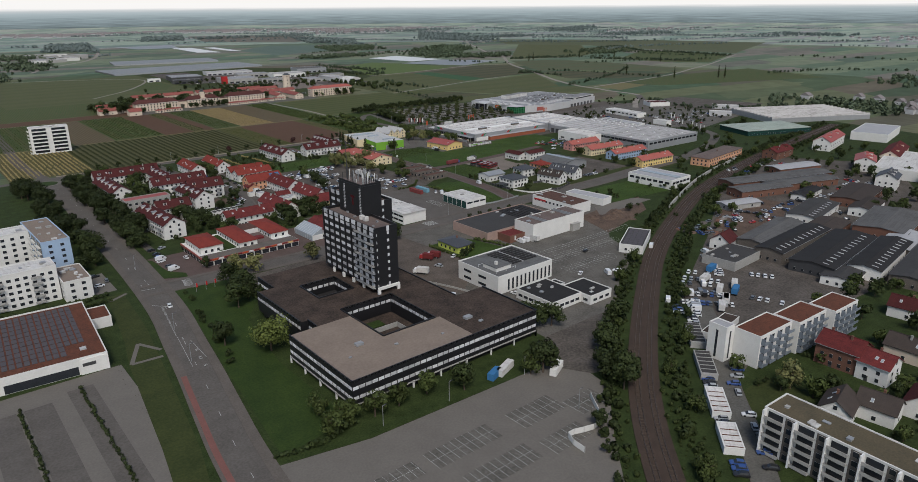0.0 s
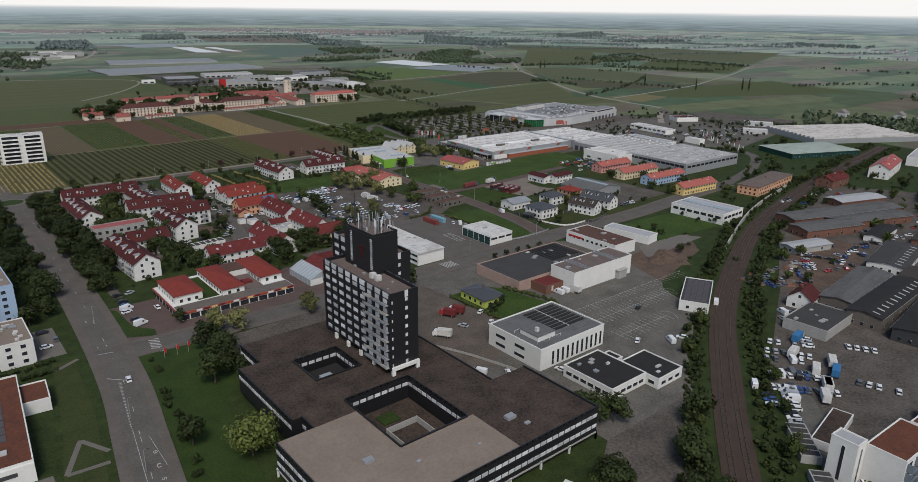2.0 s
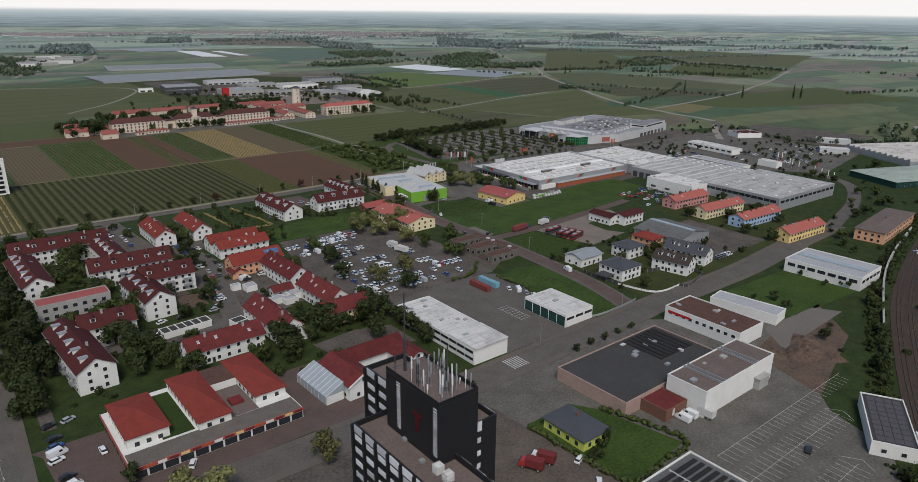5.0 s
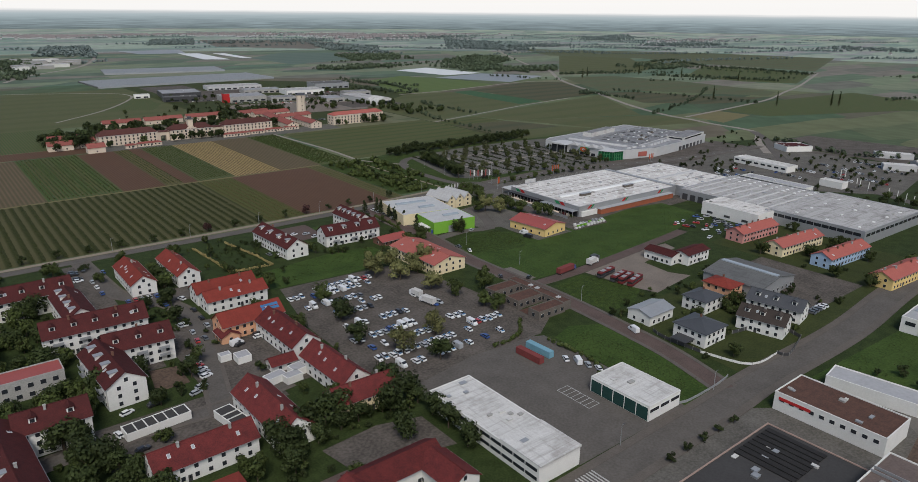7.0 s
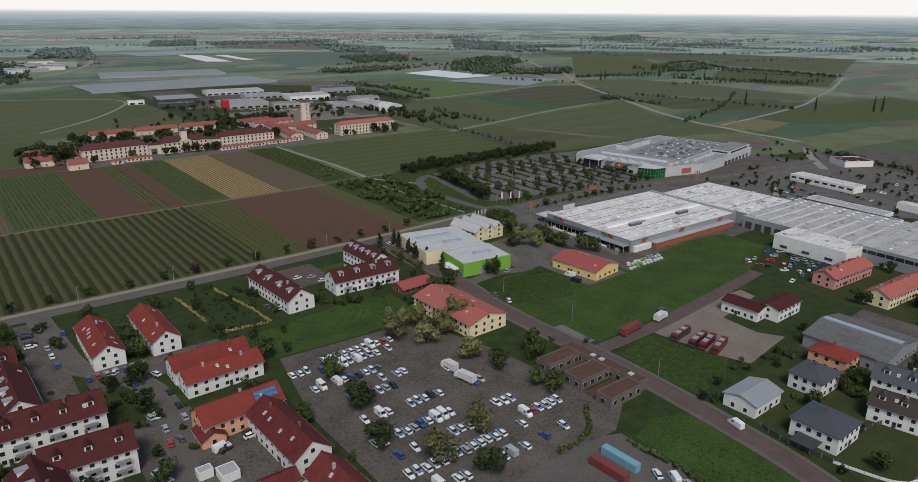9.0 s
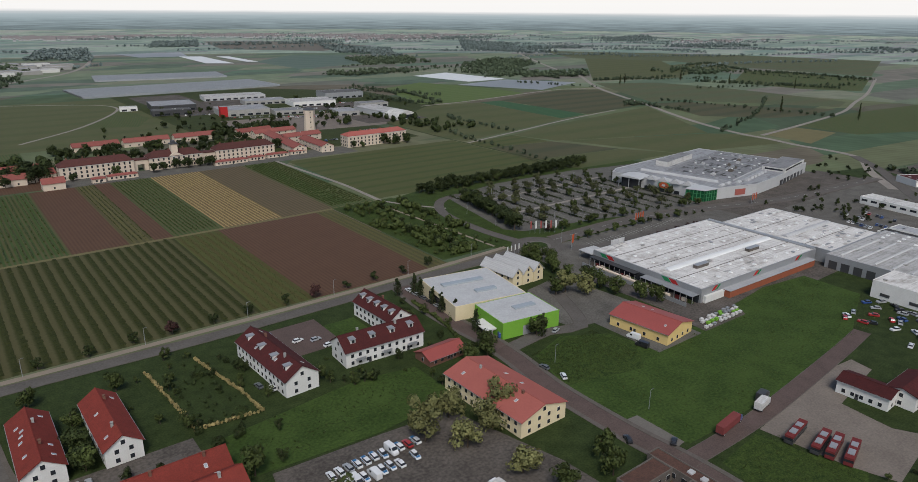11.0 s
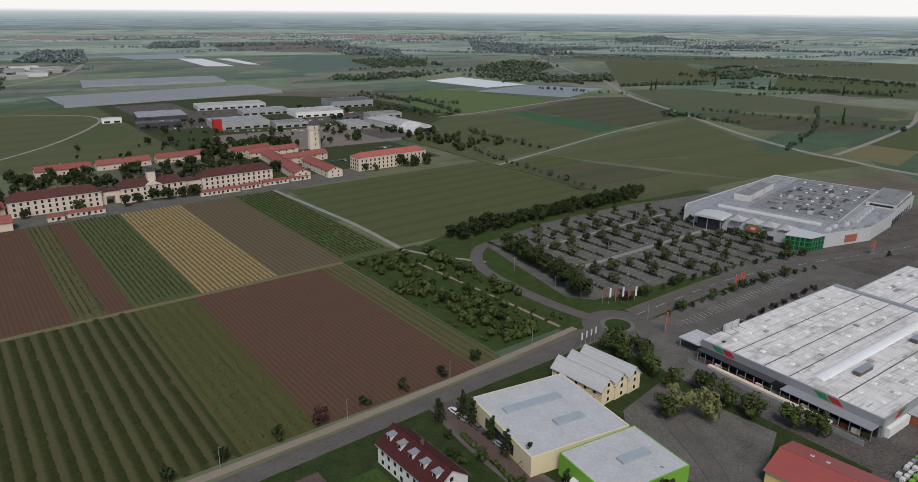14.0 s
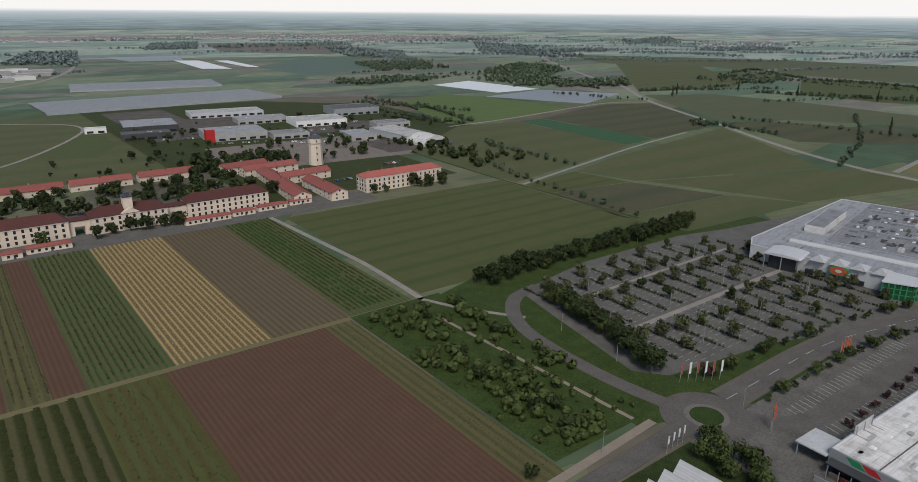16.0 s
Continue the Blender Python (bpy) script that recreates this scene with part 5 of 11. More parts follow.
patch("forecourt", ((352, 520), (368, 536), (392, 540), (396, 500), (376, 492), (356, 496)), "lot_grey", "grey-brown paved forecourt with trees", z=0.05)
rect_patch("yard", 366, 393, 462, 494, "lot_pale", "grey paved yard of a hall", z=0.062)
patch("yard", ((397, 474), (396, 462), (424, 461.5), (432, 474)), "asphalt_old", "brown paved goods yard behind a store", z=0.063)
rect_patch("yard", 236, 330, 512, 570, "verge", "green gardens with hedges", z=0.048)
rect_patch("yard", 252, 276, 540, 566, "paving_red", "reddish paved court beside flats", z=0.06)
rect_patch("lawn", 276, 290, 536, 558, "meadow", "small green courtyard lawn", z=0.064)
rect_patch("yard", 60, 214, 296, 574, "verge", "dark green planting between houses", z=0.03)
rect_patch("yard", 400, 590, 535, 574, "lot_grey", "grey asphalt store car park", z=0.05)
rect_patch("yard", 560, 730, 538, 580, "asphalt_old", "grey asphalt yard behind a store", z=0.0535)
rect_patch("yard", 400, 760, 462, 540, "asphalt_old", "grey asphalt yard round the stores", z=0.046)
patch("car_park", ((437, 690), (431, 664), (426, 640), (420, 612), (428, 602), (480, 594), (566, 566), (720, 562), (722, 672), (600, 690), (566, 698), (490, 700)), "lot_pale", "grey car park with rows of trees", z=0.05)
patch("yard", ((330, 372), (500, 372), (470, 316), (420, 310), (318, 312), (322, 360)), "rough_grass", "gardens and yards between trade houses", z=0.048)
rect_patch("yard", 384, 450, 322, 372, "asphalt_old", "grey yard beside hall", z=0.05)
rect_patch("yard", 440, 500, 300, 402, "rough_grass", "gardens between coloured row houses", z=0.052)
patch("yard", ((205, 98), (250, 150), (330, 186), (420, 232), (560, 262), (600, 190), (420, 90), (300, 100), (262, 108)), "asphalt_old", "stained industrial yard", z=0.045)
patch("yard", ((322, 178), (360, 200), (420, 222), (430, 190), (380, 170)), "soil", "brown scrap yard with rubble", z=0.06)
road("lane", ((140, 48), (159, 65), (172, 75), (185, 87), (199, 99), (215, 112), (231, 124), (252, 142)), 7.5, "lot_pale", "grey lane along the railway", kerb=True, z=0.06)
rect_patch("lawn", 186, 212, 72, 92, "rough_grass", "yellowish lawn before flats", z=0.055)
rect_patch("yard", 195, 330, -20, 100, "verge", "dark gardens between houses", z=0.035)
patch("commercial_ground", ((380, 1020), (600, 990), (720, 1050), (720, 1300), (600, 1420), (380, 1420)), "rough_grass", "green plots round distant stores", z=0.045)
for k, (x0, x1, y0, y1) in enumerate(((400, 505, 1170, 1300), (480, 560, 1240, 1300), (545, 660, 1130, 1180), (560, 640, 1000, 1060), (400, 470, 1290, 1400))):
    rect_patch("car_park", x0, x1, y0, y1, "asphalt_old", "grey car park of distant stores", z=0.05 + k * 0.004)
rect_patch("parade_ground", 400, 560, 900, 1010, "rough_grass", "grass and courts between barracks", z=0.044)
patch("parade_ground", ((420, 1000), (580, 985), (590, 1100), (430, 1110)), "gravel_brown", "brown bare ground by water tower", z=0.05)
rect_patch("forecourt", 230, 470, 867, 896, "lot_pale", "grey street before the barracks", z=0.046)

rect_patch("yard", 149, 160, 440, 570, "asphalt_old", "paved strip with parking before houses", z=0.062)
rect_patch("yard", 165, 186, 396, 470, "asphalt_old", "brown-grey paved court between terraces", z=0.063)
rect_patch("yard", 180, 208, 402, 446, "asphalt_old", "paved yard with sheds between terraces", z=0.064)
rect_patch("yard", 160, 172, 380, 412, "asphalt_old", "paved garage court", z=0.065)
rect_patch("yard", 130, 166, 388, 412, "asphalt_old", "paved garage court", z=0.066)
rect_patch("yard", 155, 184, 306, 350, "paving_red", "brown paved school yard", z=0.061)
patch("yard", ((180, 362), (199, 363.5), (213, 359), (213, 341), (196, 345), (183, 346)), "asphalt_old", "brown asphalt court behind the parish house", z=0.0645)
rect_patch("yard", 163, 210, 496, 512, "asphalt_old", "paved court with parked cars", z=0.067)
patch("playground", ((152, 424), (163, 424), (163, 438), (154, 440)), "soil", "bare sandy playground", z=0.068)
patch("car_park", ((585, 560), (740, 530), (760, 400), (640, 380), (590, 440)), "lot_grey", "grey car park past the stores", z=0.051)
patch("car_park", ((755, 420), (860, 430), (840, 540), (770, 545)), "asphalt_old", "far grey car park", z=0.052)
rect_patch("field", -200, 225, 905, 1100, "vine_fine", "green vineyard west of the barracks", z=0.05)
rect_patch("field", 120, 380, 1030, 1400, "pasture", "green field with tracks", z=0.052)
patch("field", ((300, 1150), (345, 1120), (372, 1180), (366, 1285)), "vine_fine", "green vineyard beside a track", z=0.06)
road("farm_track", ((230, 1075), (294, 1150), (345, 1240), (362, 1300), (340, 1345), (259, 1390), (180, 1420)), 3.5, "gravel", "pale farm track", kerb=False, z=0.07)
road("country_road", ((240, 1600), (289, 1717), (396, 1874), (471, 2076), (537, 2373), (560, 2600)), 8.0, "gravel", "pale grey country road past far works", kerb=False, z=0.07)
rect_patch("field", 60, 228, 872, 903, "tilled", "brown tilled field", z=0.051)

# ---- roads ----
WEST = ((52, 60), (54, 130), (57, 165), (61, 192), (65.5, 220), (69.5, 248), (74, 280), (77, 323), (79, 373), (80, 424), (83, 487), (83, 545))
road("boulevard", WEST, 8.8, "asphalt", "grey asphalt boulevard with few markings", footway=3.0, z=0.085)
bm = bmesh.new()
band(bm, smooth(WEST[1:5]), 4.65, 6.5, 0.0, 0.181)
bmesh.ops.recalc_face_normals(bm, faces=bm.faces)
me = bpy.data.meshes.new("cycle_lane")
bm.to_mesh(me)
bm.free()
me.materials.append(MAT["paving_cycle"])
tagged(new("cycle_lane", me), "reddish paved cycle lane beside the boulevard", "road", kind="structure")
bm = bmesh.new()
wl0 = smooth(WEST, 3.0)
for k in list(range(12, len(wl0) - 2, 6)):
    band(bm, wl0[k:k + 2], -0.07, 0.07, 0.08, 0.092)
bmesh.ops.recalc_face_normals(bm, faces=bm.faces)
me = bpy.data.meshes.new("lane_marks")
bm.to_mesh(me)
bm.free()
me.materials.append(MAT["paint_white"])
tagged(new("lane_marks", me), "sparse worn white lane marks", "road marking", kind="stuff")
road("boulevard", ((83, 545), (80, 600), (76, 655), (80, 760), (86, 1000)), 8.0, "asphalt", "grey asphalt road past the vineyards", z=0.08)
road("cross_street", ((72, 308), (109, 305), (157, 303), (222, 304), (292, 305), (320, 306), (383, 305), (439, 309), (500, 312)), 9.0, "asphalt", "grey asphalt cross street", footway=2.6, z=0.091)
road("side_street", ((304, 310), (311, 336), (314, 361), (316, 386), (317, 412), (315.5, 437), (316, 468), (319.5, 490), (321, 510), (320, 530), (321, 553), (324, 574)), 7.0, "paving_red", "reddish paved side street", footway=1.5, z=0.097)
road("side_street", ((318, 416.5), (335, 416), (362, 416.5), (418, 421), (446, 424)), 6.0, "paving_red", "reddish paved lane between meadows", z=0.094)
road("side_street", ((322, 498), (345, 500), (360, 496), (374, 520), (380, 536)), 6.0, "asphalt", "grey paved access to forecourt", z=0.095)
road("vineyard_road", ((-40, 577), (85, 577), (185, 576), (241, 575), (326, 577), (388, 579), (412, 580)), 6.6, "asphalt", "straight grey road along the vineyard", z=0.10)
road("cycle_path", ((90, 583), (241, 582), (330, 583.5), (400, 587.5)), 3.0, "path_tan", "pale tan path along the fields", kerb=False, z=0.09)
road("store_road", ((430, 581), (494, 581), (528, 575), (565, 566), (627, 549), (740, 540)), 8.0, "asphalt", "grey asphalt road between stores", dashes=True, footway=1.8, z=0.10)
road("ring_road", ((412, 590), (409, 612), (409, 638), (412, 660), (420, 676), (432, 687), (448, 690)), 6.0, "asphalt", "grey access road round the car park", z=0.096)
road("parking_road", ((424, 574), (428, 566), (440, 558), (470, 556), (530, 553)), 8.0, "asphalt", "grey access road of a store car park", kerb=False, z=0.09)
road("residential_street", ((158, 574), (160, 545), (163, 518), (173, 505), (179.5, 487), (179.5, 462), (173, 434), (168, 412), (165, 398)), 6.0, "asphalt", "grey residential street with parked cars", footway=1.2, z=0.08)
road("residential_street", ((95, 400), (130, 404), (166, 402), (190, 404)), 5.5, "asphalt", "grey residential street", footway=1.2, z=0.082)
road("residential_street", ((178, 498), (190, 502), (205, 503)), 5.5, "asphalt", "grey residential lane", z=0.084)
road("residential_street", ((98, 545), (100, 470), (94, 420), (92, 360)), 4.0, "asphalt_old", "shaded lane under trees", kerb=False, z=0.07)
road("trade_street", ((500, 312), (560, 326), (605, 345), (623, 362), (636, 392), (648, 429), (681, 481), (728, 518), (775, 551), (817, 589)), 8.0, "asphalt", "grey road past trade halls", z=0.088)


def disc(name, x, y, r, mat, label, z, inner=0.0):
    bm = bmesh.new()
    n = 40
    o = [(x + r * math.cos(k * 2 * math.pi / n), y + r * math.sin(k * 2 * math.pi / n)) for k in range(n)]
    prism(bm, o, -0.3, z)
    me = bpy.data.meshes.new(name)
    bm.to_mesh(me)
    bm.free()
    me.materials.append(MAT[mat])
    return tagged(new(name, me), label, "roundabout", kind="structure")


for rx, ry, rr in ((416, 579, 1.0), (80, 562, 1.35)):
    disc("roundabout_road", rx, ry, 14.5 * rr, "asphalt", "grey asphalt roundabout", 0.112)
    disc("roundabout_ring", rx, ry, 7.0 * rr, "paving_light", "pale paved ring of a roundabout", 0.2)
    disc("roundabout_island", rx, ry, 5.2 * rr, "lawn", "green grass island of a roundabout", 0.32)

# ---- railway ----
RAIL = ((100, 40), (139, 82), (164, 106), (195, 130), (241, 161), (289, 190), (352, 219), (423, 245), (526, 268), (640, 285), (760, 300))
rail = thing("railway", 0, 0, 0, 0, "two railway tracks on dark brown ballast", "railway", kind="structure")
ln = smooth(RAIL)
bm = bmesh.new()
band(bm, ln, -5.2, 5.2, -0.3, 0.35)
bmesh.ops.recalc_face_normals(bm, faces=bm.faces)
part("ballast_bed", bm, "ballast", rail)
for off in (-2.9, -1.45, 1.45, 2.9):
    bm = bmesh.new()
    band(bm, ln, off - 0.06, off + 0.06, 0.33, 0.62)
    bmesh.ops.recalc_face_normals(bm, faces=bm.faces)
    part("rail", bm, "rail_steel", rail)
fine_line = smooth(RAIL[:8], 1.6)
bm = bmesh.new()
for off in (-2.2, 2.2):
    pts = side_points(fine_line, off)
    for i in range(1, len(pts) - 1):
        d = (fine_line[i + 1] - fine_line[i - 1]).normalized()
        c = Vector((*pts[i], 0))
        n = Vector((-d.y, d.x, 0))
        q = [c + n * a + d * b for a, b in ((-1.25, -0.13), (1.25, -0.13), (1.25, 0.13), (-1.25, 0.13))]
        prism(bm, [(v.x, v.y) for v in q], 0.3, 0.44)
part("sleepers", bm, "bark", rail, kind="stuff")
for s in (-1, 1):
    bm = bmesh.new()
    band(bm, ln, s * 5.2, s * 11.0, -0.3, 0.12)
    bmesh.ops.recalc_face_normals(bm, faces=bm.faces)
    me = bpy.data.meshes.new("embankment")
    bm.to_mesh(me)
    bm.free()
    me.materials.append(MAT["verge"])
    tagged(new("embankment", me), "overgrown green railway verge", "ground", kind="structure")
wall_line = smooth(((362, 232), (423, 255), (470, 268), (526, 279)))
bm = bmesh.new()
band(bm, wall_line, -0.4, 0.4, -0.3, 2.4)
bmesh.ops.recalc_face_normals(bm, faces=bm.faces)
me = bpy.data.meshes.new("noise_barrier")
bm.to_mesh(me)
bm.free()
me.materials.append(MAT["concrete"])
tagged(new("noise_barrier", me), "long pale concrete barrier along the railway", "barrier", kind="structure")
# ---- the black office block ----
def office():
    t = thing("office_block", 0, 0, 0, 0, "black three-storey office block with white window bands and brown flat roofs", "office")
    H = 10.5
    wings = ((93, 174, 164, 184, "roof_gravel"), (93, 118, 184, 206, "roof_gravel"), (104, 118, 206, 213, "roof_moss"), (141, 174, 184, 195, "roof_moss"), (141, 160, 195, 213, "roof_moss"),
             (101, 160, 213, 228, "roof_moss"), (101, 117, 228, 244, "roof_moss"), (133, 160, 228, 244, "roof_moss"), (101, 160, 244, 250, "roof_moss"), (108, 150, 250, 265, "roof_moss"))
    for x0, x1, y0, y1, m in wings:
        part("wing", boxes((x0, x1, y0, y1, 2.7, H)), "facade_black", t)
        part("ground_floor", boxes((x0 + 1.2, x1 - 1.2, y0 + 1.2, y1 - 1.2, 0, 2.697)), "facade_black", t)
        if (x0, y0) != (93, 164):
            part("roof", boxes((x0 - 0.001 if x0 != 93 else x0 + 0.5, x1 if x1 != 174 else x1 - 0.5, y0, y1, H + 0.004, H + 0.12)), m, t)
    part("roof", boxes((93.5, 143, 164.5, 184, H + 0.004, H + 0.12)), "roof_gravel", t, "pale gravel roof")
    part("roof", boxes((143.01, 173.5, 164.5, 184, H + 0.004, H + 0.14)), "roof_moss", t, "dark mossy roof")
    # outer walls: (x0, y0, x1, y1) with the outside to the right
    walls = ((93, 164, 174, 164), (174, 164, 174, 195), (93, 206, 93, 164), (101, 250, 101, 213), (108, 265, 108, 250), (104, 213, 104, 206),
             (141, 184, 118, 184), (118, 184, 118, 213), (118, 213, 141, 213), (141, 213, 141, 184), (117, 228, 117, 244), (117, 244, 133, 244), (133, 244, 133, 228), (133, 228, 117, 228), (160, 195, 160, 250))
    band_me = window_mesh(2.0, 1.1, "frame_white", "blind", 1)
    for k, (x0, y0, x1, y1) in enumerate(walls):
        L = math.hypot(x1 - x0, y1 - y0)
        d = Vector((x1 - x0, y1 - y0)) / L
        n = Vector((d.y, -d.x))
        outer = k < 2 or k == 2
        rows = (4.2, 7.7) if outer else (7.6,)
        if outer:
            bm = bmesh.new()
            p0, p1 = Vector((x0, y0)) + n * 0.05, Vector((x1, y1)) + n * 0.05
            prism(bm, [(q.x, q.y) for q in (p0, p0 + n * 0.2, p1 + n * 0.2, p1)], 2.2, 2.65)
            bmesh.ops.recalc_face_normals(bm, faces=bm.faces)
            part("sill_beam", bm, "concrete", t)
        for z in rows:
            window_row(t, band_me, x0, y0, x1, y1, z, int(L / 2.35))
        a, b = Vector((x0, y0)), Vector((x1, y1))
        e = n * 0.25
        bm = bmesh.new()
        prism(bm, [(p.x, p.y) for p in (a - e, a + e * 0.6, b + e * 0.6, b - e)], H + 0.125, H + 0.62)
        bmesh.ops.recalc_face_normals(bm, faces=bm.faces)
        part("parapet", bm, "facade_black", t)
        count = int(L / 10.5)
        for i in range(count + 1 if outer else 0):
            c = a + d * (L * i / count)
            part("column", boxes((c.x - 0.25, c.x + 0.25, c.y - 0.25, c.y + 0.25, 0, 2.695)), "render_white", t)
    # white dashes on the parapet
    me = SHARED.setdefault("dash", make_dash())
    for x0, y0, x1, y1 in walls:
        L = math.hypot(x1 - x0, y1 - y0)
        window_row(t, me, x0, y0, x1, y1, H + 0.15, int(L / 2.4), "parapet_panel")
    for x, y, s in ((108, 184, 1.4), (101, 178, 0.5), (118, 176, 0.6), (150, 176, 1.5), (152, 171, 0.8), (135, 172, 0.5)):
        part("roof_box", boxes((x - s, x + s, y - s * 0.7, y + s * 0.7, H + 0.145, H + 0.145 + 0.6 * s)), "metal_grey", t)
    part("court_floor", boxes((118.3, 140.7, 184.3, 212.7, 0.06, 3.2)), "roof_moss", t)
    part("court_floor", boxes((117.3, 132.7, 228.3, 243.7, 0.06, 5.0)), "roof_black", t)
    part("court_dome", boxes((123, 127, 234, 238, 5.003, 6.0)), "glass_roof", t)
    for x0, x1, y0, y1 in ((124, 135, 188, 188.25), (124, 135, 200, 200.25), (124, 124.25, 188.26, 199.99), (134.75, 135, 188.26, 199.99)):
        part("court_frame", boxes((x0, x1, y0, y1, 3.203, 5.2)), "concrete", t)
    part("court_bed", boxes((126, 132, 204, 209, 3.203, 3.6)), "lawn", t)


def make_dash():
    bm = boxes((-0.75, 0.75, -0.12, 0.0, 0, 0.4))
    me = bpy.data.meshes.new("panel")
    bm.to_mesh(me)
    bm.free()
    me.materials.append(MAT["blind"])
    return me


def tower():
    t = thing("office_tower", 0, 0, 0, 0, "black office tower with white window grid and antennas", "tower")
    B, fh = 12.6, 3.05
    win = window_mesh(3.0, 1.25, "frame_white", "blind", 1)
    small = window_mesh(0.9, 1.15, "blind", "blind", 0)
    cope = SHARED.setdefault("coping", make_coping())
    slabs = ((137.0, 147.5, 216.3, 256.5, 37.0, 8, 9), (147.6, 158.2, 235.2, 268.6, 41.4, 9, 7))
    for k, (x0, x1, y0, y1, T, floors, bays_n) in enumerate(slabs):
        part("slab", boxes((x0, x1, y0, y1, B, T)), "facade_black", t)
        part("roof", boxes((x0 + 0.4, x1 - 0.4, y0 + 0.4, y1 - 0.4, T + 0.003, T + 0.12)), "roof_taupe", t, "brownish gravel roof")
        for a, b, c, d in ((x0, x1, y0, y0 + 0.4), (x0, x1, y1 - 0.4, y1), (x0, x0 + 0.4, y0 + 0.4, y1 - 0.4), (x1 - 0.4, x1, y0 + 0.4, y1 - 0.4)):
            part("parapet", boxes((a, b, c, d, T + 0.003, T + 1.3)), "facade_black", t)
        pitch = (y1 - y0) / bays_n
        for i in range(bays_n):
            yc = y0 + pitch * (i + 0.5)
            for xx, turn in ((x0 - 0.03, -90), (x1 + 0.03, 90)):
                put("coping_panel", cope, t, xx, yc, T - 0.5, turn)
            for f in range(floors):
                z = B + 0.75 + f * fh
                if k or i > 2:
                    put("window", win, t, x0 - 0.03, yc, z, -90)
        for i in range(bays_n + 1):
            y = y0 + pitch * i
            part("pilaster", boxes((x0 - 0.42, x0 - 0.003, y - 0.32, y + 0.32, B, T + 1.0)), "facade_black", t)
        put("coping_panel", SHARED.setdefault("end_panel", make_coping(0.6, 2.2)), t, x0 + 6.0, y0 - 0.03, T - 0.8, 0)
        for f in range(floors):
            z = B + 0.9 + f * fh
            put("window", small, t, x0 + 6.0, y0 - 0.03, z)
            put("window", SHARED.setdefault("slit", window_mesh(0.35, 1.0, "blind", "blind", 0)), t, x0 + 0.7, y0 - 0.03, z)
    # escape balconies on the near end of the west side
    for f in range(8):
        z = B + 0.35 + f * fh
        for j in range(3):
            y = 216.9 + j * 4.45
            part("balcony", boxes((135.5, 136.97, y, y + 4.1, z, z + 0.14), (135.5, 135.56, y, y + 4.1, z + 0.95, z + 1.05), (135.5, 135.55, y, y + 0.08, z + 0.143, z + 0.947), (135.5, 135.55, y + 4.0, y + 4.1, z + 0.143, z + 0.947), (135.5, 135.54, y + 0.1, y + 3.98, z + 0.4, z + 0.72)), "metal_grey" if (f + j) % 3 else "concrete", t)
            put("window", SHARED.setdefault("balcony_door", window_mesh(2.4, 1.5, "metal_dark", "blind", 1)), t, 136.96, y + 2.05, z + 0.3, -90)
    # white portal at the near end and legs along the west side
    part("portal", boxes((137, 138.2, 215.5, 216.29, 10.63, 13.4), (146.3, 147.5, 215.5, 216.29, 10.63, 13.4), (138.201, 146.299, 215.5, 216.29, 12.3, 13.4)), "render_white", t, "white portal frame")
    part("undercroft", boxes((139, 146, 219, 255, 10.63, 12.59)), "facade_black", t)
    part("undercroft", boxes((149, 157, 237, 267, 0, 12.59)), "facade_black", t)
    for y in (226, 234, 242, 250):
        part("leg", boxes((136.4, 137.2, y - 0.6, y + 0.6, 10.63, 12.59)), "render_white", t)
    # core with its ladder-like rows of slots and the dark red emblem
    part("core", boxes((143.2, 152.8, 234.8, 252.8, 12.7, 50.2)), "facade_black", t)
    part("core_roof", boxes((143.5, 152.5, 235.1, 252.5, 50.203, 50.3)), "roof_taupe", t)
    part("core_rail", boxes((143.2, 152.8, 234.8, 234.9, 50.31, 51.2), (143.2, 143.3, 234.91, 252.8, 50.31, 51.2), (152.7, 152.8, 234.91, 252.8, 50.31, 51.2)), "facade_black", t)
    rung = SHARED.setdefault("rung", make_rung())
    for i in range(17):
        put("vent_slot", rung, t, 143.13, 248.2, 38.9 + i * 0.64, -90)
        put("vent_slot", rung, t, 143.13, 235.9, 38.9 + i * 0.64, -90)
    part("sign", boxes((143.08, 143.19, 240.4, 243.4, 44.6, 45.5), (143.08, 143.19, 241.4, 242.4, 41.4, 44.597)), "emblem", t, "dark red emblem plate")
    rnd = random.Random(4)
    for i in range(44):
        x, y = rnd.uniform(143.8, 152.2), rnd.uniform(235.4, 252.2)
        h = rnd.uniform(1.4, 5.2) if i % 3 else rnd.uniform(4.0, 6.5)
        part("antenna", boxes((x - 0.05, x + 0.05, y - 0.05, y + 0.05, 50.3, 50.3 + h), (x - 0.17, x + 0.17, y - 0.12, y - 0.051, 50.3 + h * 0.5, 50.3 + h * 0.96)), rnd.choice(("metal_grey", "frame_white", "metal_grey", "metal_dark")), t)
    for x, y, top in ((146, 250, 67.6), (148, 238.5, 60.0)):
        part("mast", boxes((x - 0.1, x + 0.1, y - 0.1, y + 0.1, 50.3, top), (x - 0.24, x + 0.24, y - 0.24, y + 0.24, 50.3, 50.3 + (top - 50.3) * 0.4), (x - 0.5, x + 0.5, y - 0.04, y + 0.04, top - 3, top - 2.9)), "metal_dark", t)
    for y in (233.6, 230.6):
        part("roof_unit", boxes((141.2, 143.0, y - 0.8, y + 0.8, 37.125, 38.9), (141.12, 141.197, y - 0.5, y + 0.5, 37.5, 38.5)), "roof_white", t)
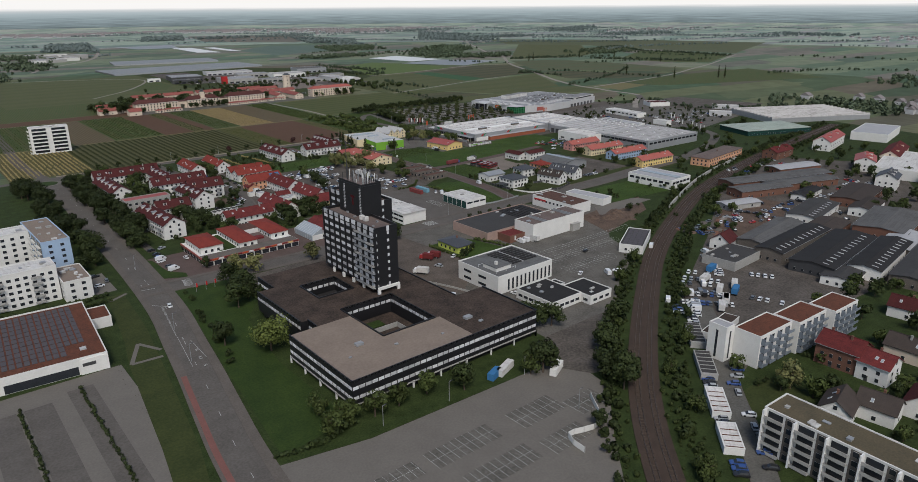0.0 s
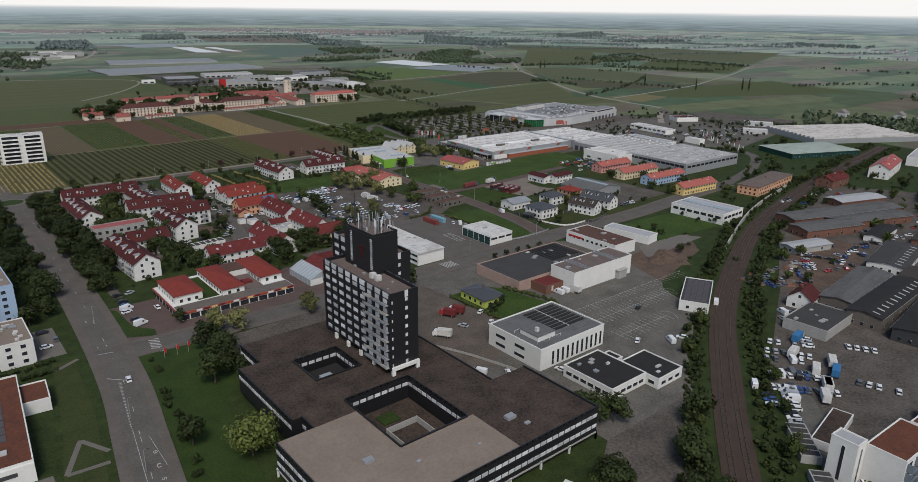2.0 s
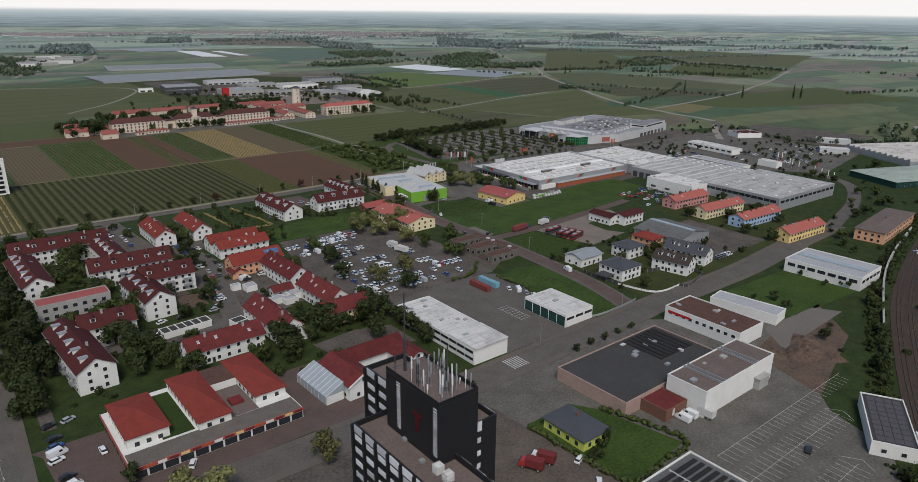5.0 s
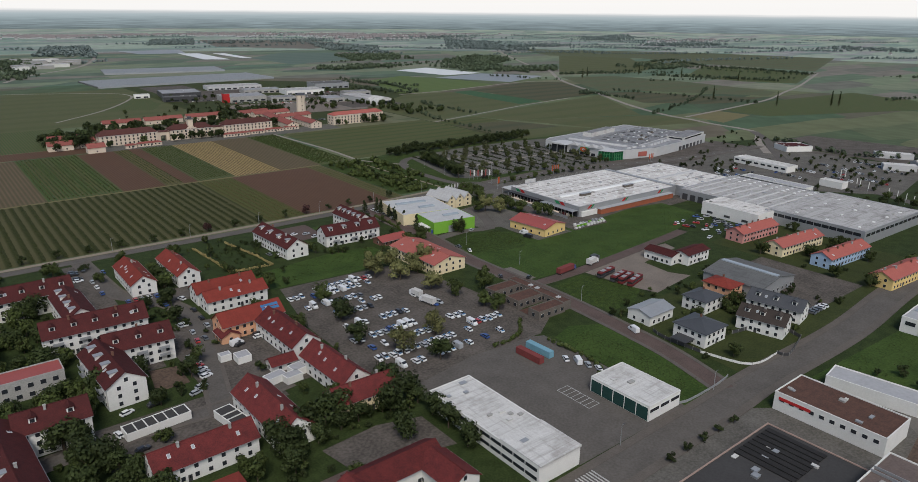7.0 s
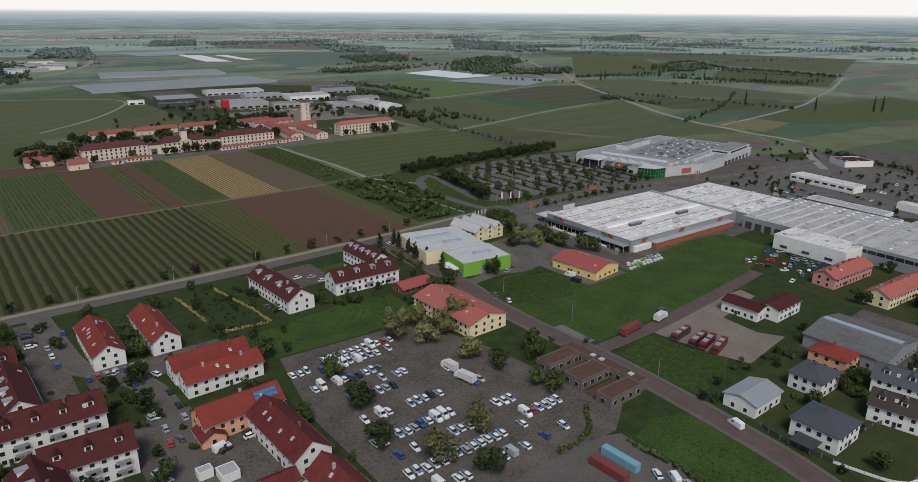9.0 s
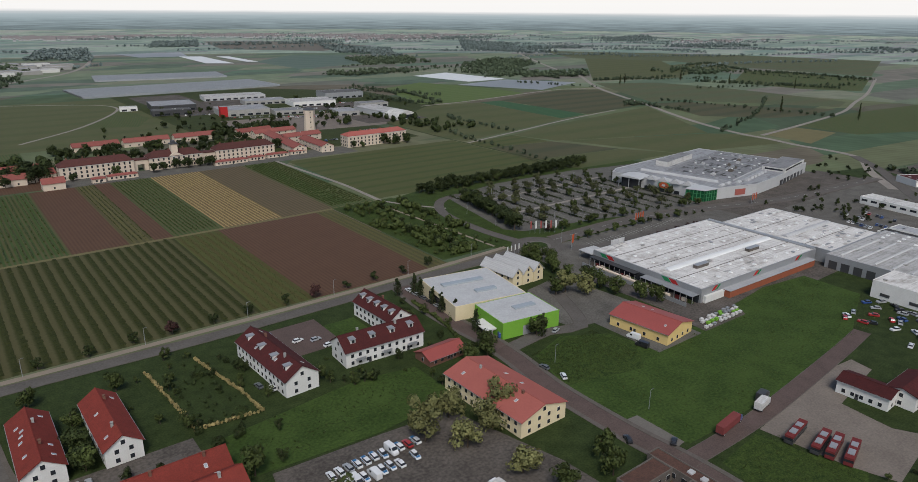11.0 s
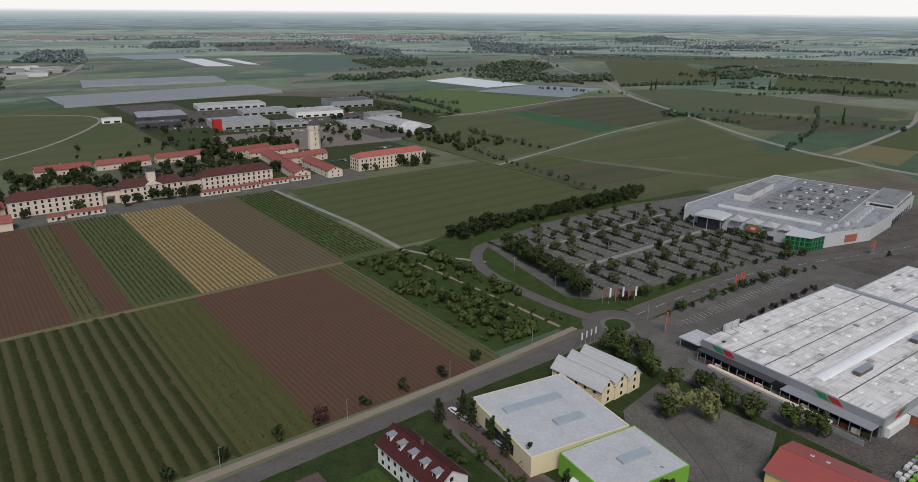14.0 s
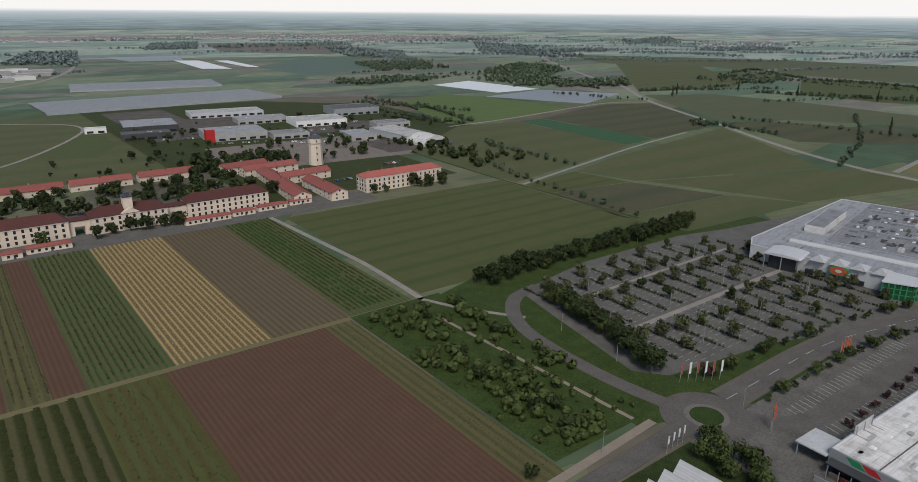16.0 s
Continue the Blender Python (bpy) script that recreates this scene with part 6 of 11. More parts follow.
    for x, y, a in ((141.5, 238, 0.5), (144.5, 226, 0.4), (140, 222, 0.35), (143, 246, 0.5)):
        part("roof_hatch", boxes((x - a, x + a, y - a, y + a, 37.125, 37.7)), "metal_grey", t)


def make_coping(half=1.6, height=1.75):
    bm = boxes((-half, half, -0.1, 0.0, 0, height))
    me = bpy.data.meshes.new("coping_panel")
    bm.to_mesh(me)
    bm.free()
    me.materials.append(MAT["blind"])
    return me


def make_rung():
    bm = boxes((-0.6, 0.6, -0.12, 0.0, 0, 0.25))
    me = bpy.data.meshes.new("vent_slot")
    bm.to_mesh(me)
    bm.free()
    me.materials.append(MAT["blind"])
    return me


office()
tower()

# ---- white office cube with slit windows ----
wh = flat_block("white_office", 206.7, 215.5, 34, 27, 8.0, 0, "render_white", "roof_slab", "white cube office with tall dark slit windows and grey flat roof", "office", rise=0.6)
slit = window_mesh(1.0, 5.2, "metal_dark", "glass", 0)
window_row(wh, slit, -12, -13.5, 16.5, -13.5, 0.9, 11)
window_row(wh, slit, 17, -13, 17, 13, 0.9, 9)
wide = window_mesh(5.0, 1.1, "metal_dark", "glass", 2)
for z, n in ((1.6, 2), (5.0, 2)):
    window_row(wh, wide, -17, 12, -17, -8, z, n)
part("plant_room", boxes((-13, -4, -8, 1, 8.17, 9.9)), "render_white", wh)
part("plant_room_roof", boxes((-13.2, -3.8, -8.2, 1.2, 9.903, 10.1)), "roof_slab", wh)
part("roof_stack", boxes((-10.5, -9.3, -5, -3.8, 10.103, 11.6)), "roof_white", wh)
for y in (-9.4, 2.4):
    part("roof_rail", boxes((-14.5, -2.5, y - 0.05, y + 0.05, 9.0, 9.1), (-14.5, -14.4, y - 0.05, y + 0.05, 8.17, 8.997), (-8.5, -8.4, y - 0.05, y + 0.05, 8.17, 8.997), (-2.6, -2.5, y - 0.05, y + 0.05, 8.17, 8.997)), "frame_white", wh)
for i in range(8):
    part("solar_panel", boxes((-1.5, 15, -5.5 + i * 2.2, -4.2 + i * 2.2, 8.25, 8.5)), "roof_black", wh)
part("roof_kerb", boxes((5.5, 5.8, -6, 12.2, 8.17, 8.62)), "roof_pale", wh)

# ---- low black-roofed canteen ----
flat_block("canteen", 203, 184.5, 18, 21, 4.0, 0, "render_white", "roof_black", "low white building with black flat roof", "building", clutter=5, seed=3, windows=(2.4, 1.2, 3.0, (1.4,)))
flat_block("canteen_wing", 219, 177, 13.8, 16, 3.6, 0, "render_white", "roof_black", "low white wing with black flat roof", "building", clutter=2, seed=4, windows=(2.4, 1.2, 3.2, (1.2,)))
flat_block("canteen_lobby", 213, 190, 6, 6, 3.2, 0, "render_white", "roof_black", "small white entrance block with black roof", "building")

# ---- trade quarter ----
cube = flat_block("warehouse_cube", 273.3, 249.6, 41, 14.2, 9.0, 0, "render_white", "roof_taupe", "tall white windowless warehouse with brown flat roof", "warehouse", clutter=3, seed=5)
part("entrance_box", boxes((9, 15, -9.2, -7.1, 0, 4.0), (8.6, 15.4, -9.5, -7.09, 4.003, 4.3)), "concrete", cube)
for i in range(2):
    part("roof_rail", boxes((-12 + i * 20, -11.8 + i * 20, -7, 7, 9.2, 10.0), (-10 + i * 20, -9.8 + i * 20, -7, 7, 9.2, 10.0)), "metal_grey", cube)
dk = flat_block("workshop", 261, 272.6, 54, 29, 4.6, 0, "brick_pale", "roof_felt", "low brick workshop with dark felt roof", "workshop", clutter=8, seed=6)
for i in range(8):
    part("skylight_strip", boxes((6 + i * 2.4, 7.8 + i * 2.4, -4, 13, 4.77, 5.15)), "roof_black", dk)
flat_block("workshop_annex", 247, 253.5, 11, 10, 3.6, 0, "brick", "tile_red", "small brick annex with red roof", "building")
sg = flat_block("sales_hall", 313.5, 277.5, 17, 33, 6.0, 0, "render_white", "roof_umber", "white sales hall with red lettering band and brown roof", "shop", clutter=6, seed=8, windows=(1.5, 1.2, 3.0, (3.6,)), sides="w")
part("sign_board", boxes((-8.6, -8.51, 5, 15, 4.0, 5.0)), "sign_red", sg, "red sign board")
flat_block("shed", 339, 277, 10, 28, 4.0, 8, "render_white", "roof_grey", "long low white shed with grey roof", "shed")
so = flat_block("depot_office", 290, 204, 29, 12, 4.2, 28, "render_white", "roof_felt", "small white office with solar panels on the roof", "building", windows=(1.3, 1.2, 4, (1.4,)))
for i in range(9):
    for j in range(4):
        part("solar_panel", boxes((-13 + i * 2.9, -10.4 + i * 2.9, -4.8 + j * 2.4, -2.6 + j * 2.4, 4.4, 4.5)), "solar", so)
hip_house("bungalow", 215.5, 262, 11, 16, 3.4, 5.6, 0, "render_lime", "slate", "lime green bungalow with dark hipped roof", 1)
hl = flat_block("long_hall", 413, 275, 24, 35, 6.2, 2, "render_white", "roof_grey", "pale hall with light flat roof and glazed side", "hall", clutter=2, seed=9, windows=(3.6, 1.6, 4.2, (3.4,)), sides="ws")
part("skylight_ridge", boxes((-2, 2, -16, 16, 6.4, 7.0)), "glass_roof", hl)
wl = flat_block("depot_hall", 226, 337, 16, 49, 6.0, 0, "render_white", "roof_white", "long white depot hall with weathered pale flat roof", "hall", rise=0.3, clutter=14, seed=10)
strip = window_mesh(4.4, 1.1, "metal_grey", "glass", 3)
for z in (1.5, 4.2):
    window_row(wl, strip, -8, 24, -8, -24, z, 10)
    window_row(wl, strip, 8, -24, 8, 24, z, 10)
part("roof_step", boxes((-8, 8, -25, -9, 6.165, 6.7)), "roof_white", wl)
gl = flat_block("glass_hall", 274.7, 325.4, 16, 23.6, 5.2, 0, "render_white", "roof_white", "small hall with green glass doors and pale flat roof", "hall", rise=0.3, clutter=2, seed=11)
gate = window_mesh(4.3, 4.4, "frame_white", "glass_teal", 3)
window_row(gl, gate, -8, 11.5, -8, -11.5, 0.2, 5)
window_row(gl, strip, -8, -11.8, 8, -11.8, 3.0, 3)
vl = hip_house("villa", 331, 338, 14, 14, 5.8, 8.6, 0, "render_white", "slate", "white villa with dark hipped roof, carport and glazed annex")
part("carport_roof", boxes((-13.5, -7.4, -3, 4, 2.5, 2.75)), "metal_dark", vl)
for px, py in ((-13.2, -2.7), (-13.2, 3.7)):
    part("carport_post", boxes((px - 0.08, px + 0.08, py - 0.08, py + 0.08, 0, 2.497)), "metal_dark", vl)
part("annex", boxes((7.03, 10.5, -4.5, 1.5, 0, 2.8)), "glass", vl)
part("annex_roof", boxes((7.03, 10.8, -4.8, 1.8, 2.803, 3.0)), "metal_pale", vl)
house("white_workshop", 331, 361, 15.5, 11, 4.4, 6.0, 0, "render_white", "metal_grey", label="white workshop with pale metal roof", chimneys=0)
hip_house("villa", 357.6, 354, 13, 11, 5.6, 8.2, 0, "render_white", "slate", "white house with dark hipped roof")
hip_house("villa", 378, 357, 10.5, 13, 5.6, 8.2, 0, "render_orange", "tile_orange", "orange house with bright orange hipped roof")
gh = house("grey_hall", 400, 357, 29, 29, 5.0, 7.6, 90, "metal_grey", "roof_slab", label="wide grey metal hall with light ridge strip", chimneys=0, floors=1, pitch=7, category="hall")
part("ridge_light", boxes((-14, 14, -1.2, 1.2, 7.5, 8.1)), "glass_roof", gh)
house("twin_house", 377, 331, 22, 10.5, 5.6, 9.0, 100, "render_white", "slate", 3, 2, label="long white house with dark roof and dormers")
house("twin_house", 358, 326.5, 18, 10.5, 5.6, 9.0, 102, "render_white", "tile_brown", 3, 2, label="white row house with dark brown roof and dormers")
house("club_house", 395, 401, 16, 9.5, 4.6, 6.0, 92, "render_white", "tile_dark", label="white low house with dark red roof", chimneys=0)
house("club_house", 406, 392, 18, 9, 5.4, 6.8, 0, "render_white", "tile_dark", label="white house with dark red roof", chimneys=0)
for x, y, L, wl_ in ((469, 394, 34, "render_pink"), (467, 369, 39, "render_cream"), (468, 345, 38, "render_blue"), (462, 315, 37, "render_yellow")):
    house("row_house", x, y, L, 10.5, 5.4, 8.0, -4, wl_, "sheet_pink", 0, 3, 5, label="terrace in %s render with red roof" % {"render_pink": "salmon pink", "render_cream": "cream", "render_blue": "light blue", "render_yellow": "yellow"}[wl_], group="coloured terraces")
hip_house("orange_hall", 512, 288.5, 60, 15, 6.4, 7.4, 5.7, "render_orange", "roof_taupe", "orange-brown office hall with flat roof", 2)
ub = thing("concrete_pavilion", 303, 403, 0, 0, "brown concrete pavilion round open courts", "building")
for x0, x1, y0, y1 in ((307, 311.7, 387.5, 422.5), (291.6, 306.99, 414, 420.5), (292.5, 306.99, 400, 408), (291.5, 306.99, 386.5, 392.8)):
    part("wing", boxes((x0 - 303, x1 - 303, y0 - 403, y1 - 403, 0, 3.7)), "concrete_dark", ub)
    part("roof", boxes((x0 - 302.6, x1 - 303.4, y0 - 402.6, y1 - 403.4, 3.703, 3.76)), "roof_umber", ub)
    bm = bmesh.new()
    slab_roof(bm, x1 - x0, y1 - y0, 3.705, 0.3, 0.35)
    bmesh.ops.translate(bm, verts=bm.verts, vec=((x0 + x1) / 2 - 303, (y0 + y1) / 2 - 403, 0))
    part("parapet", bm, "concrete_dark", ub)
    window_row(ub, window_mesh(1.6, 1.5, "frame_white", "glass", 1), x0 - 303, y1 - 403, x0 - 303, y0 - 403, 1.2, max(1, int((y1 - y0) / 3.5)))
    if x1 < 311:
        window_row(ub, window_mesh(1.6, 1.5, "frame_white", "glass", 1), x0 - 303, y0 - 403, x1 - 303, y0 - 403, 1.2, 4)
for y in (410, 406, 393):
    part("roof_hatch", boxes((5.6, 7.4, y - 403.8, y - 402.2, 3.765, 4.25)), "roof_pale", ub)
for y in (411.3, 396.5):
    part("court_floor", boxes((-10.5, 3.9, y - 405.5, y - 400.5, 0, 0.12)), "roof_umber", ub)

# ---- meeting hall with green end, workshops and the yellow hall ----
mh = flat_block("market_hall", 341, 543, 34, 34, 6.4, -10, "render_cream", "roof_pale", "cream hall under a pale grey folded roof with roof lights", "hall", rise=0.15)
for x0, x1, y0, y1 in ((-12, 8, 4, 7), (-2, 8, -8, -5)):
    part("roof_light", boxes((x0, x1, y0, y1, 6.57, 7.3)), "glass_roof", mh)
part("tall_window", boxes((-17.06, -16.95, -8, 8, 1.2, 4.6)), "glass", mh)
m2 = flat_block("market_hall_end", 340.5, 513.5, 27, 21, 6.8, -8, "render_green", "roof_pale", "bright green end of a hall with pale grey roof", "hall", rise=0.15)
part("roof_light", boxes((-2, 8, -2, 1, 6.97, 7.6)), "glass_roof", m2)
part("gate", boxes((-4, 0, -10.58, -10.45, 0, 4)), "metal_grey", m2)
part("canopy", boxes((-18.5, -13.52, -6.2, 4.2, 3.003, 3.4), (-15.5, -13.52, -6, 4, 2.6, 3.0), (-15.5, -15.3, -6, -5.8, 0, 2.597), (-15.5, -15.3, 3.8, 4, 0, 2.597)), "render_white", m2)
for i in range(3):
    house("studio_hall", 366.5 + i * 6.6, 552.5, 21, 6.6, 5.6, 8.8, 94, "render_cream", "sheet_zinc", label="cream studio with pale grey sheet roof", chimneys=0, group="studio row", pitch=3.4)
house("yellow_hall", 380.5, 477.5, 26, 18.5, 4.6, 7.0, 96, "render_yellow", "sheet_red", label="yellow hall with red metal roof", chimneys=0, skylights=3, pitch=5.5, floors=1, category="hall")
house("daycare", 296.5, 471.5, 37, 19, 5.6, 8.4, 91, "render_cream", "sheet_pink", label="cream community house with broad red roof", chimneys=2, skylights=4)
house("red_barn", 299, 509, 16.5, 9, 2.6, 4.4, 2, "brick", "sheet_red", label="small barn with dark red roof", chimneys=0)

# ---- red-roofed housing ----
G = "red-roofed apartment houses"
house("apartment_house", 124, 522, 43, 12, 8.2, 12.6, 0, "render_white", "tile_dark", 6, 3, 2, label="white apartment house with dark red roof and dormers", group=G)
house("apartment_house", 106, 488, 42, 12, 8.2, 12.0, 92, "render_white", "tile_dark", 5, 2, 2, label="white apartment house with dark red roof and dormers", group=G, flat_dormers=True)
house("apartment_house", 145, 475, 35, 12, 8.2, 12.6, -2, "render_white", "tile_dark", 5, 2, 2, label="white apartment house with dark red roof and dormers", group=G, balconies=4)
house("apartment_house", 142, 498.5, 30, 11, 8.0, 11.8, 92, "render_white", "tile_dark", 4, 2, 1, label="white apartment wing with dark red roof", group=G, flat_dormers=True)
house("apartment_house", 142, 436, 30, 12, 8.2, 12.0, 94, "render_white", "tile_dark", 4, 2, 1, label="white apartment house with dark red roof and white gable", group=G, flat_dormers=True, balconies=3)
house("apartment_house", 154, 451, 22, 12, 8.2, 12.6, -3, "render_white", "tile_dark", 3, 2, 1, label="white apartment wing with dark red roof and balconies", group=G, balconies=3)
house("apartment_house", 108, 396, 41, 12, 8.2, 12.0, 94, "render_white", "tile_dark", 5, 2, 2, label="white apartment house with dark red roof and white gable", group=G, flat_dormers=True, balconies=4)
house("apartment_house", 121, 414, 19, 12, 8.2, 12.0, -2, "render_white", "tile_dark", 2, 1, 1, label="white apartment wing with dark red roof", group=G)
ph = flat_block("balcony_house", 116, 449, 27, 9, 7.0, 0, "concrete", "sheet_red", "grey balcony house with bright red mono-pitch roof", "house", windows=(1.6, 1.5, 3.2, (1.0, 4.2)))
G = "red-roofed terraces"
for x, y, L, W, e, r, a, rf, sk in ((151.5, 377, 28, 11, 5.6, 9.2, 1, "tile_red", 4), (175, 384, 32, 11.5, 5.6, 10, 92, "tile_red", 5), (202, 376.5, 21, 10, 5.4, 9, -2, "tile_red", 2), (203, 396, 27, 11, 5.6, 10, 93, "tile_red", 3),
                                    (202, 431, 30, 11.5, 5.6, 9.8, 92, "tile_red", 4), (199.5, 490.5, 26, 10, 5.4, 8.6, 0, "tile_orange", 2), (200, 479.5, 26, 10, 5.4, 8.4, 1, "tile_orange", 4),
                                    (172.2, 527.5, 31, 10.5, 5.6, 9.0, 90, "tile_orange", 8), (191.3, 527, 31, 10, 5.6, 9.0, 91, "tile_orange", 3)):
    house("terrace_house", x, y, L, W, e, r, a, "render_cream" if (L, W) == (21, 10) else "render_white", rf, 0, sk, 2, pitch=3.3, label="%s two-storey terrace with %s tiled roof" % ("cream" if (L, W) == (21, 10) else "white", "red" if rf == "tile_red" else "orange-red"), group=G)
oh = house("terrace_house", 195.5, 452, 25, 11, 5.8, 9.6, 2, "render_orange", "tile_orange", 0, 3, 1, label="orange terrace house with solar panels on red roof", group=G)
for k in range(8):
    ob = part("solar_panel", boxes((-0.85, 0.85, -0.6, 0.6, 0, 0.06)), "tarp_blue", oh)
    ob.matrix_basis = pose(5.2 + (k % 4) * 1.8, -1.9 - (k // 4) * 1.3, 9.6 - 3.8 / 5.5 * (1.9 + (k // 4) * 1.3) + 0.3, 34.6, 0, 0)
for x, y, w, d, a in ((186, 407, 7, 4, 10), (191, 404, 6, 4, 5), (183, 428, 5, 5, 0), (196, 408, 8, 5, 8), (178, 432, 4, 3, 0), (205, 412, 5, 4, 3)):
    flat_block("garden_shed", x, y, w, d, 2.5, a, "render_white", "roof_grey", "small white shed in a paved yard", "shed", rise=0.15, group="sheds")
house("cottage", 192, 415, 9, 6, 2.8, 4.6, 0, "render_white", "tile_red", label="small white garage cottage with red roof", chimneys=0)
house("cottage", 185, 448, 8, 7, 2.8, 4.6, 90, "render_orange", "tile_red", label="low annex with red roof", chimneys=0)
house("flats_house", 246.5, 535, 38, 12, 6.0, 10.0, 93, "render_white", "tile_dark", 4, 4, 2, label="white flats with dark red roof and glazed terraces", flat_dormers=True)
house("flats_house", 283, 526.5, 32, 12, 6.2, 10.2, -3, "render_white", "tile_dark", 4, 2, 2, label="white flats with dark red roof and white balconies", flat_dormers=True, balconies=3)
house("flats_house", 297.5, 547, 26, 11, 6.2, 10.2, 92, "render_white", "tile_dark", 5, 1, 1, label="white flats wing with dark red roof and dormers", flat_dormers=True)
house("parish_house", 176, 329, 20, 11, 5.2, 8.2, 92, "render_white", "tile_red", label="white parish house wing with red roof", group="parish house", chimneys=0)
house("parish_house", 189, 337.5, 26, 10, 5.2, 8.0, 0, "render_white", "tile_red", label="white parish house wing with red roof round a court", group="parish house", chimneys=0)
house("parish_house", 199.5, 328, 14, 10, 5.2, 8.0, 92, "render_white", "tile_red", label="white parish house wing with red roof", group="parish house", chimneys=0)
for ph_, L_, W_ in ((ob, 20, 11) for ob in scene.objects if ob.parent is None and ob.name == "parish_house"):
    for sy in (-1, 1):
        bm = bmesh.new()
        v = [bm.verts.new((-L_ / 2 - 0.62 + dx, y, z)) for dx in (0, 0.35) for y, z in ((0, 8.45), (sy * (W_ / 2 + 0.55), 5.15), (sy * (W_ / 2 + 0.55), 5.0 - 0.1), (0, 8.1))]
        for q in ((0, 1, 2, 3), (4, 7, 6, 5), (0, 4, 5, 1), (1, 5, 6, 2), (2, 6, 7, 3), (3, 7, 4, 0)):
            bm.faces.new([v[k] for k in q])
        bmesh.ops.recalc_face_normals(bm, faces=bm.faces)
        part("verge_board", bm, "frame_white", ph_, "white verge board")
gp = thing("glass_porch", 166.6, 331, 0, 2, "pale glazed lean-to beside a red-roofed house", "porch")
bm = bmesh.new()
v = [bm.verts.new(p) for p in ((-3.2, -9.5, 0), (3.4, -9.5, 0), (3.4, 9.5, 0), (-3.2, 9.5, 0), (-3.2, -9.5, 3.0), (3.4, -9.5, 6.2), (3.4, 9.5, 6.2), (-3.2, 9.5, 3.0))]
for q in ((3, 2, 1, 0), (4, 5, 6, 7), (0, 1, 5, 4), (1, 2, 6, 5), (2, 3, 7, 6), (3, 0, 4, 7)):
    bm.faces.new([v[k] for k in q])
part("glazing", bm, "glass_roof", gp)
for k in range(9):
    y = -9.4 + k * 2.35
    bm = bmesh.new()
    w = [bm.verts.new((x, y + o, z)) for o in (-0.1, 0.1) for x, z in ((-3.26, 0), (-3.26, 3.06), (3.4, 6.3), (3.4, 6.18), (-3.18, 2.96), (-3.18, 0))]
    for a, b in zip((0, 1, 2, 3, 4, 5), (1, 2, 3, 4, 5, 0)):
        bm.faces.new((w[a], w[b], w[b + 6], w[a + 6]))
    bmesh.ops.recalc_face_normals(bm, faces=bm.faces)
    part("glazing_bar", bm, "frame_white", gp)
part("end_wall", boxes((-3.0, 3.2, -9.66, -9.503, 0, 2.9)), "render_white", gp)

# ---- orange shopping terrace ----
st = thing("shop_terrace", 130, 337, 0, 0, "low white shop terrace with red fascia and roof court", "shop")
part("base", boxes((-25, 25, -17, -9, 0, 3.4), (-25, -10, -8.99, 17, 0, 3.4), (-9.99, 25, -8.99, 21, 0, 3.3)), "render_white", st)
part("fascia", boxes((-25.3, 25.3, -17.3, -17.003, 2.6, 3.6), (-25.3, -25.003, -17, 17, 2.6, 3.6)), "sheet_red", st, "red shop fascia")
part("deck", boxes((-24.7, 24.7, -16.7, -9.2, 3.403, 3.5)), "concrete_dark", st)
part("deck", boxes((5.5, 14.4, -8.8, 20.7, 3.303, 3.42)), "roof_taupe", st)
part("deck_link", boxes((5.6, 14.3, 9, 20, 3.423, 6.0)), "render_white", st)
part("deck_link_roof", boxes((5.6, 14.3, 9, 20, 6.003, 6.2)), "roof_umber", st)
part("awning", boxes((8, 12, -3, 1, 3.423, 4.4)), "tarp_red", st)
for k in range(16):
    part("shop_sign", boxes((-24.4 + k * 3.1, -22.0 + k * 3.1, -17.42, -17.305, 2.7, 3.5)), ("tarp_red", "sign_orange", "frame_white", "tarp_red", "render_yellow")[k % 5], st)
shopwin = window_mesh(3.6, 2.1, "metal_dark", "glass", 2)
window_row(st, shopwin, -25, -17, 25, -17, 0.2, 12)
window_row(st, shopwin, -25, 17, -25, -17, 0.2, 8)
part("court_lawn", boxes((-14, -5, -8, 18, 3.41, 3.55)), "lawn", st)
for x, y, w, d, e, r in ((112.5, 341, 11.5, 22, 6.8, 9.0), (130.5, 342.5, 9.5, 31, 6.0, 8.2), (149.5, 345, 10, 28, 6.0, 8.2)):
    hip_house("shop_house", x, y, w, d, e, r, 0, "render_white", "tile_orange", "white shop house with orange-red hipped roof", 2, "shop houses", 0, 0.5)

# ---- flats and supermarket by the boulevard ----
ab = flat_block("apartment_slab", 22, 329.5, 42, 13, 15.5, 0, "render_white", "roof_white", "white six-storey apartment slab", "apartment building", clutter=9, seed=21, windows=(1.6, 1.3, 4.0, (1.2, 4.0, 6.8, 9.6, 12.4)), sides="w")
ring_windows(ab, 42, 13, (1.2, 4.0, 6.8, 9.6, 12.4), window_mesh(1.6, 1.3), 3.0, "s")
for k in range(3):
    for f in range(5):
        part("balcony", boxes((-17 + k * 14, -13 + k * 14, -7.8, -6.503, 0.9 + f * 2.8, 1.05 + f * 2.8), (-17 + k * 14, -13 + k * 14, -7.8, -7.7, 1.053 + f * 2.8, 1.95 + f * 2.8)), "concrete", ab)
ac = flat_block("apartment_slab", 48, 374, 12, 44, 18, 2, "render_blue", "roof_gravel", "blue and white apartment tower", "apartment building", clutter=8, seed=22, windows=(1.6, 1.3, 4.0, (1.2, 4.0, 6.8, 9.6, 12.4, 15.2)))
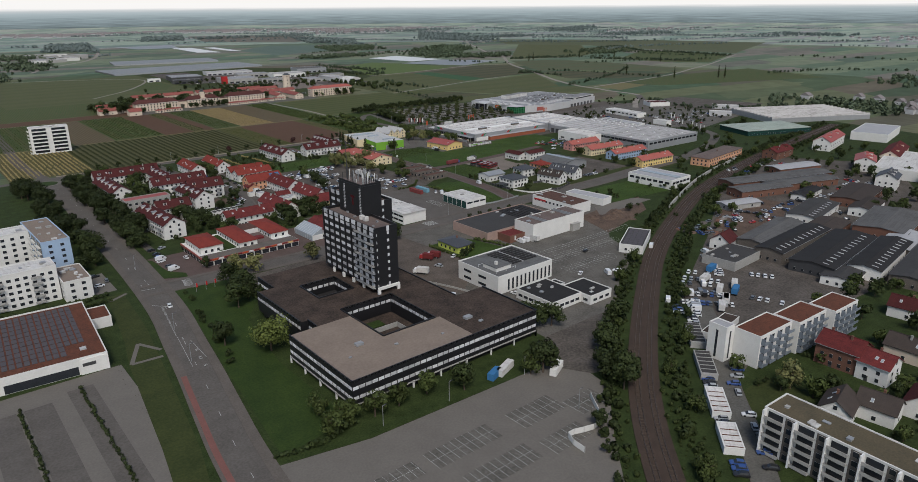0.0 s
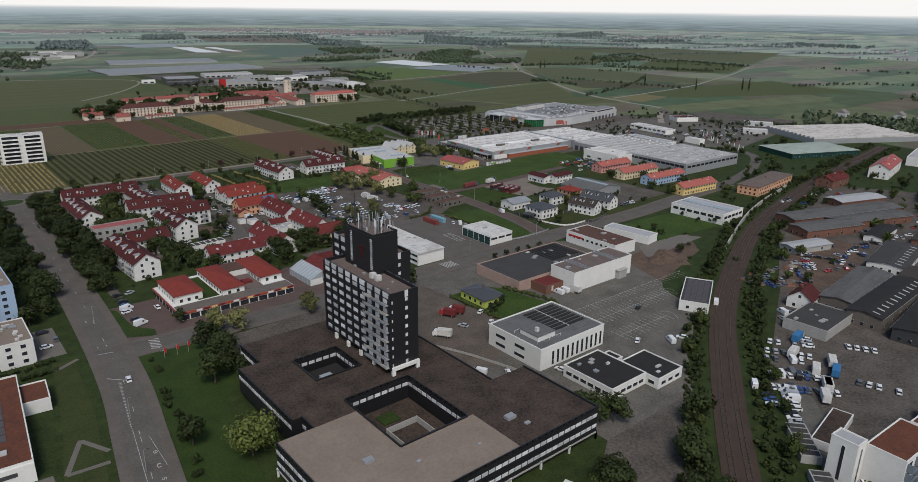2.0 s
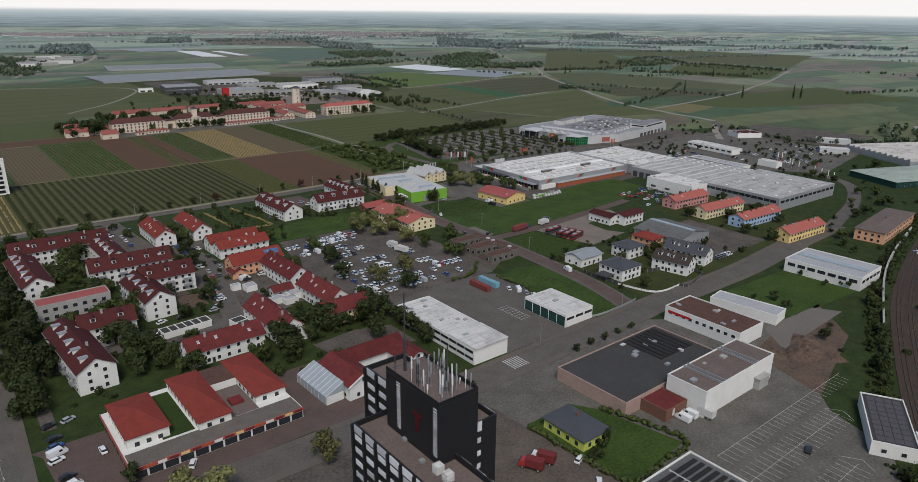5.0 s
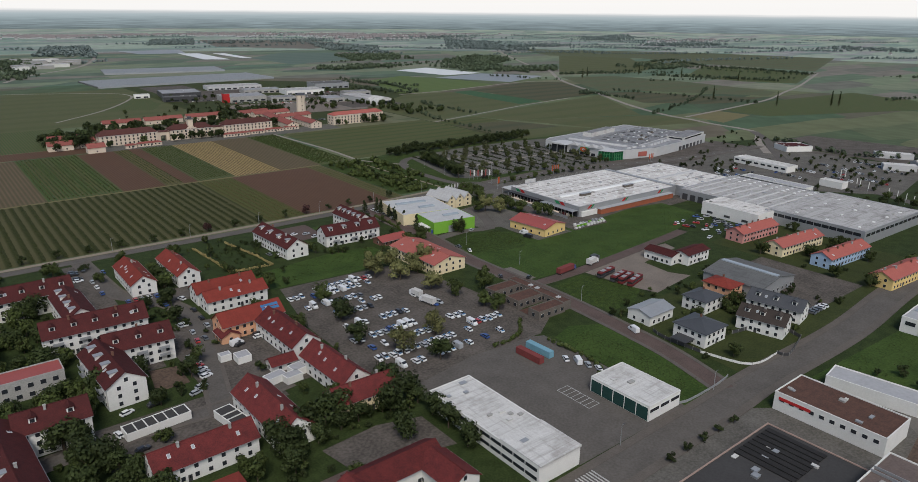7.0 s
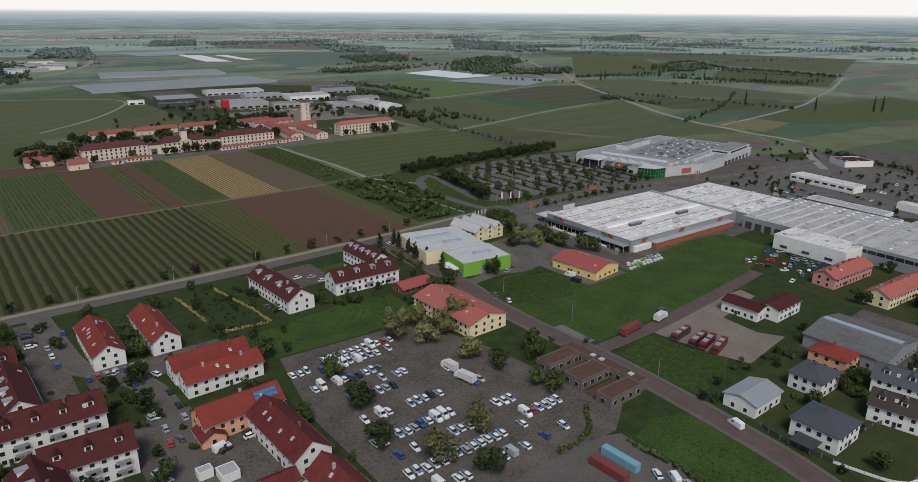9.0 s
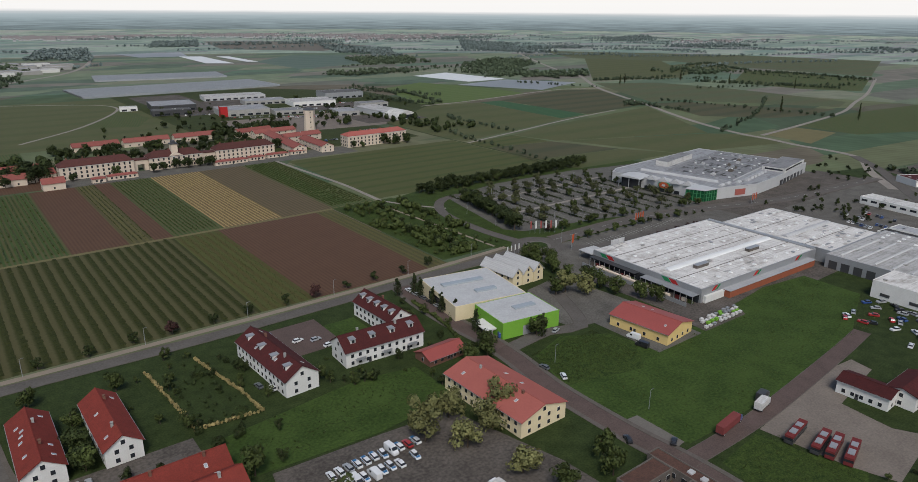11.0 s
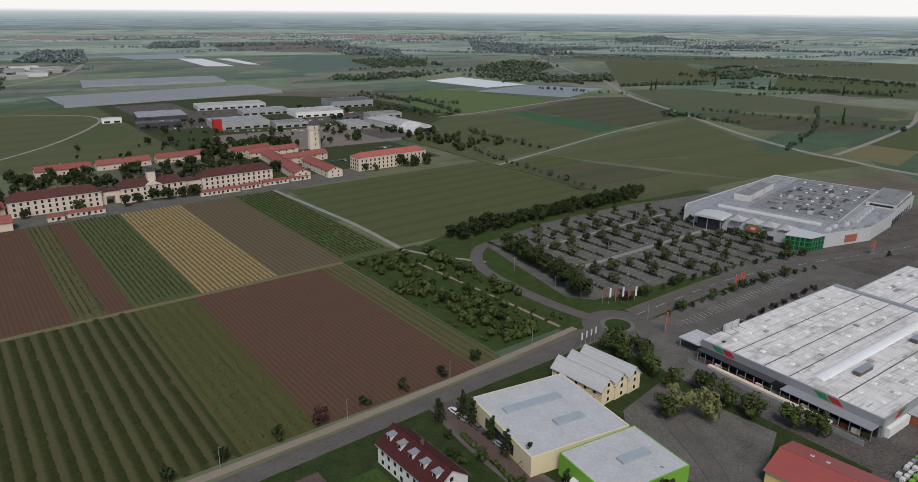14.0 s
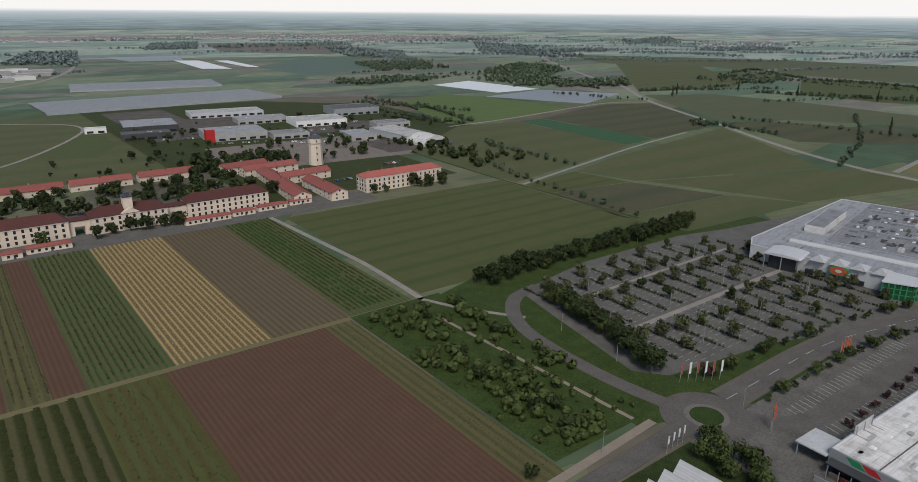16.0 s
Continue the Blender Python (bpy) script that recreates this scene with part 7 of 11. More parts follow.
flat_block("apartment_slab", 20, 382, 43, 13, 18, 2, "render_white", "roof_white", "white apartment slab with balconies", "apartment building", clutter=6, seed=23, windows=(1.6, 1.3, 4.0, (1.2, 4.0, 6.8, 9.6, 12.4, 15.2)))
flat_block("apartment_slab", 49, 328, 11, 22, 9, 0, "render_white", "roof_gravel", "low white apartment house", "apartment building", clutter=9, seed=24, windows=(1.6, 1.3, 4.0, (1.2, 4.0, 6.8)))
balcony_bands(ac, 12, 44, 18, 6, "w", 4)
at = flat_block("apartment_tower", 108, 694, 30, 13, 22, -5, "render_white", "roof_white", "white eight-storey apartment tower by the vineyard", "apartment building", clutter=5, seed=25)
balcony_bands(at, 30, 13, 22, 7, "s", 2)
balcony_bands(at, 30, 13, 22, 7, "w", 1)
mk = flat_block("supermarket", 28, 273, 33, 54, 5.6, -4, "render_white", "roof_rust", "white supermarket with solar panels on a rusty red roof", "supermarket", rise=0.7)
for i in range(12):
    for j in range(11):
        if not (i > 8 and j < 2):
            part("solar_panel", boxes((-14.6 + i * 2.2, -12.95 + i * 2.2, -21.5 + j * 4.25, -17.9 + j * 4.25, 5.8, 6.0)), "solar", mk)
part("roof_curb", boxes((9, 11, -20, -18.2, 5.765, 6.4)), "roof_pale", mk)
part("glass_front", boxes((-15, 7, -27.1, -26.95, 0.2, 3.2)), "glass", mk)
part("entrance_panel", boxes((7.5, 16.5, -27.6, -27.003, 0, 5.6)), "render_white", mk)
part("sign_board", boxes((8.3, 12.5, -27.68, -27.605, 3.0, 4.2)), "metal_dark", mk)
flat_block("loading_annex", 49, 287, 8, 13, 4.0, -4, "render_white", "roof_rust", "small annex with rusty red roof", "building")

# ---- flats and houses east of the railway ----
ap = flat_block("apartment_slab", 175.5, 50, 11.5, 46, 13.6, -3, "render_white", "roof_turf", "five-storey apartment slab with grey balconies and turf roof", "apartment building", clutter=8, seed=31)
wn1 = window_mesh(1.4, 1.5, "frame_white", "glass", 1)
for i in range(6):
    y = 22.4 - i * 8.6
    part("facade_fin", boxes((-7.6, -5.753, y - 0.2, y + 0.2, 0, 13.9)), "fin_white", ap, "white vertical facade fin")
    if i < 5:
        part("facade_panel", boxes((-5.86, -5.753, y - 8.3, y - 5.6, 0, 13.5)), "concrete_dark", ap, "grey-brown facade panel")
        for f in range(5):
            z = 0.9 + f * 2.7
            part("balcony", boxes((-7.3, -5.753, y - 5.4, y - 0.21, z - 0.45, z - 0.3), (-7.3, -7.22, y - 5.4, y - 0.21, z - 0.297, z + 0.55)), "concrete", ap)
            put("window", window_mesh(4.2, 1.9, "metal_dark", "glass", 2), ap, -5.78, y - 2.8, z - 0.25, -90)
            put("window", wn1, ap, -5.89, y - 6.9, z, -90)
for k, (x0, x1, y0, y1) in enumerate(((214, 234.5, 96, 106), (235, 254, 92.5, 102.5), (254.5, 272, 88.5, 98.5))):
    b = flat_block("apartment_block", (x0 + x1) / 2, (y0 + y1) / 2, x1 - x0, y1 - y0, 12, -3, "render_white", "roof_rust", "white stepped apartment block with rust-red roof and dark balconies", "apartment building", rise=0.4, group="stepped flats")
    w, d = x1 - x0, y1 - y0
    for f in range(4):
        z = 0.9 + f * 2.8
        for i in range(4):
            cx = -w / 2 + w * (i + 0.5) / 4
            part("balcony", boxes((cx - 1.9, cx + 1.9, -d / 2 - 1.5, -d / 2 - 0.003, z - 0.2, z - 0.05), (cx - 1.9, cx + 1.9, -d / 2 - 1.5, -d / 2 - 1.42, z - 0.047, z + 0.85), (cx - 1.9, cx - 1.82, -d / 2 - 1.418, -d / 2 - 0.003, z - 0.047, z + 2.3)), "balcony_blue", b)
            put("window", window_mesh(2.2, 1.9, "metal_dark", "glass", 1), b, cx, -d / 2 - 0.03, z - 0.02)
            put("window", window_mesh(1.3, 1.4), b, cx, d / 2 + 0.03, z, 180)
flat_block("stair_tower", 212, 110, 5, 7, 13, -3, "render_white", "roof_grey", "white stair tower with dark glass slit", "tower", windows=(0.9, 10.5, 6, (1.0,)))
house("brick_house", 240, 79.5, 14, 11, 7.6, 11, 90, "brick", "tile_red", 0, 1, 2, label="three-storey brick house with red roof")
house("white_house", 239, 67.5, 10, 10.5, 6.6, 9.8, 88, "render_white", "tile_red", 0, 3, 1, label="white house with red roof")
for x, y, a, L, m in ((205, 66, 10, 12, "tile_brown"), (214, 58, 95, 11, "tile_brown"), (228, 50, 5, 14, "tile_dark"), (262, 66, 90, 13, "tile_brown"), (255, 45, 8, 12, "tile_dark"), (280, 60, 5, 14, "tile_brown"), (300, 78, 95, 14, "tile_dark"), (222, 30, 90, 14, "tile_brown"), (250, 22, 0, 14, "tile_brown"), (318, 60, 0, 15, "tile_red")):
    house("house", x, y, L, 9, 4.8, 8.2, a, "render_white" if L != 13 else "sandstone", m, 0, 2, 1, label="plain house with %s roof among gardens" % ("brown" if m == "tile_brown" else "dark red"), plain=True)

# ---- industry east of the railway ----
for x, y, L, W, h, a, rf, wl_, lab in ((475, 221, 88, 15, 6.0, -19, "sheet_dark", "brick", "long brick hall with grey sheet roof"), (437, 213, 42, 14, 6.0, -19, "sheet_dark", "brick", "brick hall with pale grey roof"), (477, 205, 56, 13, 5.4, -20, "sheet_dark", "brick", "brick hall with grey roof and windows"),
                                       (415, 168, 44, 17, 5.0, 8, "roof_felt", "render_white", "white workshop hall with dark roof"), (352, 162, 52, 14, 6.4, 5, "sheet_dark", "concrete_dark", "dark hall with grey sheet roof"), (347, 147.5, 57, 13.5, 7.0, 2, "roof_black", "concrete_dark", "dark hall with rows of roof lights"),
                                       (348, 127.5, 64, 20, 6.5, 5, "roof_black", "metal_dark", "large black-roofed hall"), (356, 109.5, 56, 14, 7.0, 6, "roof_black", "render_white", "long hall with black roof"), (360, 92, 58, 16, 6.0, 6, "roof_felt", "concrete_dark", "long hall with skylights"),
                                       (420, 128, 50, 26, 6.5, 8, "sheet_dark", "brick", "brick works with brown roof"), (430, 96, 60, 24, 6.5, 8, "roof_felt", "concrete_dark", "dark sheet-roofed hall"), (470, 165, 46, 20, 6.0, 8, "tile_brown", "brick", "brown-roofed works")):
    t = house("industrial_hall", x, y, L, W, h * 0.82, h, a, wl_, rf, 0, 0, 0, label=lab + " east of the railway", group="industrial halls", pitch=9, floors=1, category="hall")
    if rf in ("roof_black", "roof_felt"):
        s = h * 0.18 / (W / 2)
        for i in range(int(L / 5)):
            for sg in (-1,):
                cx, yy = -L / 2 + 3 + i * 5, sg * W * 0.26
                ob = part("roof_light", boxes((-0.35, 0.35, -1.4, 1.4, 0, 0.14)), "roof_pale" if i % 3 else "roof_grey", t)
                ob.matrix_basis = pose(cx, yy, h - s * abs(yy) + 0.25, -sg * math.degrees(math.atan(s)), 0, 0)
for x, y, L, W, h, a, rf, wl_ in ((386, 148, 30, 16, 5.5, 5, "tile_brown", "brick"), (390, 112, 34, 14, 5.5, 6, "roof_grey", "concrete_dark"), (322, 112, 24, 14, 5, 8, "roof_felt", "render_white"), (446, 150, 30, 13, 6, 8, "tile_brown", "render_white"), (398, 206, 26, 10, 4, -18, "roof_grey", "concrete"), (455, 190, 30, 9, 4, 5, "roof_black", "render_white"), (520, 230, 40, 14, 5, -18, "roof_grey", "brick"), (380, 68, 40, 16, 6, 6, "tile_brown", "brick"), (440, 66, 44, 18, 6, 8, "roof_felt", "concrete_dark")):
    house("works_shed", x, y, L, W, h * 0.8, h, a, wl_, rf, 0, 0, 0, label="old works shed with weathered roof", group="works sheds", plain=True, floors=1, pitch=4.0, category="shed")
flat_block("garage_hall", 306, 158.5, 26, 17, 4.0, 2, "concrete", "roof_felt", "low concrete garage with dark roof", "garage", clutter=6, seed=41)
house("timber_house", 322, 172, 12, 10, 4.6, 8.4, 8, "render_white", "tile_dark", label="small house with dark red roof in the yard")
flat_block("garage_row", 232, 121, 22, 6, 2.6, 8, "render_white", "roof_moss", "row of low garages with dark roofs", "garage", rise=0.2)
for x, y, L, W, e, r, a, wl_, rf, lab in ((636, 254, 50, 14, 8, 12, 10, "render_white", "sheet_red", "long white school with red roof"), (568, 198, 26, 14, 8, 11, 20, "render_white", "sheet_red", "white house with red mansard roof"), (620, 196, 54, 14, 7, 11, 12, "sandstone", "tile_red", "long cream house with red roof"),
                                         (560, 262, 28, 12, 6, 9, 0, "brick", "tile_red", "brick house with red roof"), (520, 165, 18, 13, 8, 11.5, 12, "render_white", "slate", "white gabled house with dark roof"), (545, 128, 30, 14, 7, 10, 12, "render_cream", "tile_red", "cream house with red roof"), (500, 118, 34, 14, 8, 12, 12, "sandstone", "tile_brown", "cream factory building with brown roof"),
                                         (600, 130, 30, 14, 7, 10, 12, "render_white", "tile_brown", "white house with brown roof"), (640, 165, 30, 14, 7, 10, 10, "render_white", "tile_red", "white house with red roof")):
    house("town_house", x, y, L, W, e, r, a, wl_, rf, 2, 0, 1, label=lab, plain=True)
flat_block("white_hall", 585, 175, 78, 34, 7, 12, "render_white", "roof_white", "large white hall with pale roof", "hall", clutter=5, seed=43)
flat_block("solar_hall", 718, 246, 62, 30, 7, 10, "render_white", "roof_grey", "pale hall with blue solar roof", "hall")
hip_house("green_hall", 672, 331, 74, 42, 4.6, 7.0, -22, "glass_teal", "roof_mint", "long low garden centre with pale green roof", 1, chimneys=0, category="hall")
fh = thing("shed_roof_hall", 790, 353, 0, -28, "wide hall under rows of pale saw-tooth roofs", "hall")
part("wall", boxes((-60, 60, -38, 38, 0, 5)), "metal_grey", fh)
for i in range(12):
    y = -38 + i * 6.3
    bm = bmesh.new()
    v = [bm.verts.new(p) for p in ((-60, y, 5.003), (60, y, 5.003), (60, y + 6.25, 5.003), (-60, y + 6.25, 5.003), (-60, y + 1.2, 6.9), (60, y + 1.2, 6.9))]
    for q in ((3, 2, 1, 0), (0, 1, 5, 4), (4, 5, 2, 3), (0, 4, 3), (1, 2, 5)):
        bm.faces.new([v[k] for k in q])
    part("shed_roof", bm, "roof_worn", fh)

# ---- the stores ----
def barrel(x0, x1, y0, y1, z, rise, n=6, along="x"):
    """A low vaulted strip of roof light."""
    bm = bmesh.new()
    rows = []
    for k in range(n + 1):
        a = math.pi * k / n
        s, h = 0.5 - 0.5 * math.cos(a), z + rise * math.sin(a)
        if along == "x":
            y = y0 + (y1 - y0) * s
            rows.append((bm.verts.new((x0, y, h)), bm.verts.new((x1, y, h))))
        else:
            x = x0 + (x1 - x0) * s
            rows.append((bm.verts.new((x, y0, h)), bm.verts.new((x, y1, h))))
    for (a, b), (c, d) in zip(rows, rows[1:]):
        bm.faces.new((a, b, d, c))
    bm.faces.new([r[0] for r in rows])
    bm.faces.new([r[1] for r in rows][::-1])
    return bm


def patches(t, z, rows, mat, name="roof_patch"):
    """Lighter and darker repairs of the roof skin."""
    part(name, boxes(*[(x, x + w, y, y + d, z, z + 0.03 + 0.004 * (i % 7)) for i, (x, y, w, d) in enumerate(rows)]), mat, t, kind="stuff")


def slash(x, y0, dy, z0, z1, lean, along="y"):
    """A slanting stripe panel on a wall."""
    bm = bmesh.new()
    pts = [(y0, z1), (y0 + dy, z1), (y0 + dy + lean, z0), (y0 + lean, z0)]
    v = []
    for o in (-0.06, 0.0):
        v.append([bm.verts.new((x + o, p, q) if along == "y" else (p, x + o, q)) for p, q in pts])
    bm.faces.new(v[0])
    bm.faces.new(v[1][::-1])
    for i in range(4):
        j = (i + 1) % 4
        bm.faces.new((v[0][i], v[1][i], v[1][j], v[0][j]))
    bmesh.ops.recalc_face_normals(bm, faces=bm.faces)
    return bm


rs = random.Random(77)
di = flat_block("garden_store", 467, 510, 95, 64, 6.4, -2, "metal_grey", "roof_dirty", "huge flat hardware store with stained white roof", "store", rise=0.2, clutter=5, seed=51)
dome_row(di, [(-38 + 9.5 * i, y) for y in (25, 13.5, 2.5, -20, -27) for i in range(9)], 6.565)
part("ridge_light", barrel(-41, 43.5, -10.0, -6.0, 6.56, 0.7), "fin_white", di, "long pale vaulted roof light")
part("roof_band", boxes((45.0, 47.2, -31.5, 31, 6.57, 7.3)), "metal_grey", di)
for x in (-28, 14):
    part("roof_fan", boxes((x, x + 9, -15.2, -13, 6.57, 8.1)), "concrete_dark", di)
    part("fan_hood", boxes((x - 0.2, x + 9.2, -15.4, -12.8, 8.103, 8.3)), "metal_grey", di)
for y in (19.2, 7.4, -1.6, -18.0):
    part("gutter", boxes((-47, 44.8, y - 0.22, y + 0.22, 6.563, 6.60)), "concrete_dark", di, "dirty roof gutter")
patches(di, 6.563, [(rs.uniform(-46, 38), rs.uniform(-31, 28), rs.uniform(1, 5), rs.uniform(0.4, 1.6)) for _ in range(26)], "roof_worn")
part("parapet_band", boxes((-47.75, -47.62, -32, 32, 3.9, 6.5)), "metal_grey", di)
part("west_glazing", boxes((-48.4, -47.56, -31, 31, 0, 3.6)), "glass", di)
part("west_canopy", boxes((-52.5, -47.56, -31, -2, 3.7, 3.95)), "metal_grey", di)
part("west_canopy", boxes((-51.5, -47.56, 2, 31, 3.7, 3.95)), "metal_dark", di)
for i in range(20):
    y = -31 + i * 3.2
    part("canopy_post", boxes((-52.3, -52.1, y - 0.1, y + 0.1, 0, 3.69)), "metal_grey", di)
    if i % 5 != 4:
        part("plant_rack", boxes((-51.6, -50.4, y + 0.4, y + 2.8, 0, 0.9), (-51.6, -51.0, y + 0.4, y + 2.8, 0.903, 1.7)), ("vine_leaf", "sandstone", "tile_red", "concrete_dark", "leaf_light")[i % 5], di, "rack of garden goods under the canopy")
part("goods_shelf", boxes((-54.4, -52.7, -20, 24, 0, 1.6)), "sandstone", di, "long shelf of stacked pale goods")
part("garden_fence", boxes((-56.3, -56.1, -31, 31, 0, 1.9)), "metal_grey", di)
for y in (24.0, -14.0):
    part("stripe_panel", slash(-47.77, y, 3.6, 4.5, 6.3, -2.0), "sign_green", di)
    part("stripe_panel", slash(-47.77, y - 4.2, 3.6, 4.5, 6.3, -2.0), "sign_red", di)
for x in (-38, -6, 30):
    part("stripe_panel", slash(-32.06, x, 2.2, 4.1, 6.2, -2.4, "x"), "sign_red", di)
    part("stripe_panel", slash(-32.06, x + 2.6, 1.6, 4.1, 6.2, -2.4, "x"), "sign_green", di)
part("brick_lean_to", boxes((-32, 40, -36.0, -32.1, 0, 3.3)), "brick_orange", di, "low brick side wing")
part("lean_to_roof", boxes((-32.3, 40.3, -36.3, -32.06, 3.303, 3.45)), "roof_grey", di)
part("white_side_wall", boxes((-46, -32.4, -33.4, -32.06, 0, 3.2)), "render_white", di)
part("corner_canopy", boxes((-49, -38, 32.06, 41, 4.0, 4.4)), "roof_pale", di)
for x, y in ((-48.4, 40.4), (-38.6, 40.4)):
    part("canopy_post", boxes((x - 0.15, x + 0.15, y - 0.15, y + 0.15, 0, 3.99)), "metal_grey", di)
part("roof_sign", boxes((-36, -26, 31.0, 31.3, 6.95, 9.6)), "roof_pale", di)
for x in (-35.5, -31, -26.5):
    part("sign_strut", boxes((x - 0.08, x + 0.08, 27.4, 31, 6.57, 6.75), (x - 0.08, x + 0.08, 30.7, 30.95, 6.753, 9.4)), "metal_grey", di)

sr = flat_block("rear_store", 541, 500, 52, 62, 6.8, -1, "metal_grey", "roof_dirty", "rear part of a store with white roof", "store", rise=0.2, clutter=6, seed=52)
dome_row(sr, [(-20 + 9 * i, -24 + 9.5 * j) for i in range(5) for j in range(6)], 6.965)
part("ridge_light", barrel(-23, 24, -6.5, -2.8, 6.96, 1.0), "roof_pale", sr, "long pale vaulted roof light")
patches(sr, 6.963, [(rs.uniform(-25, 18), rs.uniform(-30, 27), rs.uniform(1, 6), rs.uniform(0.4, 2.2)) for _ in range(24)], "roof_zinc")
for y in (12, -17):
    part("gutter", boxes((-25, 25, y - 0.22, y + 0.22, 6.963, 7.0)), "concrete_dark", sr, "dirty roof gutter")

b2 = flat_block("retail_hall", 541, 435.6, 66, 66, 6.8, -1, "metal_grey", "roof_worn", "vast grey retail hall with weathered pale roof", "store", rise=0.3, clutter=12, seed=53)
for i in range(8):
    part("ridge_light", barrel(-30, 12, -29.2 + i * 8, -27.8 + i * 8, 6.96, 0.6), "roof_pale", b2)
patches(b2, 6.963, [(rs.uniform(-32, 26), rs.uniform(-32, 29), rs.uniform(1, 6), rs.uniform(0.5, 2.4)) for _ in range(60)], "concrete")
dome_row(b2, [(18 + 6 * i, -28 + 8 * j) for i in range(3) for j in range(8)], 6.965)
for i in range(4):
    part("loading_gate", boxes((-33.12, -33.02, 9 + i * 6, 13 + i * 6, 0, 4.2)), "metal_dark", b2)
wb = flat_block("store_wing", 496.4, 419, 20.4, 38, 7.8, -2, "render_white", "roof_dirty", "pale flat wing of a store", "store", rise=0.25, clutter=4, seed=55)
for i in range(3):
    part("wall_louvre", boxes((-10.32, -10.22, -13 + i * 12, -9 + i * 12, 1.6, 3.0)), "metal_dark", wb)
sh = flat_block("depot_hall", 538, 374, 72, 56, 8.2, -2, "metal_grey", "roof_worn", "grey depot hall with a band of high windows", "store", rise=0.3, clutter=10, seed=56)
for i in range(12):
    part("glazed_strip", boxes((-36.12, -36.02, -26 + i * 4.4, -22 + i * 4.4, 5.0, 6.8)), "glass", sh)
    part("louvre_band", boxes((-34 + i * 5.8, -29.4 + i * 5.8, -28.12, -28.02, 5.0, 6.6)), "glass", sh)
dome_row(sh, [(-30 + 8.5 * i, -22 + 9 * j) for i in range(0, 8, 2) for j in range(0, 6, 2)], 8.365)

HY = [(-57, 52), (-60.5, -9), (-55, -26), (-22, -42), (15, -45), (77, -46), (77, 42), (40, 46), (-45, 56)]
hy = thing("hypermarket", 630, 613, 0, 11, "huge grey hypermarket with patched roof and roof lights", "store")
bm = bmesh.new()
prism(bm, HY, 0, 7.4)
part("wall", bm, "metal_pale", hy)
bm = bmesh.new()
prism(bm, [(x * 0.992, y * 0.99) for x, y in HY], 7.403, 7.56)
part("roof", bm, "roof_zinc", hy)
for (x0, y0), (x1, y1) in zip(HY, HY[1:] + HY[:1]):
    bm = bmesh.new()
    band(bm, [Vector((x0, y0)), Vector((x1, y1))], -0.12, 0.35, 7.406, 8.0)
    part("parapet", bm, "metal_pale", hy)
part("upper_deck", boxes((-24, 76, -25, 25, 7.565, 7.95)), "roof_stained", hy, "dark stained roof deck")
part("deck_edge", boxes((-24.6, -24.02, -25.4, 25.4, 7.565, 8.25)), "metal_grey", hy)
part("deck_edge", boxes((-24.0, 76, -25.6, -25.02, 7.565, 8.25)), "roof_pale", hy)
spots = [(-17 + 10.4 * i, -20 + 9.6 * j) for i in range(9) for j in range(5)]
patches(hy, 7.954, [(x - rs.uniform(1.2, 2.6), y - rs.uniform(1.2, 2.2), rs.uniform(3.0, 5.4), rs.uniform(2.6, 4.4)) for x, y in spots if rs.random() < 0.45], "roof_slab", "grey_repair")
patches(hy, 7.953, [(rs.uniform(-23, 66), rs.uniform(-24, 20), rs.uniform(2, 9), rs.uniform(0.4, 3.0)) for _ in range(50)], "roof_felt", "dark_repair")
patches(hy, 7.563, [(rs.uniform(-50, 60), rs.choice((rs.uniform(-42, -27), rs.uniform(26, 42))), rs.uniform(2, 9), rs.uniform(0.5, 2.4)) for _ in range(40)], "roof_stained", "grey_repair")
dome_row(hy, [p for p in spots if rs.random() < 0.55], 8.0)
for i in range(16):
    x, y, s = rs.uniform(-20, 70), rs.uniform(-22, 22), rs.uniform(0.8, 2.0)
    part("roof_plant", boxes((x - s, x + s, y - s * 0.7, y + s * 0.7, 7.953, 8.6 + s * 0.4), (x - s * 0.4, x + s * 0.3, y - s * 0.4, y + s * 0.4, 8.603 + s * 0.4, 9.2 + s * 0.4)), rs.choice(("metal_grey", "concrete_dark", "roof_pale")), hy)
for x, y0, y1 in ((8, -18, 16), (36, -22, 6), (58, -10, 22)):
    part("roof_duct", boxes((x - 0.5, x + 0.5, y0, y1, 8.1, 8.8)), "metal_grey", hy)
part("plant_room", boxes((-13, 32, 29, 39, 7.565, 11.4)), "roof_white", hy, "white plant room on the roof")
part("plant_room_roof", boxes((-12.6, 31.6, 29.4, 38.6, 11.403, 11.5)), "roof_stained", hy)
part("upper_storey", boxes((28, 76, -44.5, -28, 7.565, 10.6)), "roof_white", hy, "white upper storey with window band")
part("upper_storey_roof", boxes((28.3, 75.7, -44.2, -28.3, 10.603, 10.7)), "roof_stained", hy)
part("window_band", boxes((31, 70, -44.62, -44.52, 8.6, 9.8)), "glass", hy)
part("window_band", boxes((27.88, 27.98, -43, -30, 8.6, 9.8)), "glass", hy)
part("ridge_light", barrel(-38.4, -34.6, -20, 39, 7.565, 1.5, along="y"), "roof_pale", hy, "long white vaulted roof light")
for i in range(8):
    part("light_rib", boxes((-38.7, -34.3, -19.2 + i * 8.2, -18.9 + i * 8.2, 7.567, 7.9)), "metal_grey", hy)
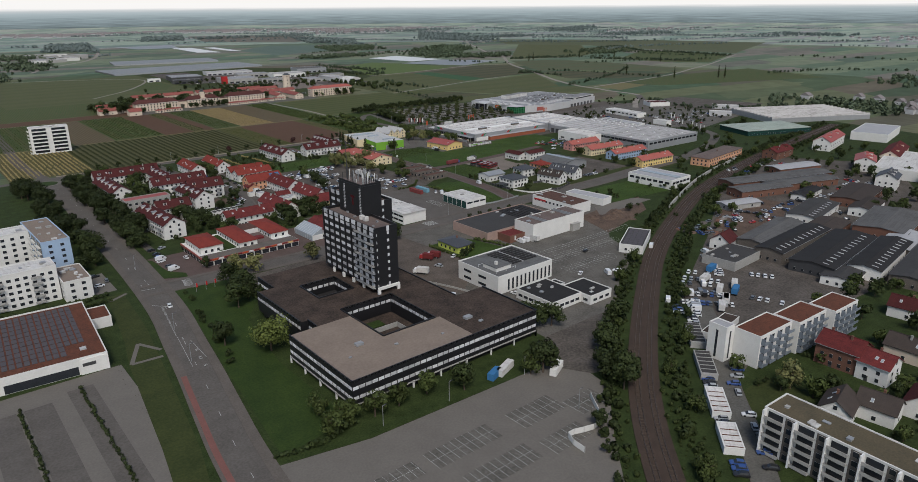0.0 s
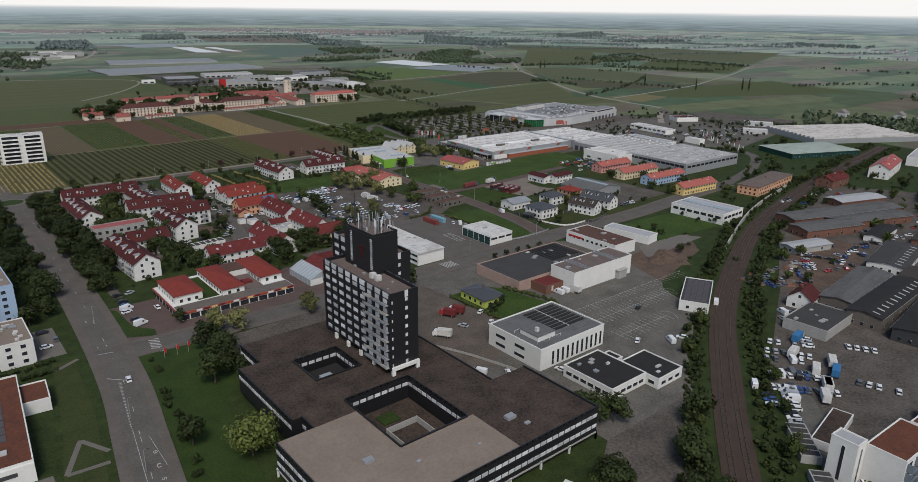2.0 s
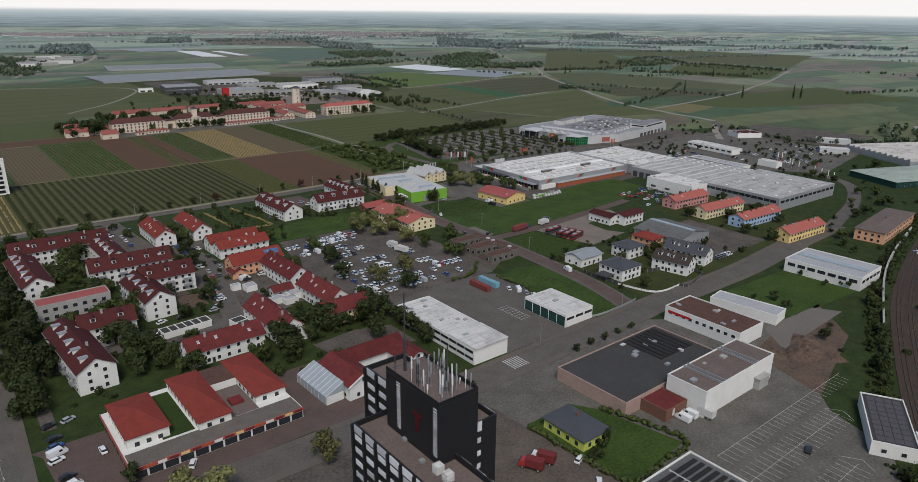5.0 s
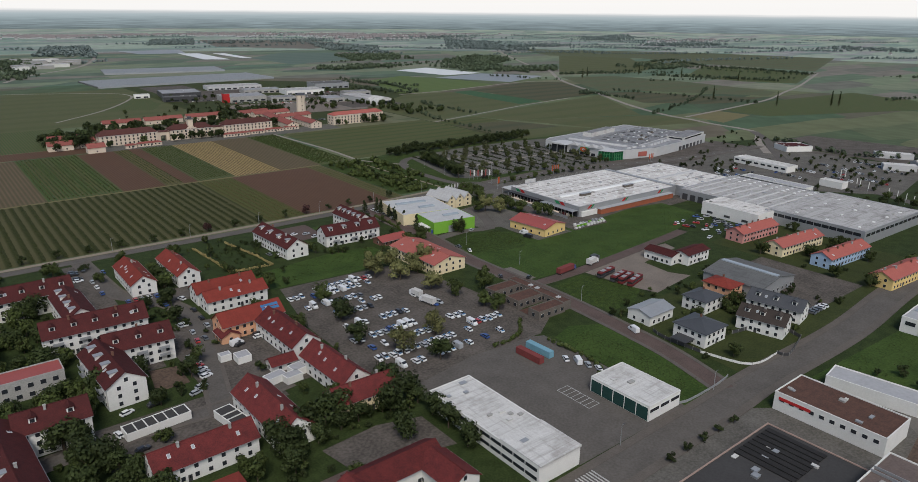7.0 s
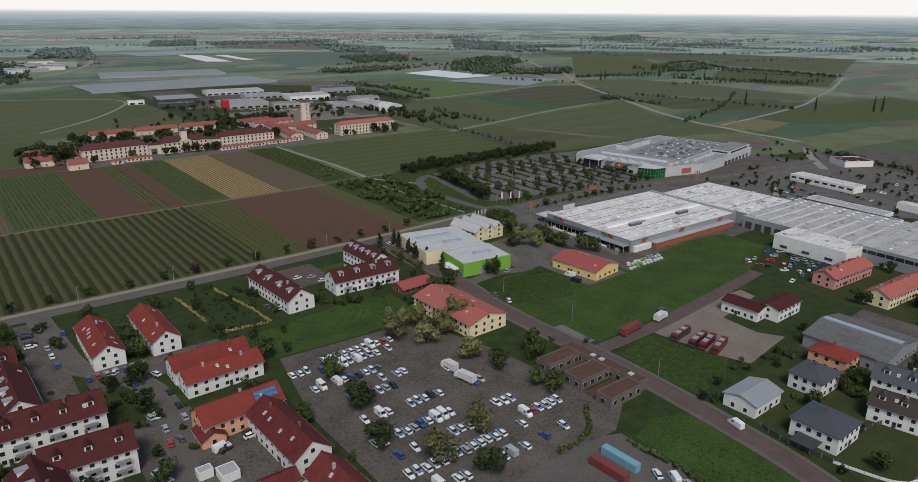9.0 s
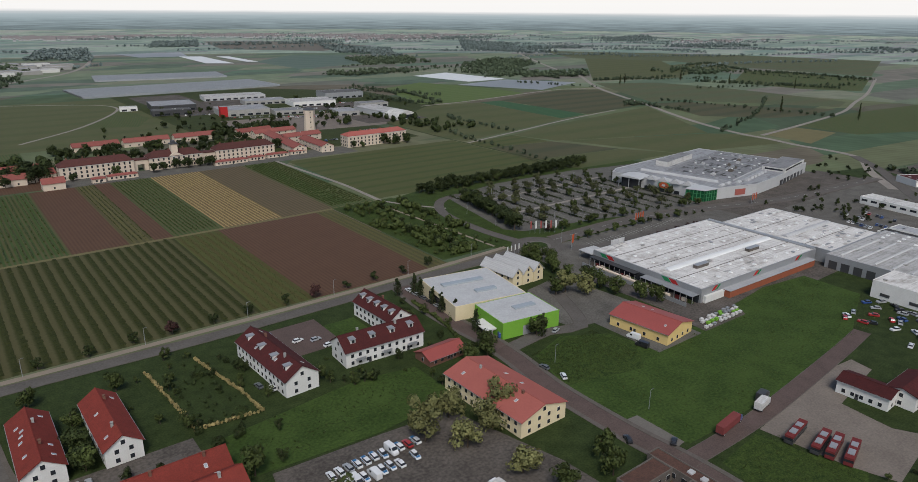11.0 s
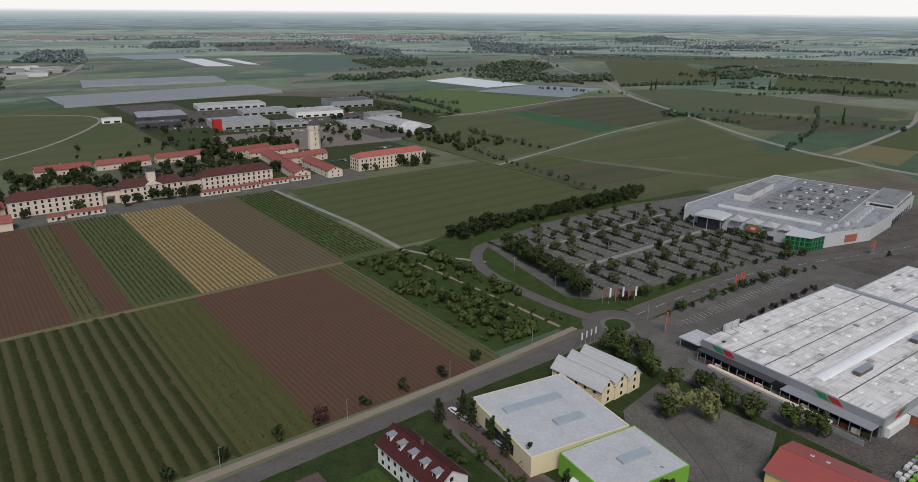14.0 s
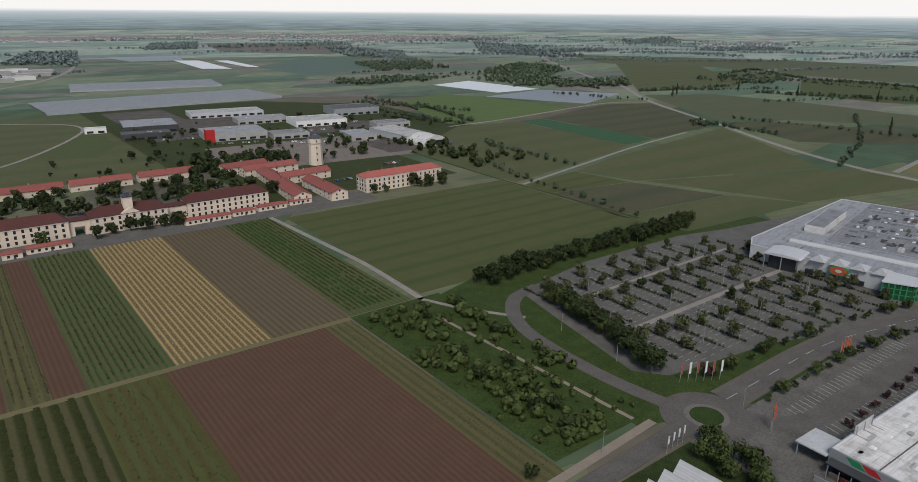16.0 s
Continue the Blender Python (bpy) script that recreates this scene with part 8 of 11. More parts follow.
for i in range(6):
    x = -18 + i * 7
    bm = bmesh.new()
    v = [bm.verts.new(p) for p in ((x, -34, 7.57), (x + 5, -34, 7.57), (x + 5, -28.5, 7.57), (x, -28.5, 7.57), (x, -33.4, 9.4), (x + 5, -33.4, 9.4))]
    for q in ((3, 2, 1, 0), (0, 1, 5, 4), (4, 5, 2, 3), (0, 4, 3), (1, 2, 5)):
        bm.faces.new([v[k] for k in q])
    part("shed_light", bm, "roof_pale", hy)
for x, y in ((-47, -25), (-38, -26), (-29, -30)):
    part("shed_light", barrel(x, x + 6, y - 1.5, y + 1.5, 7.57, 1.3), "roof_pale", hy)
for i in range(4):
    y = 19 - i * 9
    bm = bmesh.new()
    v = [bm.verts.new(p) for p in ((-61.4, y - 3.6, 7.6), (-61.4, y + 3.6, 7.6), (-60.8, y, 11.2), (-51, y - 3.6, 7.7), (-51, y + 3.6, 7.7), (-52, y, 8.4))]
    for q in ((0, 1, 2), (5, 4, 3), (0, 2, 5, 3), (2, 1, 4, 5), (1, 0, 3, 4)):
        bm.faces.new([v[k] for k in q])
    bmesh.ops.recalc_face_normals(bm, faces=bm.faces)
    part("roof_peak", bm, "roof_pale", hy, "white tent-like peak over the front")
part("entrance_glass", boxes((-63.5, -58.2, 27.5, 40.5, 0, 6.9)), "glass", hy)
part("entrance_roof", barrel(-66, -50, 25, 43, 7.4, 1.4, along="x"), "metal_pale", hy, "gently curved entrance roof")
for y in (26, 34, 42):
    part("entrance_column", boxes((-65.4, -65.0, y - 0.2, y + 0.2, 0, 7.38)), "metal_grey", hy)
for r, o, c in ((3.4, 0.0, "sign_green"), (2.9, -0.12, "sign_orange"), (1.1, -0.2, "roof_pale")):
    bm = bmesh.new()
    ring = [[bm.verts.new((-61.2 + o + k, 9 + r * 1.3 * math.cos(2 * math.pi * n / 24), 5.2 + r * 0.75 * math.sin(2 * math.pi * n / 24))) for n in range(24)] for k in (-0.1, 0.9)]
    bm.faces.new(ring[0])
    bm.faces.new(ring[1][::-1])
    for n in range(24):
        bm.faces.new((ring[0][n], ring[1][n], ring[1][(n + 1) % 24], ring[0][(n + 1) % 24]))
    bmesh.ops.recalc_face_normals(bm, faces=bm.faces)
    part("emblem_disc", bm, c, hy)
for i in range(5):
    part("front_window", boxes((-61.0, -59.6, 20 - i * 5.6, 23.6 - i * 5.6, 0.4, 2.6)), "glass", hy)
GP = [(-69.5, -11), (-66.4, -22.5), (-55.6, -26.6), (-54, -11)]
bm = bmesh.new()
prism(bm, GP, 0, 7.6)
part("green_pavilion", bm, "glass_green", hy, "green glazed corner pavilion")
bm = bmesh.new()
prism(bm, [(-70.2, -10.4), (-67.0, -23.2), (-55.2, -27.4), (-53, -10.4)], 7.603, 8.1)
part("pavilion_roof", bm, "metal_pale", hy)
for (x0, y0), (x1, y1) in zip(GP[:3], GP[1:3]):
    for k in range(6):
        s = k / 5
        x, y = x0 + (x1 - x0) * s, y0 + (y1 - y0) * s
        part("green_mullion", boxes((x - 0.25, x + 0.25, y - 0.25, y + 0.25, 0, 7.59)), "mullion_green", hy)
    for z in (2.4, 5.0):
        bm = bmesh.new()
        band(bm, [Vector((x0, y0)), Vector((x1, y1))], -0.15, 0.2, z, z + 0.3)
        part("green_transom", bm, "mullion_green", hy)
bm = bmesh.new()
band(bm, [Vector((-40, -33.4)), Vector((-32, -37.3))], -0.25, 0.1, 1.5, 5.6)
part("poster_panel", bm, "sheet_pink", hy, "faded reddish poster panel")
for i in range(7):
    x = 18 + i * 8
    part("loading_gate", boxes((x, x + 4, -45.9, -45.2, 0, 3.8)), "metal_dark", hy)
for x, y, w, d, h, a, rf, lab in ((655, 488, 14, 50, 4.5, -8, "roof_white", "long low pavilion with white roofs and red edge"), (579, 441, 11, 62, 5.0, -4, "roof_felt", "long low dark-roofed shop row"), (596, 447, 11, 50, 4.0, -4, "roof_grey", "long low shop row with pale windows"), (748, 511, 26, 20, 4.5, -30, "tile_dark", "roadside restaurant with red roof")):
    b = flat_block("roadside_shop", x, y, w, d, h, a, "render_white", rf, lab, "shop", clutter=4, seed=int(y))
    window_row(b, window_mesh(4.0, 1.4, "frame_white", "glass", 2), -w / 2, d / 2, -w / 2, -d / 2, 2.2, int(d / 6))
for x, y, w, d in ((330, 1890, 60, 24), (372, 1930, 46, 30), (400, 1990, 56, 24), (335, 1975, 40, 30), (310, 1925, 40, 24), (415, 2060, 56, 24), (300, 1870, 26, 20), (350, 2050, 44, 26), (380, 2110, 50, 22), (330, 2130, 40, 24)):
    flat_block("far_works", x, y, w, d, 6, 6, "render_white" if w % 4 else "concrete", "roof_worn" if w > 44 else "roof_zinc", "far white works hall at the town edge", "hall", group="far works")
flat_block("filling_station", 629.5, 421, 8, 17, 4.5, -4, "render_white", "roof_white", "small white canopy roof of a filling station", "canopy", rise=0.3)
for x, y, w in ((783, 438, 30), (733, 415, 24)):
    flat_block("trade_shed", x, y, w, 10, 4.5, -60, "metal_pale", "roof_white", "low pale shed beside a car park", "shed", rise=0.2)
# ---- barracks, water tower and the far trading estate ----
def barracks(x0, x1, y, d, eave, ridge, label):
    w = x1 - x0
    t = thing("barracks_wing", (x0 + x1) / 2, y + d / 2, 0, 0, label, "barracks", "old barracks")
    part("wall", boxes((-w / 2, w / 2, -d / 2, d / 2, 0, eave)), "sandstone", t)
    bm = bmesh.new()
    a, b = w / 2 + 0.5, d / 2 + 0.5
    lo = [bm.verts.new(p) for p in ((-a, -b, eave + 0.01), (a, -b, eave + 0.01), (a, b, eave + 0.01), (-a, b, eave + 0.01))]
    top = [bm.verts.new((-a + b * 0.7, 0, ridge)), bm.verts.new((a - b * 0.7, 0, ridge))]
    for q in ((lo[3], lo[2], lo[1], lo[0]), (lo[0], lo[1], top[1], top[0]), (lo[1], lo[2], top[1]), (lo[2], lo[3], top[0], top[1]), (lo[3], lo[0], top[0])):
        bm.faces.new(q)
    part("roof", bm, "tile_umber", t)
    part("cornice", boxes((-w / 2 - 0.25, w / 2 + 0.25, -d / 2 - 0.25, -d / 2 - 0.003, eave - 0.5, eave)), "render_white", t)
    me = window_mesh(1.3, 1.9, "frame_white", "glass", 1)
    for z in (0.9, 4.0, 7.0):
        window_row(t, me, -w / 2 + 1, -d / 2, w / 2 - 1, -d / 2, z, int(w / 3.9))
        window_row(t, me, -w / 2, d / 2, -w / 2, -d / 2, z, 4)
    for i in range(int(w / 11)):
        part("chimney", boxes((-w / 2 + 6 + i * 11, -w / 2 + 7 + i * 11, 0.5, 1.5, ridge - 1.5, ridge + 1.0)), "brick", t)
    return t


barracks(236, 287, 894, 14, 9.6, 14.0, "long cream barracks wing with dark red hipped roof")
bc = barracks(298, 339, 892, 15, 9.6, 14.0, "cream barracks centre with clock turret")
part("turret", boxes((-2.5, 2.5, -5, 0, 12, 18.5)), "sandstone", bc, "square clock turret")
part("turret_cap", boxes((-2.9, 2.9, -5.4, 0.4, 18.503, 19.2), (-1.4, 1.4, -3.9, -1.1, 19.203, 21)), "slate", bc)
bm = bmesh.new()
v = [bm.verts.new(p) for p in ((-6, -7.6, 9.6), (6, -7.6, 9.6), (0, -7.6, 12.6), (-6, -3, 9.6), (6, -3, 9.6), (0, -3, 12.6))]
for q in ((0, 1, 2), (5, 4, 3), (0, 2, 5, 3), (2, 1, 4, 5), (1, 0, 3, 4)):
    bm.faces.new([v[k] for k in q])
part("pediment", bm, "sandstone", bc)
barracks(351, 402, 894, 14, 9.6, 14.0, "long cream barracks wing with dark red hipped roof")
for x0, x1 in ((287, 298), (339, 351)):
    g = thing("gateway", (x0 + x1) / 2, 900, 0, 0, "cream gateway with a round arch between barracks", "gateway")
    w = x1 - x0 - 0.1
    part("pier", boxes((-w / 2, -2.6, -4, 4, 0, 8.4)), "sandstone", g)
    part("pier", boxes((2.6, w / 2, -4, 4, 0, 8.4)), "sandstone", g)
    part("arch", boxes((-2.599, 2.599, -4, 4, 5.2, 8.4)), "sandstone", g)
    part("roof", boxes((-w / 2, w / 2, -4.4, 4.4, 8.403, 9.0)), "tile_umber", g)
part_rows = ((253, 262, 873), (264, 285, 876), (345, 372, 880), (374, 388, 882), (391, 410, 884), (413, 428, 886))
for x0, x1, y in part_rows:
    hip_house("gate_lodge", (x0 + x1) / 2, y + 2.5, x1 - x0, 5.5, 2.8, 4.2, 0, "sandstone", "tile_salmon", "low cream lodge with red roof along the wall", 1, "gate lodges", 0, 0.4)
nb = barracks(470, 534, 886, 14, 10.4, 13.6, "three-storey cream block with bright red roof")
for c in nb.children:
    if c.name.startswith("roof"):
        c.data.materials[0] = MAT["sheet_pink"]
for x, y, w, d, a in ((427, 930, 88, 12, 84), (447, 905, 50, 12, 88), (440, 985, 44, 12, 4), (452, 948, 40, 11, 6), (425, 1000, 36, 12, 6)):
    house("barracks_annex", x, y, w, d, 5.5, 8.2, a, "sandstone", "tile_salmon", label="cream barracks annex with red roof", chimneys=1, group="barracks annexes", plain=True)
for x, w in ((282, 38), (325, 40), (370, 40)):
    house("stable_row", x, 1010, w, 11, 4.5, 7.4, 0, "sandstone", "tile_salmon", label="long low stable row with red roof", chimneys=1, group="stable rows", plain=True)
for x, y, w, a in ((245, 915, 26, 90), (222, 905, 24, 10), (205, 900, 20, 0), (228, 872, 14, 0), (215, 930, 30, 0)):
    house("barracks_annex", x, y, w, 10, 5.0, 8.0, a, "sandstone", "tile_salmon", label="cream barracks annex with red roof", chimneys=1, group="barracks annexes", plain=True)

wt = thing("water_tower", 484, 993, 0, 0, "square cream stone water tower with dark cap", "water tower")


def tube(r0, r1, z0, z1, n=8):
    bm = bmesh.new()
    a = [bm.verts.new((r0 * math.cos((k + 0.5) * 2 * math.pi / n), r0 * math.sin((k + 0.5) * 2 * math.pi / n), z0)) for k in range(n)]
    b = [bm.verts.new((r1 * math.cos((k + 0.5) * 2 * math.pi / n), r1 * math.sin((k + 0.5) * 2 * math.pi / n), z1)) for k in range(n)]
    bm.faces.new(b)
    bm.faces.new(a[::-1])
    for k in range(n):
        bm.faces.new((a[k], a[(k + 1) % n], b[(k + 1) % n], b[k]))
    return bm


part("shaft", tube(6.0, 5.2, 0, 18), "sandstone", wt)
part("tank", tube(5.9, 5.9, 18.003, 22), "sandstone", wt)
part("cap", tube(6.2, 2.5, 22.003, 24.5), "slate", wt)
for z in (4, 9, 14, 19.2):
    put("window", window_mesh(0.9, 1.6), wt, -1.5, -5.7 if z < 18 else -5.62, z, -8)

for x, y, w, d, h, wl_, rf, lab in ((418, 1252, 52, 54, 7, "metal_dark", "roof_zinc", "dark trade store with grey roof"), (402, 1198, 44, 20, 6, "metal_dark", "sheet_dark", "low black trade store"), (474, 1158, 58, 44, 7, "concrete", "roof_zinc", "grey store with red corner"),
                                    (520, 1312, 84, 36, 5, "metal_pale", "roof_worn", "long pale store"), (535, 1238, 56, 30, 5, "concrete", "roof_zinc", "low grey store"), (582, 1192, 58, 40, 6, "render_white", "roof_worn", "white trade store"), (655, 1245, 58, 40, 8, "metal_grey", "sheet_dark", "grey trade hall"),
                                    (575, 1085, 26, 36, 5, "concrete", "roof_zinc", "flat grey workshop"), (368, 1258, 20, 10, 5, "render_white", "roof_pale", "small white store"), (640, 1130, 40, 22, 5, "concrete", "roof_stained", "grey depot"), (520, 1128, 36, 24, 5, "concrete", "roof_stained", "grey furniture store")):
    b = flat_block("trade_store", x, y, w, d, h, -8, wl_, rf, lab + " on the trading estate", "store", clutter=3, seed=int(x))
    window_row(b, window_mesh(6.0, 2.2, "metal_dark", "glass", 3), -w / 2, -d / 2, w / 2, -d / 2, 0.5, int(w / 9))
    if rf in ("roof_white", "roof_pale"):
        part("roof_ridge", barrel(-w * 0.35, w * 0.35, -1.2, 1.2, h + 0.16, 0.7), "roof_pale", b)
    if "red corner" in lab:
        part("red_corner", boxes((-w / 2 - 0.3, -w / 2 + 8, -d / 2 - 0.3, -d / 2 - 0.06, 0, 12), (-w / 2 - 0.3, -w / 2 - 0.06, -d / 2 - 0.06, -d / 2 + 10, 0, 12)), "sign_red", b)

# showroom with a vaulted front beside the fields
sv = thing("showroom", 613, 1052, 0, 2, "pale showroom with a vaulted glazed front", "store")
part("wall", boxes((-15, 15, -20, 48, 0, 6)), "metal_pale", sv)
part("roof", boxes((-15.3, 15.3, -20, 48.3, 6.003, 6.4)), "roof_worn", sv)
part("vault", barrel(-14, 14, -46, -20.05, 0.0, 9.5, 12, along="y"), "roof_white", sv, "white vaulted hall")
part("vault_glass", boxes((-11, 11, -46.12, -46.02, 0.2, 4.8)), "glass", sv)

# foil tunnels and foil-covered beds far out
for x0, y0, dx, dy, n, wid, ln_, m in ((346, 1418, 1.0, 0.05, 16, 7.5, 300, "foil_grey"), (410, 1668, 0.98, -0.14, 13, 8, 222, "foil_grey")):
    bm = bmesh.new()
    ux = Vector((dx, dy)).normalized()
    uy = Vector((-ux.y, ux.x))
    for i in range(n):
        prev = None
        for k in range(7):
            a = math.pi * k / 6
            o = wid * (i + 0.5 - 0.48 * math.cos(a))
            z = 3.2 * math.sin(a) + 0.05
            p, q = Vector((x0, y0)) + uy * o, Vector((x0, y0)) + uy * o + ux * ln_
            cur = (bm.verts.new((p.x, p.y, z)), bm.verts.new((q.x, q.y, z)))
            if prev:
                bm.faces.new((prev[0], prev[1], cur[1], cur[0]))
            prev = cur
    me = bpy.data.meshes.new("foil_tunnels")
    bm.to_mesh(me)
    bm.free()
    me.materials.append(MAT[m])
    tagged(new("foil_tunnels", me), "rows of long grey foil tunnels over crops", "greenhouse", kind="stuff")
for pts, m in ((((937, 1467), (955, 1317), (1047, 1320), (1035, 1493)), "foil"), (((905, 1284), (969, 1143), (1109, 1199), (1040, 1310)), "foil_grey"), (((737, 2291), (715, 2008), (769, 1976), (789, 2261)), "foil"), (((820, 2240), (815, 2010), (838, 1996), (850, 2230)), "foil"), (((620, 2480), (640, 2300), (760, 2290), (800, 2480)), "foil_grey")):
    patch("foil_field", pts, m, "pale foil laid over vegetable beds", z=0.25)

# ---- vines ----
def plant_rows(x0, x1, y0, y1, gap, step, seed, miss=0.1, wob=0.18):
    """Places of single plants in straight rows along y."""
    r = random.Random(seed)
    out = []
    x = x0 + gap / 2
    while x < x1:
        y = y0
        while y < y1:
            if r.random() > miss:
                out.append((x + r.uniform(-wob, wob), y + r.uniform(-0.4, 0.4)))
            y += step
        x += gap
    return out


for x0, x1, y0, y1, gap, step, mat, size, n, lab in ((264, 290, 716, 866, 2.3, 1.7, "leaf_mid", (0.8, 1.4), 9, "rows of green vines"), (241, 252, 716, 866, 2.4, 1.8, "vine_leaf", (0.7, 1.2), 9, "rows of yellow-green vines"),
                                                     (292, 327.5, 716, 862, 2.3, 1.5, "straw", (0.5, 1.0), 8, "rows of straw-yellow young plants"), (349, 360, 589, 706, 2.2, 1.5, "vine_leaf", (0.5, 0.9), 8, "rows of yellow-green vines"),
                                                     (263, 286, 587, 706, 3.1, 1.6, "vine_leaf", (0.4, 1.0), 7, "weedy remains of vine rows"), (264, 286, 588, 705, 1.6, 2.6, "leaf_mid", (0.25, 0.7), 6, "weeds on fallow ground")):
    thicket("plant_rows", plant_rows(x0, x1, y0, y1, gap, step, int(x0), 0.12, 0.7 if "weed" in lab else 0.15), mat, lab, size, n, int(x1), "vineyard")

crop_rows("vine_rows", 117.6, 262, 587, 708, 4.9, 0.32, 1.7, "vine_strip", "rows of dark green vines", 1, 0.99, 2.2, 0.5)
crop_rows("vine_rows", 60, 117, 587, 706, 3.2, 1.1, 0.8, "straw", "rows of yellow-green vines", 3, 0.75)
crop_rows("vine_rows", 363, 391, 716, 866, 2.5, 1.0, 0.6, "leaf_mid", "rows of young vines", 7, 0.85)
crop_rows("vine_rows", 60, 130, 716, 866, 2.8, 1.2, 0.7, "vine_leaf", "rows of green vines", 10, 0.85, 4)
crop_rows("vine_rows", 166, 211, 716, 866, 2.8, 1.2, 0.7, "leaf_mid", "rows of green vines", 11, 0.85, 4)

# ---- trees ----
PLOTS = []
for o in scene.objects:
    if o.parent is None and o.type == "EMPTY":
        for c in o.children:
            if c.name.startswith("wall"):
                q = c.bound_box
                m = o.matrix_basis
                PLOTS.append((m.translation.x, m.translation.y, m.inverted(), q[0][0], q[6][0], q[0][1], q[6][1]))


def built(x, y, pad=1.6):
    """True where a building stands."""
    for px, py, inv, x0, x1, y0, y1 in PLOTS:
        if abs(px - x) < 80 and abs(py - y) < 80:
            q = inv @ Vector((x, y, 0))
            if x0 - pad < q.x < x1 + pad and y0 - pad < q.y < y1 + pad:
                return True
    return False


def open_ground(*areas):
    return [p for a in areas for p in scatter(*a) if not built(*p)]


for kind, sc, spots in (
    ("broad", 1.0, ((91.5, 219),)),
    ("oak", 1.1, ((105, 270), (109, 262), (80, 234), (127, 416), (125.5, 395), (136.5, 432), (122, 407), (171, 369.5), (179, 371.5), (172, 365), (187, 373), (192, 375), (127, 532), (131, 516), (132, 484), (126, 389), (126, 404), (216, 371), (213, 379), (206, 366), (240, 385), (223, 414), (228, 437), (130, 389))),
    ("willow", 1.25, ((264, 469), (272, 459), (277, 441), (277, 475), (284, 462), (121, 300), (113, 302), (150, 296), (210, 83), (292, 468), (268, 476), (380, 524), (386, 516), (232, 397), (250, 402))),
    ("oak", 1.15, ((105, 290), (103, 276), (98, 264), (108, 283), (128, 152), (185, 166), (179, 170), (156, 143), (160, 148), (182, 137), (188, 142), (204, 150), (170, 128), (197, 294), (193, 302), (174, 122), (168, 118))),
    ("lime", 1.0, ((86, 160), (82, 158), (90, 160), (84, 170), (97, 158), (106, 158), (117, 158), (281, 428), (231, 458), (218, 484), (284, 412), (286, 405), (339, 500), (346, 505), (152, 145), (300, 432), (296, 425))),
    ("fir", 1.0, ((322, 540), (324, 563), (324, 558), (324, 533), (322, 517), (324, 549), (340, 498), (317, 566))),
    ("lime", 1.0, ((393, 545), (398, 551), (402, 557), (400, 563), (394, 558), (399, 527), (397, 518), (397, 509), (402, 499), (404, 492), (375, 525), (313, 499), (305, 499), (316, 505), (392, 535), (404, 570), (396, 565))),
    ("small", 1.1, ((196, 586), (212, 587), (242, 586), (257, 587), (273, 586), (303, 587), (318, 588), (334, 588), (350, 589), (180, 586), (165, 587), (150, 586), (135, 587), (120, 586))),
    ("plum", 1.25, ((226, 587), (438, 594), (287, 586))),
):
    for x, y in spots:
        tree(kind, x, y, sc)
rnd = random.Random(12)
grove("avenue_trees", scatter(86, 92, 372, 400, 9, 1) + scatter(57, 70, 350, 400, 12, 2), ("oak",), "dense dark trees beside the boulevard", (0.75, 1.15), 4)
grove("avenue_trees", scatter(86, 99, 395, 548, 46, 1) + scatter(52, 71, 390, 545, 44, 2), ("oak",), "dense dark trees beside the boulevard", (0.75, 1.2), 3)
for x, y in ((170.7, 363), (169.5, 357), (176, 370), (182, 371), (189.6, 368), (196, 368.5), (216.5, 366), (216.5, 358), (215.8, 348.9), (202.4, 352.4), (208, 367), (214.5, 338), (174, 362), (181, 366)):
    tree("oak", x, y, rnd.uniform(0.7, 1.0), where="between depot and houses")
grove("garden_trees", open_ground((110, 134, 420, 440, 9, 5), (112, 138, 456, 466, 8, 6), (114, 134, 486, 512, 9, 7), (122, 140, 366, 398, 8, 9), (178, 184, 508, 545, 5, 10), (96, 112, 420, 560, 26, 41)), ("lime", "oak", "oak"), "dark courtyard trees among the houses", (0.65, 1.0), 5)
grove("garden_trees", open_ground((100, 160, 360, 570, 110, 5), (168, 214, 366, 560, 60, 6), (150, 182, 344, 372, 20, 7), (183, 216, 364, 372, 16, 42), (210, 245, 500, 570, 20, 8), (255, 320, 505, 535, 18, 9)), ("small", "bush", "shrub", "young", "lime"), "garden trees and shrubs among the houses", (0.55, 1.05), 7)
grove("garden_trees", open_ground((124, 142, 456, 490, 26, 91), (164, 180, 466, 496, 22, 92), (148, 166, 414, 440, 16, 93), (112, 134, 424, 446, 16, 94)), ("shrub", "bush", "small", "oak"), "dark shrubs and small trees round the flats", (0.55, 0.85), 96)
grove("garden_trees", open_ground((316, 345, 331, 378, 18, 97), (345, 400, 340, 378, 26, 98), (364, 372, 312, 340, 10, 99)), ("shrub", "bush", "young"), "shrubs in the villa gardens", (0.6, 1.0), 97)
grove("yard_trees", open_ground((330, 560, 90, 250, 80, 11), (200, 330, 0, 110, 60, 12), (560, 700, 120, 420, 90, 13), (440, 620, 270, 330, 30, 14)), ("small", "bush", "lime", "oak"), "trees and scrub between works and houses", (0.5, 0.95), 8, 2)
